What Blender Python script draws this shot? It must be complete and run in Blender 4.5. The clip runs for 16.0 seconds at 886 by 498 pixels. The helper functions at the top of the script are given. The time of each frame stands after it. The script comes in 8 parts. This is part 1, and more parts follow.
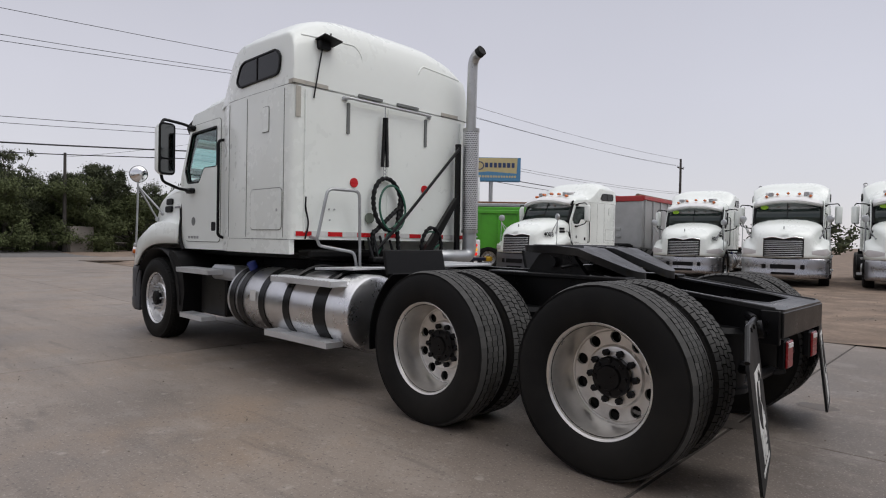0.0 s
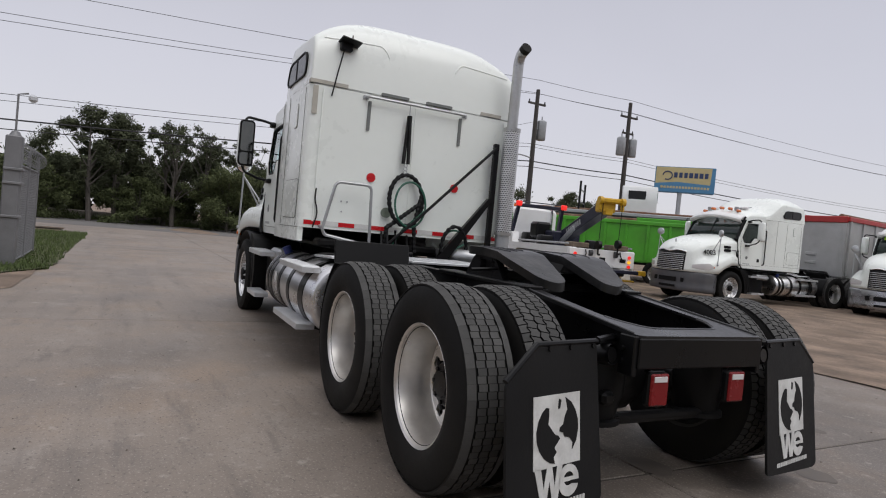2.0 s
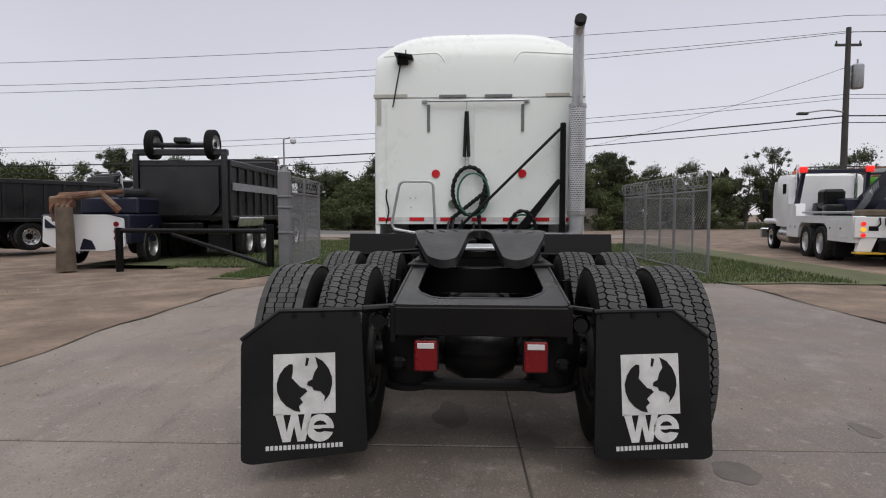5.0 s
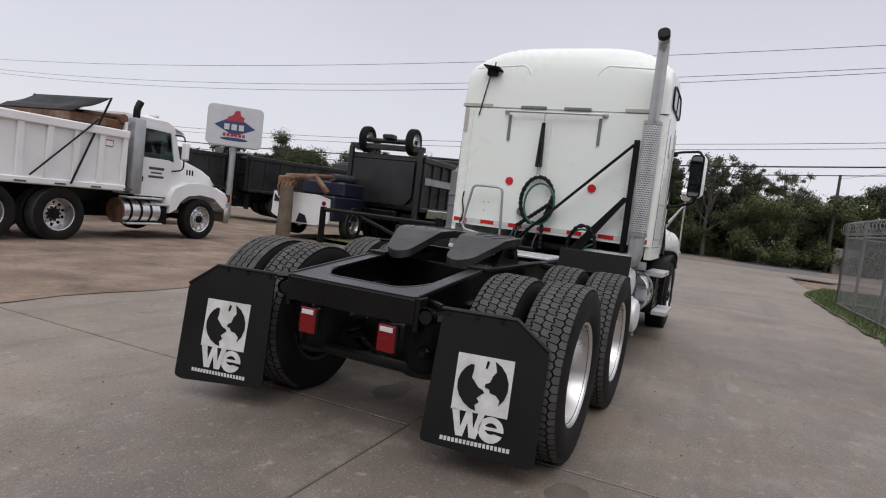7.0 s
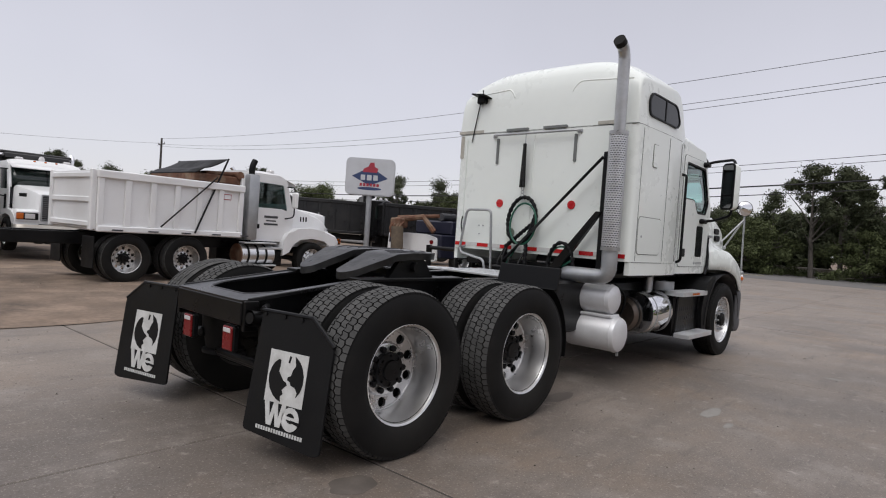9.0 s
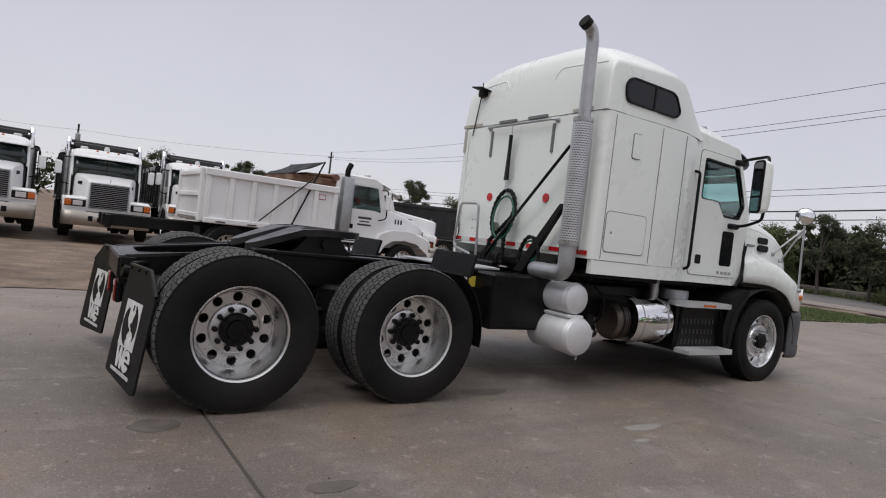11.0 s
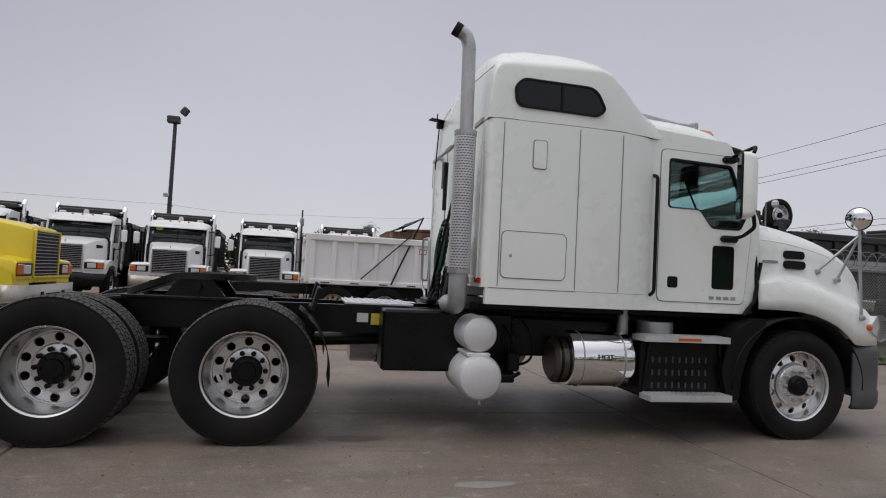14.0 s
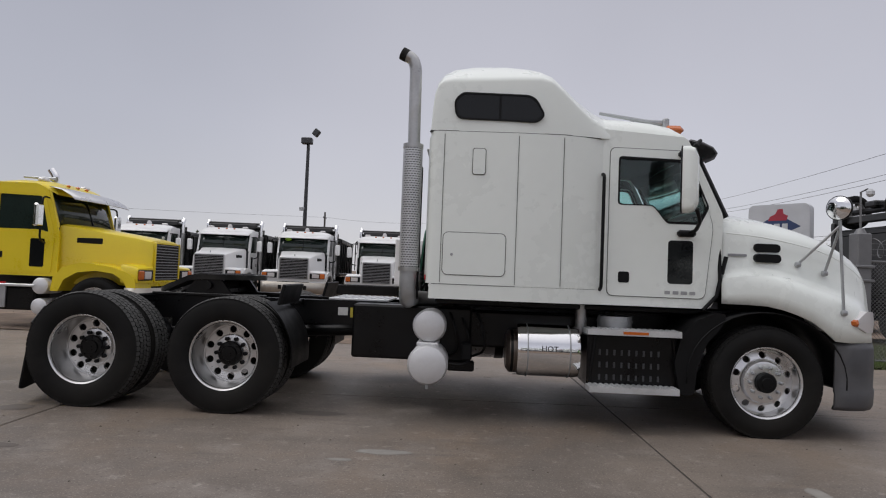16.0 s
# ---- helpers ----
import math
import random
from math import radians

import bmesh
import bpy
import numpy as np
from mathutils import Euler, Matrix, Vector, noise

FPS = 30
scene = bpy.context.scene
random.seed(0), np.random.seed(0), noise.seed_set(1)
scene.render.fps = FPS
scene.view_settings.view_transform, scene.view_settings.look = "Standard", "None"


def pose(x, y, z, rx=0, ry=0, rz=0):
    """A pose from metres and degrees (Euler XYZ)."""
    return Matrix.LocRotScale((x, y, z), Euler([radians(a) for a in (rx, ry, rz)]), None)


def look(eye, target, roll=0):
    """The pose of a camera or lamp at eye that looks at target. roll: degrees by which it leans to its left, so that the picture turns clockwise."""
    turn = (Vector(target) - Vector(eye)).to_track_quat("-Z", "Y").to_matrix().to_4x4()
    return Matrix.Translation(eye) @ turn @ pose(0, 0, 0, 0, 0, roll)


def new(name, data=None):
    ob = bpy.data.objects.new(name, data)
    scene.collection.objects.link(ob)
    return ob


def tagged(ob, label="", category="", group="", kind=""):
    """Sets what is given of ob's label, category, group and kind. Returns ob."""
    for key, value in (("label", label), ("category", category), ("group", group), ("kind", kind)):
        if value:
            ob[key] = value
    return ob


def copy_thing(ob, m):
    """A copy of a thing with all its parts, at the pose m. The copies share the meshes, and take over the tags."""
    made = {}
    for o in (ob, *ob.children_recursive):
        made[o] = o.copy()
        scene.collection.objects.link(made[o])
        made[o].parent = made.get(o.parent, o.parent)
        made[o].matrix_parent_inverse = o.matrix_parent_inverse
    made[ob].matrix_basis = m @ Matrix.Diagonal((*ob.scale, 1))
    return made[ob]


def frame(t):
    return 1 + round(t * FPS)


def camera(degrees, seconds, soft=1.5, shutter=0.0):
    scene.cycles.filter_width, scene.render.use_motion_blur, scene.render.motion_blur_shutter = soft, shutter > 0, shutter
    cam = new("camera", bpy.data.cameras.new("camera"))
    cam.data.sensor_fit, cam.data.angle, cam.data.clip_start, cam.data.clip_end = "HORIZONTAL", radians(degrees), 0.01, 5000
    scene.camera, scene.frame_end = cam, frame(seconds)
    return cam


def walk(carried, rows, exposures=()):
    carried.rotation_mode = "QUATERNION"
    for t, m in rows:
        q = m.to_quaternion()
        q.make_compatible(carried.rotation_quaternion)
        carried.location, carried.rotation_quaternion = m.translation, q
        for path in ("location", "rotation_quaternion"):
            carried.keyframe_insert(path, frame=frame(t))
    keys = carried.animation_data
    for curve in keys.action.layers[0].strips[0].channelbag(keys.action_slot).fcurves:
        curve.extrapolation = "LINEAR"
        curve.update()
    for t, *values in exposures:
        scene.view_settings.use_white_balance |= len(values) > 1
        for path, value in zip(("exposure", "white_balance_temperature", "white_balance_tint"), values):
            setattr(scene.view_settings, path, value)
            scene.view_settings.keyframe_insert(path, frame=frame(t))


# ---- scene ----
from mathutils.bvhtree import BVHTree
cam = camera(72.4, 16.0, soft=1.1)
PATH = [
    (0, (-1.526, 4.202, 1.247), (-0.173, 2.73, 1.219), 1.0),
    (0.5, (-1.933, 3.943, 1.279), (-0.41, 2.647, 1.231), 3.7),
    (1, (-2.176, 3.556, 1.23), (-0.562, 2.377, 1.157), 4.0),
    (1.5, (-2.381, 3.098, 1.275), (-0.714, 1.993, 1.237), 4.7),
    (2, (-2.678, 2.68, 1.279), (-0.917, 1.733, 1.234), 5.3),
    (2.5, (-2.839, 2.253, 1.251), (-1.033, 1.403, 1.131), 6.0),
    (3, (-2.992, 1.874, 1.279), (-1.126, 1.156, 1.232), 4.9),
    (3.5, (-3.264, 1.483, 1.297), (-1.328, 0.986, 1.221), 5.7),
    (4, (-3.421, 1.085, 1.257), (-1.447, 0.795, 1.123), 4.0),
    (4.2, (-3.464, 0.911, 1.277), (-1.482, 0.67, 1.153), 2.4),
    (6.3, (-3.83, -1.062, 1.372), (-1.924, -0.472, 1.232), 4.1),
    (6.5, (-3.807, -1.258, 1.371), (-1.917, -0.621, 1.236), 5.0),
    (7, (-3.608, -1.767, 1.403), (-1.786, -0.955, 1.265), 6.8),
    (7.5, (-3.463, -2.286, 1.395), (-1.718, -1.312, 1.319), 5.9),
    (8, (-3.256, -2.767, 1.436), (-1.569, -1.701, 1.32), 7.0),
    (8.5, (-2.967, -3.233, 1.439), (-1.345, -2.069, 1.322), 6.3),
    (8.7, (-2.864, -3.407, 1.424), (-1.283, -2.185, 1.34), 5.2),
    (10.8, (-1.375, -4.964, 1.323), (-0.226, -3.327, 1.277), 5.9),
    (11, (-1.17, -5.019, 1.302), (-0.056, -3.359, 1.254), 6.7),
    (11.5, (-0.661, -5.16, 1.327), (0.387, -3.457, 1.358), 4.5),
    (12, (-0.169, -5.317, 1.341), (0.721, -3.526, 1.371), 5.1),
    (12.5, (0.369, -5.309, 1.328), (1.191, -3.487, 1.402), 3.6),
    (13, (0.79, -5.388, 1.316), (1.54, -3.537, 1.412), 1.0),
    (13.5, (1.196, -5.607, 1.34), (1.806, -3.703, 1.413), 2.6),
    (14, (1.591, -5.814, 1.311), (2.058, -3.871, 1.398), 3.0),
    (14.5, (1.944, -6.103, 1.318), (2.314, -4.139, 1.395), 2.5),
    (15, (2.296, -6.371, 1.34), (2.518, -4.385, 1.428), 2.8),
    (15.5, (2.765, -6.477, 1.333), (2.86, -4.479, 1.367), 4.5),
    (16, (3.269, -6.591, 1.325), (3.242, -4.593, 1.406), 2.3),
]
walk(cam, [(t, look(eye, target, roll)) for t, eye, target, roll in PATH], [(0, 0.0), (4.2, 0.05), (7.0, 0.16), (8.7, 0.12), (11.0, 0.0), (12.5, -0.14), (16.0, -0.16)])

# ---- world and light ----
world = bpy.data.worlds.new("overcast_sky")
scene.world = world
world.use_nodes = True
wn, wl = world.node_tree.nodes, world.node_tree.links
wn.clear()
w_out = wn.new("ShaderNodeOutputWorld")
w_bg = wn.new("ShaderNodeBackground")
w_co = wn.new("ShaderNodeTexCoord")
w_sep = wn.new("ShaderNodeSeparateXYZ")
w_ramp = wn.new("ShaderNodeValToRGB")
w_sky = wn.new("ShaderNodeTexSky")
w_sky.sky_type, w_sky.sun_disc = "NISHITA", False
w_sky.sun_elevation, w_sky.sun_rotation = radians(50), radians(215)
w_noise = wn.new("ShaderNodeTexNoise")
w_noise.inputs["Scale"].default_value, w_noise.inputs["Detail"].default_value = 1.6, 4
w_mul = wn.new("ShaderNodeMix")
w_mul.data_type, w_mul.blend_type = "RGBA", "MULTIPLY"
w_mul.inputs[0].default_value = 1.0
w_nr = wn.new("ShaderNodeMapRange")
w_nr.inputs["From Min"].default_value, w_nr.inputs["From Max"].default_value = 0.3, 0.7
w_nr.inputs["To Min"].default_value, w_nr.inputs["To Max"].default_value = 0.94, 1.04
w_mix = wn.new("ShaderNodeMix")
w_mix.data_type = "RGBA"
w_mix.inputs[0].default_value = 0.015
el = w_ramp.color_ramp.elements
el[0].position, el[0].color = 0.0, (0.63, 0.615, 0.655, 1)
el[1].position, el[1].color = 1.0, (1.25, 1.23, 1.26, 1)
mid = el.new(0.22)
mid.color = (0.585, 0.575, 0.63, 1)
mid = el.new(0.45)
mid.color = (0.50, 0.495, 0.55, 1)
wl.new(w_co.outputs["Generated"], w_sep.inputs[0])
wl.new(w_co.outputs["Generated"], w_noise.inputs["Vector"])
wl.new(w_sep.outputs["Z"], w_ramp.inputs[0])
wl.new(w_noise.outputs[0], w_nr.inputs[0])
wl.new(w_ramp.outputs[0], w_mul.inputs[6])
wl.new(w_nr.outputs[0], w_mul.inputs[7])
w_dir, w_dr, w_thick = wn.new("ShaderNodeVectorMath"), wn.new("ShaderNodeMapRange"), wn.new("ShaderNodeMix")
w_dir.operation, w_dr.interpolation_type, w_thick.data_type, w_thick.blend_type = "DOT_PRODUCT", "SMOOTHSTEP", "RGBA", "MULTIPLY"
w_dir.inputs[1].default_value = (-0.62, 0.66, 0.42)
w_dr.inputs["From Min"].default_value, w_dr.inputs["From Max"].default_value, w_dr.inputs["To Max"].default_value = 0.80, 1.0, 0.55
wl.new(w_co.outputs["Generated"], w_dir.inputs[0])
wl.new(w_dir.outputs["Value"], w_dr.inputs[0])
wl.new(w_dr.outputs[0], w_thick.inputs[0])
wl.new(w_mul.outputs[2], w_thick.inputs[6])
w_thick.inputs[7].default_value = (0.70, 0.73, 0.77, 1)
wl.new(w_thick.outputs[2], w_mix.inputs[6])
wl.new(w_sky.outputs[0], w_mix.inputs[7])
wl.new(w_mix.outputs[2], w_bg.inputs[0])
wl.new(w_bg.outputs[0], w_out.inputs[0])
w_bg.inputs[1].default_value = 1.0

sun_data = bpy.data.lights.new("sun", "SUN")
sun_data.energy, sun_data.angle, sun_data.color = 1.0, radians(40), (1.0, 0.98, 0.95)
sun = new("sun", sun_data)
sun.matrix_world = look((-14, -3, 20), (0, 0, 0))


# ---- materials ----
def mat(name, color, rough=0.5, metal=0.0, vary=0.12, scale=3.0, fine=40.0, bump=0.0, dirt=None, dirt_amount=0.0, coat=0.0, island=0.0, rnd=0.0, spec=0.5):
    """A surface with variation at two scales, fine relief and optional patches of dirt."""
    m = bpy.data.materials.new(name)
    m.use_nodes = True
    n, l = m.node_tree.nodes, m.node_tree.links
    b = n["Principled BSDF"]
    b.inputs["Roughness"].default_value, b.inputs["Metallic"].default_value = rough, metal
    b.inputs["Coat Weight"].default_value, b.inputs["Specular IOR Level"].default_value = coat, spec
    co = n.new("ShaderNodeTexCoord")
    big, small = n.new("ShaderNodeTexNoise"), n.new("ShaderNodeTexNoise")
    for t, s, d in ((big, scale, 5), (small, fine, 3)):
        t.inputs["Scale"].default_value, t.inputs["Detail"].default_value = s, d
        l.new(co.outputs["Object"], t.inputs["Vector"])
    mix = n.new("ShaderNodeMath")
    mix.operation = "MULTIPLY_ADD"
    l.new(small.outputs[0], mix.inputs[0])
    mix.inputs[1].default_value = 0.4
    l.new(big.outputs[0], mix.inputs[2])
    rng = n.new("ShaderNodeMapRange")
    rng.inputs["From Min"].default_value, rng.inputs["From Max"].default_value = 0.45, 0.95
    rng.inputs["To Min"].default_value, rng.inputs["To Max"].default_value = 1 - vary, 1 + vary
    l.new(mix.outputs[0], rng.inputs[0])
    value = rng.outputs[0]
    if island or rnd:
        src = n.new("ShaderNodeNewGeometry").outputs["Random Per Island"] if island else n.new("ShaderNodeObjectInfo").outputs["Random"]
        r2 = n.new("ShaderNodeMapRange")
        r2.inputs["To Min"].default_value, r2.inputs["To Max"].default_value = 1 - (island or rnd), 1 + (island or rnd)
        l.new(src, r2.inputs[0])
        mm = n.new("ShaderNodeMath")
        mm.operation = "MULTIPLY"
        l.new(value, mm.inputs[0])
        l.new(r2.outputs[0], mm.inputs[1])
        value = mm.outputs[0]
    hsv = n.new("ShaderNodeHueSaturation")
    hsv.inputs["Color"].default_value = (*color, 1)
    l.new(value, hsv.inputs["Value"])
    out = hsv.outputs[0]
    if dirt:
        dn, dr, dm = n.new("ShaderNodeTexNoise"), n.new("ShaderNodeMapRange"), n.new("ShaderNodeMix")
        dn.inputs["Scale"].default_value, dn.inputs["Detail"].default_value = scale * 0.7, 8
        l.new(co.outputs["Object"], dn.inputs["Vector"])
        dr.inputs["From Min"].default_value, dr.inputs["From Max"].default_value = 0.45, 0.75
        dr.inputs["To Max"].default_value = dirt_amount
        l.new(dn.outputs[0], dr.inputs[0])
        dm.data_type = "RGBA"
        l.new(dr.outputs[0], dm.inputs[0])
        l.new(out, dm.inputs[6])
        dm.inputs[7].default_value = (*dirt, 1)
        out = dm.outputs[2]
    l.new(out, b.inputs["Base Color"])
    rr = n.new("ShaderNodeMapRange")
    rr.inputs["From Min"].default_value, rr.inputs["From Max"].default_value = 0.45, 0.95
    rr.inputs["To Min"].default_value, rr.inputs["To Max"].default_value = max(0.02, rough - 0.08), min(1, rough + 0.1)
    l.new(mix.outputs[0], rr.inputs[0])
    l.new(rr.outputs[0], b.inputs["Roughness"])
    if bump:
        bp = n.new("ShaderNodeBump")
        bp.inputs["Strength"].default_value, bp.inputs["Distance"].default_value = bump, 0.01
        l.new(mix.outputs[0], bp.inputs["Height"])
        l.new(bp.outputs[0], b.inputs["Normal"])
    return m


def glass_mat(name, color, rough=0.02):
    m = bpy.data.materials.new(name)
    m.use_nodes = True
    b = m.node_tree.nodes["Principled BSDF"]
    b.inputs["Base Color"].default_value = (*color, 1)
    b.inputs["Roughness"].default_value, b.inputs["Transmission Weight"].default_value, b.inputs["IOR"].default_value = rough, 1.0, 1.45
    return m


def lamp_mat(name, color, power):
    m = mat(name, color, 0.3, vary=0.04)
    b = m.node_tree.nodes["Principled BSDF"]
    b.inputs["Emission Color"].default_value, b.inputs["Emission Strength"].default_value = (*color, 1), power
    return m


WHITE = mat("truck_white_paint", (0.828, 0.862, 0.822), 0.30, vary=0.02, scale=1.3, fine=12, coat=0.35, dirt=(0.74, 0.75, 0.71), dirt_amount=0.03)
WHITE2 = mat("old_white_paint", (0.80, 0.80, 0.80), 0.36, vary=0.04, scale=1.2, coat=0.2, dirt=(0.40, 0.36, 0.31), dirt_amount=0.20)
BLACK = mat("black_chassis_paint", (0.0035, 0.0035, 0.004), 0.32, vary=0.25, scale=4, fine=60, bump=0.06, dirt=(0.015, 0.013, 0.011), dirt_amount=0.30, spec=0.26)
BLACKPL = mat("black_plastic", (0.005, 0.005, 0.0055), 0.5, vary=0.2, scale=6, bump=0.05, spec=0.2)
GREYPL = mat("grey_bumper_plastic", (0.075, 0.075, 0.082), 0.5, vary=0.12, scale=5, bump=0.06, dirt=(0.13, 0.12, 0.11), dirt_amount=0.3)
RUBBER = mat("tyre_rubber", (0.0095, 0.0092, 0.009), 0.70, vary=0.25, scale=4, fine=50, bump=0.1, dirt=(0.030, 0.027, 0.023), dirt_amount=0.45, spec=0.16)
TREAD = mat("tread_rubber", (0.060, 0.059, 0.057), 0.85, vary=0.25, scale=7, fine=60, bump=0.2, island=0.22)
ALU = mat("brushed_aluminium", (0.72, 0.72, 0.73), 0.30, 1.0, vary=0.08, scale=3, fine=30, dirt=(0.42, 0.41, 0.38), dirt_amount=0.35)
RIM = mat("wheel_aluminium", (0.66, 0.655, 0.65), 0.31, 0.95, vary=0.08, scale=5, fine=30, dirt=(0.46, 0.44, 0.41), dirt_amount=0.28)
RIMOLD = mat("dusty_wheel_aluminium", (0.72, 0.70, 0.67), 0.34, 0.92, vary=0.14, scale=5, fine=30, dirt=(0.50, 0.46, 0.40), dirt_amount=0.5)
CHROME = mat("chrome", (0.86, 0.86, 0.87), 0.06, 1.0, vary=0.03, scale=3)
GALV = mat("galvanised_steel", (0.42, 0.43, 0.44), 0.42, 0.75, vary=0.12, scale=6)
SILVER = mat("silver_painted_tank", (0.70, 0.70, 0.71), 0.40, 0.3, vary=0.06, scale=4, fine=40, bump=0.03, dirt=(0.40, 0.38, 0.36), dirt_amount=0.3)
EXHAUST = mat("dull_exhaust_steel", (0.46, 0.46, 0.46), 0.34, 0.85, vary=0.12, scale=5, dirt=(0.25, 0.22, 0.19), dirt_amount=0.4)
RED = mat("red_reflector", (0.52, 0.015, 0.02), 0.25, vary=0.05)
REDLENS = mat("red_lens", (0.17, 0.004, 0.006), 0.25, vary=0.06, coat=0.15, spec=0.3)
CLEAR = mat("pale_lens", (0.62, 0.60, 0.60), 0.12, vary=0.04, coat=0.5)
AMBER = mat("amber_lens", (0.55, 0.13, 0.02), 0.15, vary=0.05, coat=0.3)
TAPE = mat("aged_tape", (0.44, 0.42, 0.37), 0.7, vary=0.12, scale=9)
GREYSLOT = mat("grey_rubber_pad", (0.16, 0.17, 0.165), 0.6, vary=0.15)
SEAM = mat("panel_gap", (0.16, 0.165, 0.155), 0.8, vary=0.1)
HOSE = mat("green_air_hose", (0.012, 0.09, 0.055), 0.4, vary=0.15)
STICKER = mat("white_sticker", (0.62, 0.62, 0.60), 0.6, vary=0.06, scale=20)
YELLOWST = mat("yellow_sticker", (0.60, 0.50, 0.06), 0.6, vary=0.06)
EMBLEM = mat("flap_white_print", (0.60, 0.60, 0.585), 0.75, vary=0.12, scale=14, fine=70, dirt=(0.3, 0.29, 0.27), dirt_amount=0.4)
FLAP = mat("mudflap_rubber", (0.006, 0.006, 0.0065), 0.55, vary=0.3, scale=4, fine=60, bump=0.12, dirt=(0.018, 0.016, 0.014), dirt_amount=0.25, spec=0.25)
DARKGLASS = mat("dark_tinted_glass", (0.008, 0.009, 0.010), 0.06, vary=0.05, spec=0.32)
CABGLASS = glass_mat("green_tinted_glass", (0.56, 0.78, 0.75))
MIRROR = mat("mirror_glass", (0.22, 0.225, 0.23), 0.02, 1.0, vary=0.01)
SCREEN = mat("dark_green_screen_glass", (0.016, 0.026, 0.023), 0.05, vary=0.3, scale=1.5, coat=0.2)
RIMFRONT = mat("polished_front_wheel", (0.76, 0.76, 0.765), 0.30, 0.92, vary=0.04, scale=5, fine=30, dirt=(0.62, 0.61, 0.59), dirt_amount=0.2)
RIMDARK = mat("dark_inner_wheel", (0.035, 0.033, 0.030), 0.75, 0.1, vary=0.2, scale=5)
BUMPER = mat("dull_polished_bumper", (0.40, 0.40, 0.42), 0.27, 0.9, vary=0.12, scale=2.5, dirt=(0.36, 0.33, 0.29), dirt_amount=0.5)
SHIELD = mat("heat_shield_steel", (0.58, 0.58, 0.59), 0.40, 0.75, vary=0.12, scale=6, island=0.15)
LIME = mat("lime_sticker", (0.36, 0.62, 0.05), 0.5, vary=0.05)
GREYBAR = mat("grey_grille_bar", (0.34, 0.34, 0.36), 0.4, 0.6, vary=0.1)
# brown of the ground's reflection is put into this steel colour
BROWNSTEEL = mat("brown_reflection_steel", (0.16, 0.13, 0.11), 0.35, 0.8, vary=0.3, scale=4)
SHEEN = mat("glossy_black_paint", (0.006, 0.006, 0.007), 0.30, vary=0.2, scale=3, fine=50, bump=0.04, dirt=(0.02, 0.018, 0.016), dirt_amount=0.4, spec=0.55)
SOOT_HOLLOW = mat("soot_and_dark_hollow", (0.006, 0.0055, 0.005), 0.85, vary=0.3, scale=8)
FENCEM = mat("weathered_fence_steel", (0.20, 0.20, 0.205), 0.55, 0.5, vary=0.15, scale=4)
GREASE = mat("greasy_black_plate", (0.012, 0.012, 0.0125), 0.34, vary=0.4, scale=7, fine=26, bump=0.4, dirt=(0.060, 0.057, 0.053), dirt_amount=0.6, spec=0.4)
# tan stands for the yard dirt mirrored in the steel, put into its colour
DULLBUMPER = mat("tan_reflection_bumper", (0.40, 0.375, 0.34), 0.36, 0.6, vary=0.15, scale=3, dirt=(0.26, 0.22, 0.18), dirt_amount=0.6)
SEAT = mat("grey_cab_upholstery", (0.05, 0.05, 0.055), 0.8, vary=0.15)
BLUECAP = mat("blue_plastic", (0.03, 0.05, 0.22), 0.4)


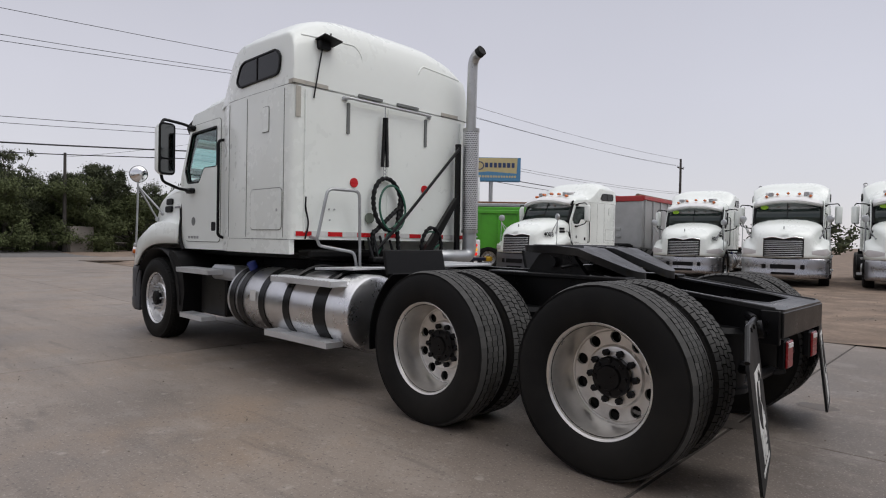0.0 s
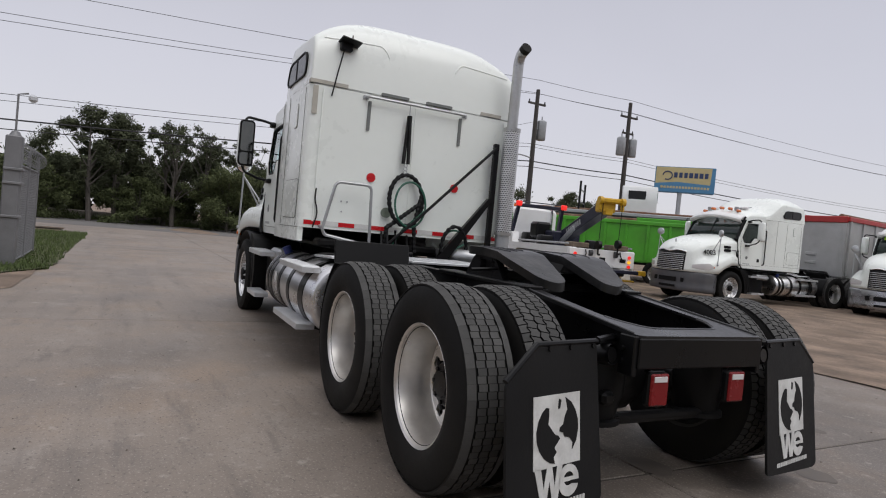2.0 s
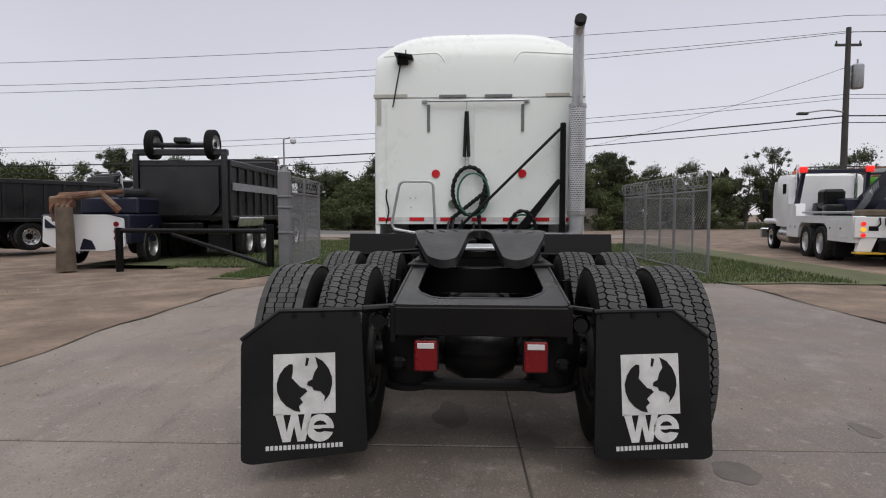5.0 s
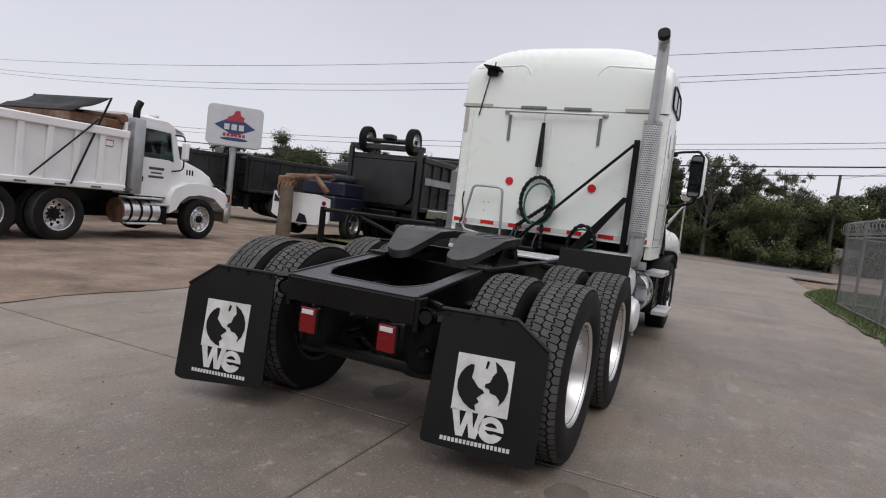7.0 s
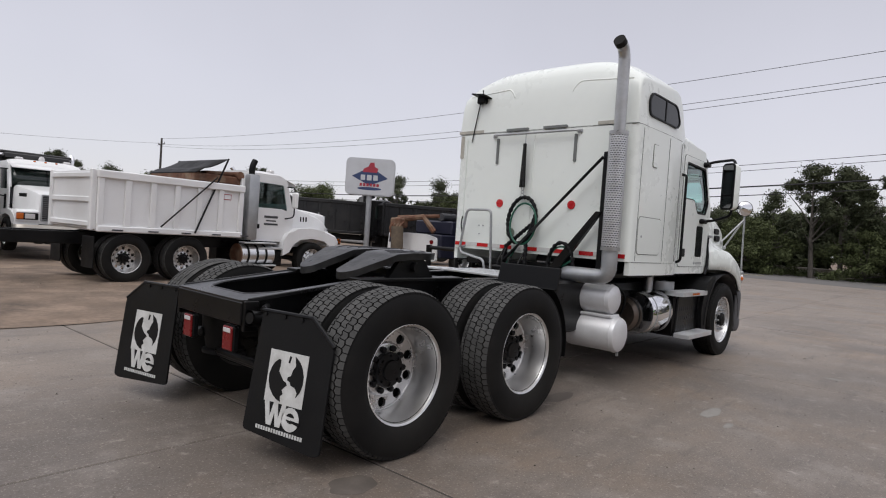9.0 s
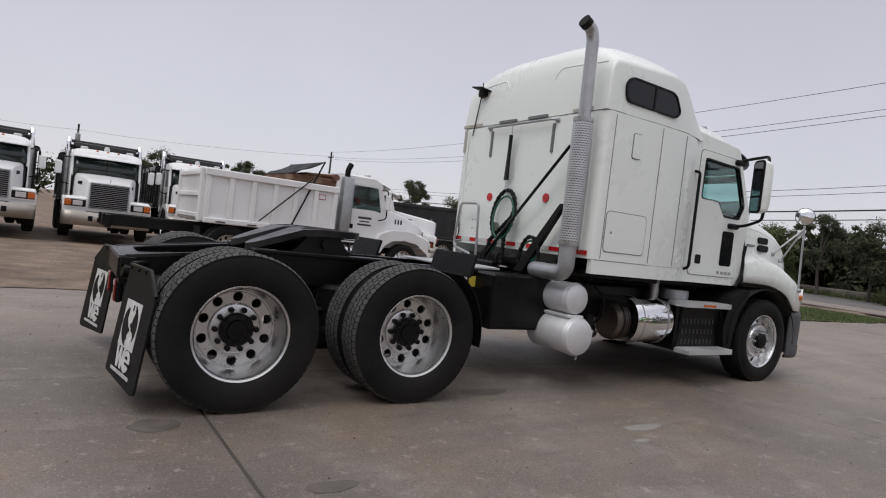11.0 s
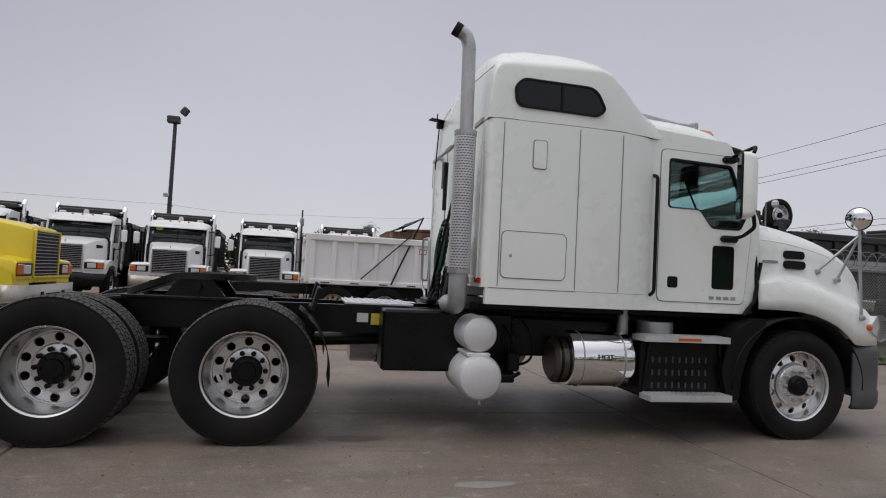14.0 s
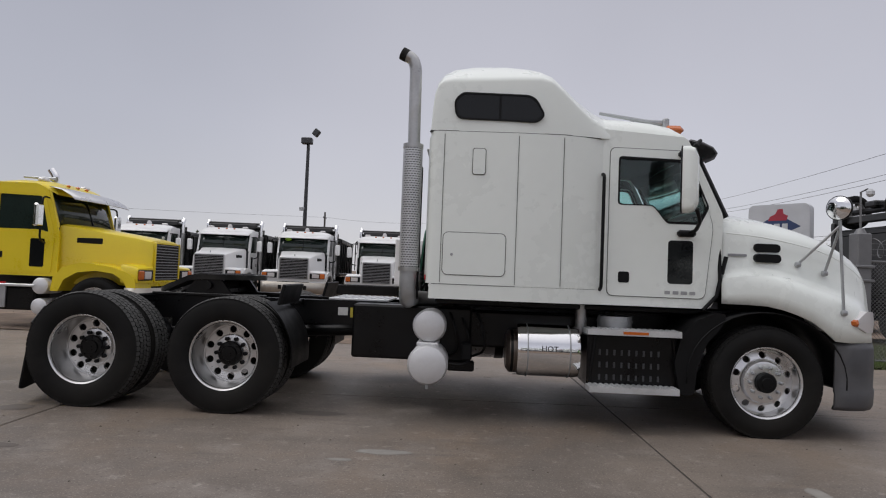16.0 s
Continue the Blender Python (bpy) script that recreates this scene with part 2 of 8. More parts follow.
def concrete_mat():
    """Worn driveway concrete: broad stains, blotches, tyre-rubbed streaks along the drive, sand grain, dark specks,
    painted truck shade.
    """
    m = mat("worn_concrete", (0.222, 0.182, 0.150), 0.56, vary=0.16, scale=1.1, fine=22, bump=0.12, rnd=0.05, spec=0.6)
    n, l = m.node_tree.nodes, m.node_tree.links
    b = n["Principled BSDF"]
    col = b.inputs["Base Color"].links[0].from_socket
    co = n.new("ShaderNodeTexCoord")

    def layer(scale, stretch, lo, hi, colour, amount, detail=6, rough=0.6):
        nonlocal col
        mp, tx, rg, mx = n.new("ShaderNodeMapping"), n.new("ShaderNodeTexNoise"), n.new("ShaderNodeMapRange"), n.new("ShaderNodeMix")
        mp.inputs["Scale"].default_value = stretch
        mp.inputs["Location"].default_value = (scale * 3.1, scale, 0)
        l.new(co.outputs["Object"], mp.inputs["Vector"])
        l.new(mp.outputs[0], tx.inputs["Vector"])
        tx.inputs["Scale"].default_value, tx.inputs["Detail"].default_value, tx.inputs["Roughness"].default_value = scale, detail, rough
        rg.inputs["From Min"].default_value, rg.inputs["From Max"].default_value, rg.inputs["To Max"].default_value = lo, hi, amount
        l.new(tx.outputs[0], rg.inputs[0])
        mx.data_type = "RGBA"
        l.new(rg.outputs[0], mx.inputs[0])
        l.new(col, mx.inputs[6])
        mx.inputs[7].default_value = (*colour, 1)
        col = mx.outputs[2]

    layer(0.28, (1, 1, 1), 0.46, 0.66, (0.118, 0.098, 0.083), 0.80, 8, 0.65)
    layer(0.55, (1, 1, 1), 0.50, 0.64, (0.26, 0.185, 0.125), 0.55, 9, 0.7)
    # old oil and tyre grime; under the truck shade is painted in, southward darker
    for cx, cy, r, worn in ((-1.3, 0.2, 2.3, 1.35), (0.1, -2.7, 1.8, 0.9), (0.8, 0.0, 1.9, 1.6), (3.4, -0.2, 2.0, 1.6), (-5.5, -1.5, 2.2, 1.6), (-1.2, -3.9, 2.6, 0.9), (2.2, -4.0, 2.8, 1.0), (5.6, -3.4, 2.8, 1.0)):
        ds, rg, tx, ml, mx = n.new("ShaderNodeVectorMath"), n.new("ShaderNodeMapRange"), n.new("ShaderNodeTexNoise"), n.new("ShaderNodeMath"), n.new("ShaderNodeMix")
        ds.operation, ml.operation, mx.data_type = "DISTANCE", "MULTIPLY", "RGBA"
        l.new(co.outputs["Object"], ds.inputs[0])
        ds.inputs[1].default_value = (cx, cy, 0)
        # worn sets how strongly each patch darkens the concrete
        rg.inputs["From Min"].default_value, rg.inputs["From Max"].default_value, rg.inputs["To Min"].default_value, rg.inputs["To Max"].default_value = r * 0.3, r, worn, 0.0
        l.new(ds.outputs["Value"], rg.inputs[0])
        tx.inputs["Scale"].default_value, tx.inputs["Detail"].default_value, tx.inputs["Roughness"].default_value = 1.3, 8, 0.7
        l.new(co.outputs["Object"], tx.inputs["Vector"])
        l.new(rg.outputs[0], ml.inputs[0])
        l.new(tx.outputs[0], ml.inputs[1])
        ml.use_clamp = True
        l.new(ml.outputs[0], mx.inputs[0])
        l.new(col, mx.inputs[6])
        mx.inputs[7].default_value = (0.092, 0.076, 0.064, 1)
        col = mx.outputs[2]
    layer(1.6, (1, 1, 1), 0.52, 0.72, (0.30, 0.265, 0.235), 0.55, 8, 0.7)
    layer(0.9, (0.12, 1.6, 1), 0.55, 0.72, (0.10, 0.085, 0.074), 0.50, 5)
    layer(5.0, (0.25, 1.2, 1), 0.56, 0.72, (0.095, 0.08, 0.07), 0.6, 6)
    layer(3.0, (1, 1, 1), 0.62, 0.70, (0.075, 0.062, 0.053), 0.6, 8, 0.75)
    layer(9.0, (1, 1, 1), 0.60, 0.72, (0.36, 0.32, 0.28), 0.60, 5)
    layer(38.0, (1, 1, 1), 0.58, 0.68, (0.075, 0.062, 0.052), 0.75, 3)
    layer(70.0, (1, 1, 1), 0.57, 0.68, (0.38, 0.335, 0.295), 0.6, 3)
    l.new(col, b.inputs["Base Color"])
    return m


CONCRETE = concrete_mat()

JOINT = mat("joint_dirt", (0.055, 0.047, 0.040), 0.95, vary=0.3, scale=3)
OIL = mat("oil_stain", (0.105, 0.088, 0.075), 0.6, vary=0.3, scale=6, bump=0.1)
SPALL = mat("pale_scuff", (0.24, 0.225, 0.205), 0.9, vary=0.15, scale=9, bump=0.2)
PEBBLE = mat("concrete_crumbs", (0.15, 0.13, 0.11), 0.9, vary=0.2, island=0.5)
DIRT = mat("dirt_yard", (0.195, 0.143, 0.106), 0.95, vary=0.55, scale=1.4, fine=14, bump=0.9, dirt=(0.125, 0.088, 0.062), dirt_amount=0.8)
ASPHALT = mat("old_asphalt", (0.13, 0.122, 0.118), 0.9, vary=0.15, scale=0.3, fine=10, bump=0.1)
GRASS = mat("grass_blades", (0.075, 0.105, 0.030), 0.8, vary=0.2, island=0.4)
GRASSBASE = mat("grass_soil", (0.085, 0.095, 0.04), 0.95, vary=0.3, scale=1.5, fine=12, bump=0.5, dirt=(0.13, 0.10, 0.06), dirt_amount=0.5)
LEAF = mat("tree_leaves", (0.070, 0.080, 0.046), 0.75, vary=0.2, island=0.35, rnd=0.25, spec=0.12)
LEAF2 = mat("shrub_leaves", (0.076, 0.090, 0.040), 0.75, vary=0.2, island=0.35, rnd=0.2, spec=0.12)
BARK = mat("bark", (0.085, 0.075, 0.065), 0.95, vary=0.3, scale=4, bump=0.5)
POLEWOOD = mat("weathered_pole_wood", (0.060, 0.054, 0.050), 0.9, vary=0.25, scale=2, bump=0.3)
WIREM = mat("cable_black", (0.02, 0.02, 0.022), 0.7)
GREEN = mat("bright_green_paint", (0.075, 0.36, 0.02), 0.42, vary=0.12, scale=2, dirt=(0.06, 0.16, 0.02), dirt_amount=0.4)
YELLOW = mat("yellow_truck_paint", (0.78, 0.60, 0.018), 0.32, vary=0.05, scale=1.5, coat=0.3)
HIVIS = mat("yellow_boom_paint", (0.55, 0.32, 0.012), 0.45, vary=0.15, scale=5)
NAVY = mat("navy_paint", (0.011, 0.012, 0.028), 0.4, vary=0.2, scale=4)
RUST = mat("rusty_steel", (0.13, 0.06, 0.035), 0.9, vary=0.4, scale=5, bump=0.4, dirt=(0.30, 0.24, 0.17), dirt_amount=0.6)
TIMBER = mat("grey_timber_post", (0.13, 0.10, 0.072), 0.9, vary=0.4, scale=3, bump=0.4)
BEDBLACK = mat("black_dump_bed", (0.012, 0.012, 0.013), 0.33, vary=0.3, scale=2, dirt=(0.05, 0.045, 0.04), dirt_amount=0.4)
DARKGREY = mat("dark_grey_paint", (0.045, 0.046, 0.05), 0.45, vary=0.2, scale=3)
TRAILER = mat("trailer_aluminium", (0.45, 0.45, 0.45), 0.5, 0.4, vary=0.12, scale=2, dirt=(0.3, 0.28, 0.26), dirt_amount=0.4)
REDPAINT = mat("red_paint", (0.36, 0.02, 0.02), 0.4, vary=0.15)
SIGNW = mat("sign_face_grey_white", (0.52, 0.53, 0.55), 0.5, vary=0.05)
SIGNY = mat("sign_face_cream", (0.56, 0.47, 0.24), 0.5, vary=0.06)
SIGNB = mat("sign_face_blue", (0.08, 0.24, 0.42), 0.5, vary=0.06)
SIGNINK = mat("sign_ink_navy", (0.03, 0.05, 0.13), 0.6)
SIGNRED = mat("sign_ink_red", (0.36, 0.03, 0.05), 0.6)
TAILRED = lamp_mat("lit_red_lamp", (0.7, 0.02, 0.015), 0.8)
TAILAMB = lamp_mat("lit_amber_lamp", (0.9, 0.42, 0.02), 0.8)
WALLC = mat("roadside_concrete", (0.30, 0.27, 0.24), 0.9, vary=0.2, scale=1)
TREADPLATE = mat("aluminium_tread_plate", (0.66, 0.67, 0.68), 0.38, 0.6, vary=0.1, scale=4, fine=80, bump=0.35)


# ---- mesh helpers ----
def part(name, bm, material, parent=None, label="", smooth=35, m=None):
    """Links a bmesh as one mesh object under a thing or a part."""
    me = bpy.data.meshes.new(name)
    bmesh.ops.recalc_face_normals(bm, faces=bm.faces)
    bm.to_mesh(me)
    bm.free()
    me.materials.append(material)
    if smooth:
        me.polygons.foreach_set("use_smooth", [True] * len(me.polygons))
        me.set_sharp_from_angle(angle=radians(smooth))
    return put(name, me, parent, label, m)


def put(name, me, parent=None, label="", m=None):
    ob = new(name, me)
    if parent:
        ob.parent = parent
    if m:
        ob.matrix_basis = m
    if label:
        ob["label"] = label
    return ob


def thing(name, label, category, group="", m=None):
    ob = new(name)
    if m:
        ob.matrix_basis = m
    return tagged(ob, label, category, group)


def bmn():
    return bmesh.new()


def box(bm, c, s, bev=0.0, rot=None, seg=1):
    m = Matrix.Translation(c) @ (rot or Matrix()) @ Matrix.Diagonal((*s, 1))
    r = bmesh.ops.create_cube(bm, size=1, matrix=m)
    if bev:
        es = {e for v in r["verts"] for e in v.link_edges}
        bmesh.ops.bevel(bm, geom=list(es), offset=bev, segments=seg, affect="EDGES", profile=0.5)
    return bm


def rings(bm, rs, close=True, cap=True):
    vs = [[bm.verts.new(p) for p in r] for r in rs]
    n = len(rs[0])
    for a, b in zip(vs, vs[1:]):
        for i in range(n if close else n - 1):
            j = (i + 1) % n
            bm.faces.new((a[i], a[j], b[j], b[i]))
    if cap:
        bm.faces.new(vs[0])
        bm.faces.new(vs[-1])
    return bm


def tube(bm, pts, r, n=8, cap=True):
    """A round bar along points; r one radius or one for each point."""
    pts = [Vector(p) for p in pts]
    rad = r if isinstance(r, (list, tuple)) else [r] * len(pts)
    rs, side = [], None
    for i, p in enumerate(pts):
        d = (pts[min(i + 1, len(pts) - 1)] - pts[max(i - 1, 0)]).normalized()
        if side is None:
            side = d.orthogonal().normalized()
        side = (side - d * side.dot(d)).normalized()
        up = d.cross(side)
        rs.append([p + (side * math.cos(a) + up * math.sin(a)) * rad[i] for a in (2 * math.pi * k / n for k in range(n))])
    return rings(bm, rs, True, cap)


def bend(pts, k=5, r=9.0):
    """Points along a path with its corners rounded."""
    pts = [Vector(p) for p in pts]
    out = [pts[0]]
    for a, b, c in zip(pts, pts[1:], pts[2:]):
        d = min(r, min((b - a).length, (c - b).length) * 0.4)
        p, q = b + (a - b).normalized() * d, b + (c - b).normalized() * d
        for i in range(k + 1):
            t = i / k
            out.append(p * (1 - t) ** 2 + b * 2 * t * (1 - t) + q * t * t)
    return out + [pts[-1]]


def lathe(bm, prof, n=48, cap=False):
    """Revolves (radius, y) pairs round the y axis."""
    rs = [[(r * math.cos(2 * math.pi * k / n), y, r * math.sin(2 * math.pi * k / n)) for k in range(n)] for r, y in prof]
    return rings(bm, rs, True, cap)


def circle(cx, cy, r, n=16):
    return [(cx + r * math.cos(2 * math.pi * k / n), cy + r * math.sin(2 * math.pi * k / n)) for k in range(n)]


def rrect(x0, y0, x1, y1, r, k=4):
    """A rectangle with rounded corners."""
    out = []
    for cx, cy, a in ((x1 - r, y1 - r, 0), (x0 + r, y1 - r, 90), (x0 + r, y0 + r, 180), (x1 - r, y0 + r, 270)):
        for i in range(k + 1):
            t = radians(a + 90 * i / k)
            out.append((cx + r * math.cos(t), cy + r * math.sin(t)))
    return out


def soften(poly, r, k=4):
    """Rounds the corners of any polygon."""
    out = []
    n = len(poly)
    for i in range(n):
        a, b, c = Vector(poly[i - 1]), Vector(poly[i]), Vector(poly[(i + 1) % n])
        d = min(r, (b - a).length * 0.45, (c - b).length * 0.45)
        p, q = b + (a - b).normalized() * d, b + (c - b).normalized() * d
        for j in range(k + 1):
            t = j / k
            v = p * (1 - t) ** 2 + b * 2 * t * (1 - t) + q * t * t
            out.append((v.x, v.y))
    return out


XZ = Matrix(((1, 0, 0, 0), (0, 0, -1, 0), (0, 1, 0, 0), (0, 0, 0, 1)))   # u to x, v to z, thickness to -y
YZ = Matrix(((0, 0, 1, 0), (1, 0, 0, 0), (0, 1, 0, 0), (0, 0, 0, 1)))    # u to y, v to z, thickness to x


def plate(bm, outer, th, m=None, holes=()):
    """A flat plate of an outline with holes, th thick on both sides of its plane together."""
    tmp = bmesh.new()
    for loop in (outer, *holes):
        vs = [tmp.verts.new((x, y, 0)) for x, y in loop]
        for i, v in enumerate(vs):
            tmp.edges.new((v, vs[(i + 1) % len(vs)]))
    if holes:
        bmesh.ops.triangle_fill(tmp, use_beauty=True, edges=tmp.edges[:])
    else:
        tmp.faces.new(tmp.verts[:])
    base = tmp.faces[:]
    r = bmesh.ops.extrude_face_region(tmp, geom=base)
    for v in r["geom"]:
        if isinstance(v, bmesh.types.BMVert):
            v.co.z += th
    for v in tmp.verts:
        v.co.z -= th / 2
    bmesh.ops.transform(tmp, matrix=m or Matrix(), verts=tmp.verts)
    me = bpy.data.meshes.new("tmp")
    tmp.to_mesh(me)
    tmp.free()
    bm.from_mesh(me)
    bpy.data.meshes.remove(me)
    return bm


def words(text, size, material, parent, m, name="lettering", bold=0.0):
    cu = bpy.data.curves.new("tmp", "FONT")
    cu.body, cu.size, cu.extrude, cu.offset = text, size, 0.0015, bold
    ob = new("tmp", cu)
    me = bpy.data.meshes.new_from_object(ob.evaluated_get(bpy.context.evaluated_depsgraph_get()))
    bpy.data.objects.remove(ob)
    bpy.data.curves.remove(cu)
    me.materials.clear()
    me.materials.append(material)
    return put(name, me, parent, "", m)


# ---- ground ----
def ground_height(x, y):
    if -7.5 < y < 7 and x < 28:
        return -0.16
    slope = -0.02 * min(max(y - 6.5, 0), 12) + 0.009 * min(max(-y - 7, 0), 12)
    return slope - 0.03 + 0.05 * noise.noise((x * 0.25, y * 0.25, 0)) + 0.02 * noise.noise((x * 1.3, y * 1.3, 5))


bm = bmn()
xs = [-900, -300, -80, -40] + [-30 + i * 0.6 for i in range(94)] + [40, 70, 150, 400, 1500]
ys = [-900, -300, -80, -45] + [-34 + i * 0.6 for i in range(116)] + [50, 90, 300, 900]
vs = [[bm.verts.new((x, y, ground_height(x, y) if abs(x) < 60 and abs(y) < 60 else -0.10)) for y in ys] for x in xs]
for i in range(len(xs) - 1):
    for j in range(len(ys) - 1):
        bm.faces.new((vs[i][j], vs[i + 1][j], vs[i + 1][j + 1], vs[i][j + 1]))
ground = part("ground", bm, DIRT, smooth=60)
tagged(ground, "brown rutted dirt yard with gravel and tyre marks", "ground", kind="structure")


def strip(name, rows, z, material, label, category, dz=0.02, parent=None):
    """A wavering band of ground along x: rows of (x, y0, y1)."""
    bm = bmn()
    vs = []
    for x, y0, y1 in rows:
        vs.append([bm.verts.new((x, y0 + (y1 - y0) * t, z + dz * noise.noise((x * 0.9, (y0 + (y1 - y0) * t) * 0.9, 3)))) for t in [i / 8 for i in range(9)]])
    for a, b in zip(vs, vs[1:]):
        for i in range(8):
            bm.faces.new((a[i], b[i], b[i + 1], a[i + 1]))
    ob = part(name, bm, material, parent, smooth=60)
    return tagged(ob, label, category, kind="structure") if not parent else ob


def wob(x, s):
    return 0.16 * noise.noise((x * 0.8, s, 0)) + 0.06 * noise.noise((x * 3, s, 1))


# dirt shoulders on both sides of the slab, with an uneven edge that laps over it
strip("ground_verge_north", [(x * 0.5, 4.28 + wob(x * 0.5, 1) if x < 15 else 3.9 + wob(x * 0.5, 1), 7.2) for x in range(-50, 50)], 0.012, DIRT, "dirt verge lapping over the slab edge", "ground")
strip("ground_verge_south", [(x * 0.5, -7.7, -5.02 + 0.5 * wob(x * 0.5, 2)) for x in range(-50, 54)], 0.012, DIRT, "dirt verge lapping over the slab edge", "ground")

bm = bmn()
box(bm, (43.5, 0, -0.075), (16, 400, 0.1))
road = tagged(part("road", bm, ASPHALT), "pale grey worn asphalt road passing the yard", "road", kind="structure")
bm = bmn()
for y in range(-190, 190, 9):
    box(bm, (42.5, y, -0.023), (0.12, 3, 0.01))
part("centre_line", bm, mat("faded_road_paint", (0.42, 0.36, 0.16), 0.9), road)

pavement = tagged(part("pavement", box(bmn(), (9.6, -0.45, -0.053), (52.0, 9.6, 0.094)), JOINT), "stained grey concrete slab driveway with cracked joints", "driveway", kind="structure")


# ---- wheels ----
TR, TW = 0.525, 0.285          # tyre radius and width


def tyre_mesh(R=TR):
    bm = bmn()
    h = TW / 2
    prof = [(0.292, h - 0.045), (0.315, h - 0.022), (0.36, h - 0.004), (0.41, h), (R - 0.070, h - 0.006), (R - 0.032, h - 0.016), (R - 0.016, h - 0.026), (R - 0.008, 0)]
    prof = prof + [(r, -y) for r, y in reversed(prof[:-1])]
    lathe(bm, prof, 72)
    me = bpy.data.meshes.new("tyre")
    bmesh.ops.recalc_face_normals(bm, faces=bm.faces)
    bm.to_mesh(me)
    bm.free()
    me.materials.append(RUBBER)
    me.polygons.foreach_set("use_smooth", [True] * len(me.polygons))
    return me


def tread_mesh(drive=True, R=TR):
    """Lugs standing proud of the casing, in five staggered rows."""
    bm = bmn()
    h = TW / 2 - 0.016
    if drive:
        n, rows = 70, [(-h, -0.088, 0.0, 0), (-0.083, -0.029, 0.5, 1), (-0.024, 0.024, 0.0, 1), (0.029, 0.083, 0.5, 1), (0.088, h, 0.0, 0)]
    else:
        n, rows = 60, [(-h, -0.085, 0.0, 0), (-0.073, -0.028, 0.0, 0), (-0.018, 0.018, 0.0, 0), (0.028, 0.073, 0.0, 0), (0.085, h, 0.0, 0)]
    step = 2 * math.pi / n
    gap = 0.0045 / R if drive else 0.004 / R
    def zig(a):
        """Waving groove line, one wave for each lug."""
        return (abs(((a / step) % 1.0) * 2 - 1) * 2 - 1) * 0.006
    for y0, y1, shift, hexed in rows:
        for k in range(n):
            a0, a1 = (k + shift) * step, (k + 1 + shift) * step
            am, ym = (a0 + a1) / 2, (y0 + y1) / 2
            e0, e1 = (zig if abs(y0) < 0.1 and drive else (lambda a: 0.0)), (zig if abs(y1) < 0.1 and drive else (lambda a: 0.0))
            sl = 0.10 * step if hexed else 0.0
            out = [(y0 + e0(a0), a0 + sl), (y0 + e0(am), am + sl * 0.5), (y0 + e0(a1), a1 + sl), (y1 + e1(a1), a1 - sl), (y1 + e1(am), am - sl * 0.5), (y1 + e1(a0), a0 - sl)]
            def p(y, a, r):
                r -= 0.016 * max(0, (abs(y) - 0.09) / 0.04)
                return (r * math.cos(a), y, r * math.sin(a))
            ky, ka = 1 - 0.0022 / (y1 - y0), 1 - gap / step
            lo = [bm.verts.new(p(ym + (y - ym) * ky, am + (a - am) * ka, R - 0.020)) for y, a in out]
            hi = [bm.verts.new(p(ym + (y - ym) * (ky - 0.04), am + (a - am) * (ka - 0.03), R)) for y, a in out]
            bm.faces.new(hi)
            for i in range(len(out)):
                j = (i + 1) % len(out)
                bm.faces.new((lo[i], lo[j], hi[j], hi[i]))
    me = bpy.data.meshes.new("tread")
    bmesh.ops.recalc_face_normals(bm, faces=bm.faces)
    bm.to_mesh(me)
    bm.free()
    me.materials.append(TREAD if drive else RUBBER)
    me.materials.append(RUBBER)
    for f in me.polygons:
        c = f.center
        up = (f.normal.x * c.x + f.normal.z * c.z) / math.hypot(c.x, c.z)
        f.material_index = 0 if up > 0.8 and abs(c.y) < 0.118 else 1
    return me


def rib_tread_mesh(R=TR):
    """Worn ribbed tread: two plain shoulder ribs and three ribs cut across by fine sipes."""
    bm = bmn()
    n = 96
    step = 2 * math.pi / n
    for y0, y1, cut in ((-0.124, -0.084, 2), (-0.074, -0.030, 1), (-0.022, 0.022, 1), (0.030, 0.074, 1), (0.084, 0.124, 2)):
        for k in range(0, n, cut):
            wave = 0.003 * (1 if (k // cut) % 2 else -1) if cut == 1 else 0.0
            a0, a1 = k * step + 0.0022 / cut ** 2, (k + cut) * step - 0.0022 / cut ** 2
            lo, hi = [], []
            for y, a in ((y0 + wave, a0), (y0 + wave, a1), (y1 + wave, a1), (y1 + wave, a0)):
                r = R - 0.014 * max(0, (abs(y) - 0.09) / 0.04)
                lo.append(bm.verts.new(((R - 0.020) * math.cos(a), y, (R - 0.020) * math.sin(a))))
                hi.append(bm.verts.new((r * math.cos(a), y, r * math.sin(a))))
            bm.faces.new(hi)
            for i in range(4):
                j = (i + 1) % 4
                bm.faces.new((lo[i], lo[j], hi[j], hi[i]))
    me = bpy.data.meshes.new("tread")
    bmesh.ops.recalc_face_normals(bm, faces=bm.faces)
    bm.to_mesh(me)
    bm.free()
    me.materials.append(TREAD)
    me.materials.append(RUBBER)
    for f in me.polygons:
        c = f.center
        up = (f.normal.x * c.x + f.normal.z * c.z) / math.hypot(c.x, c.z)
        f.material_index = 0 if up > 0.8 and abs(c.y) < 0.118 else 1
    return me


TYRE, TYRE_STEER, TREAD_DRIVE, TREAD_STEER = tyre_mesh(), tyre_mesh(0.497), tread_mesh(True), tread_mesh(False, 0.497)
TREAD_RIB = rib_tread_mesh()


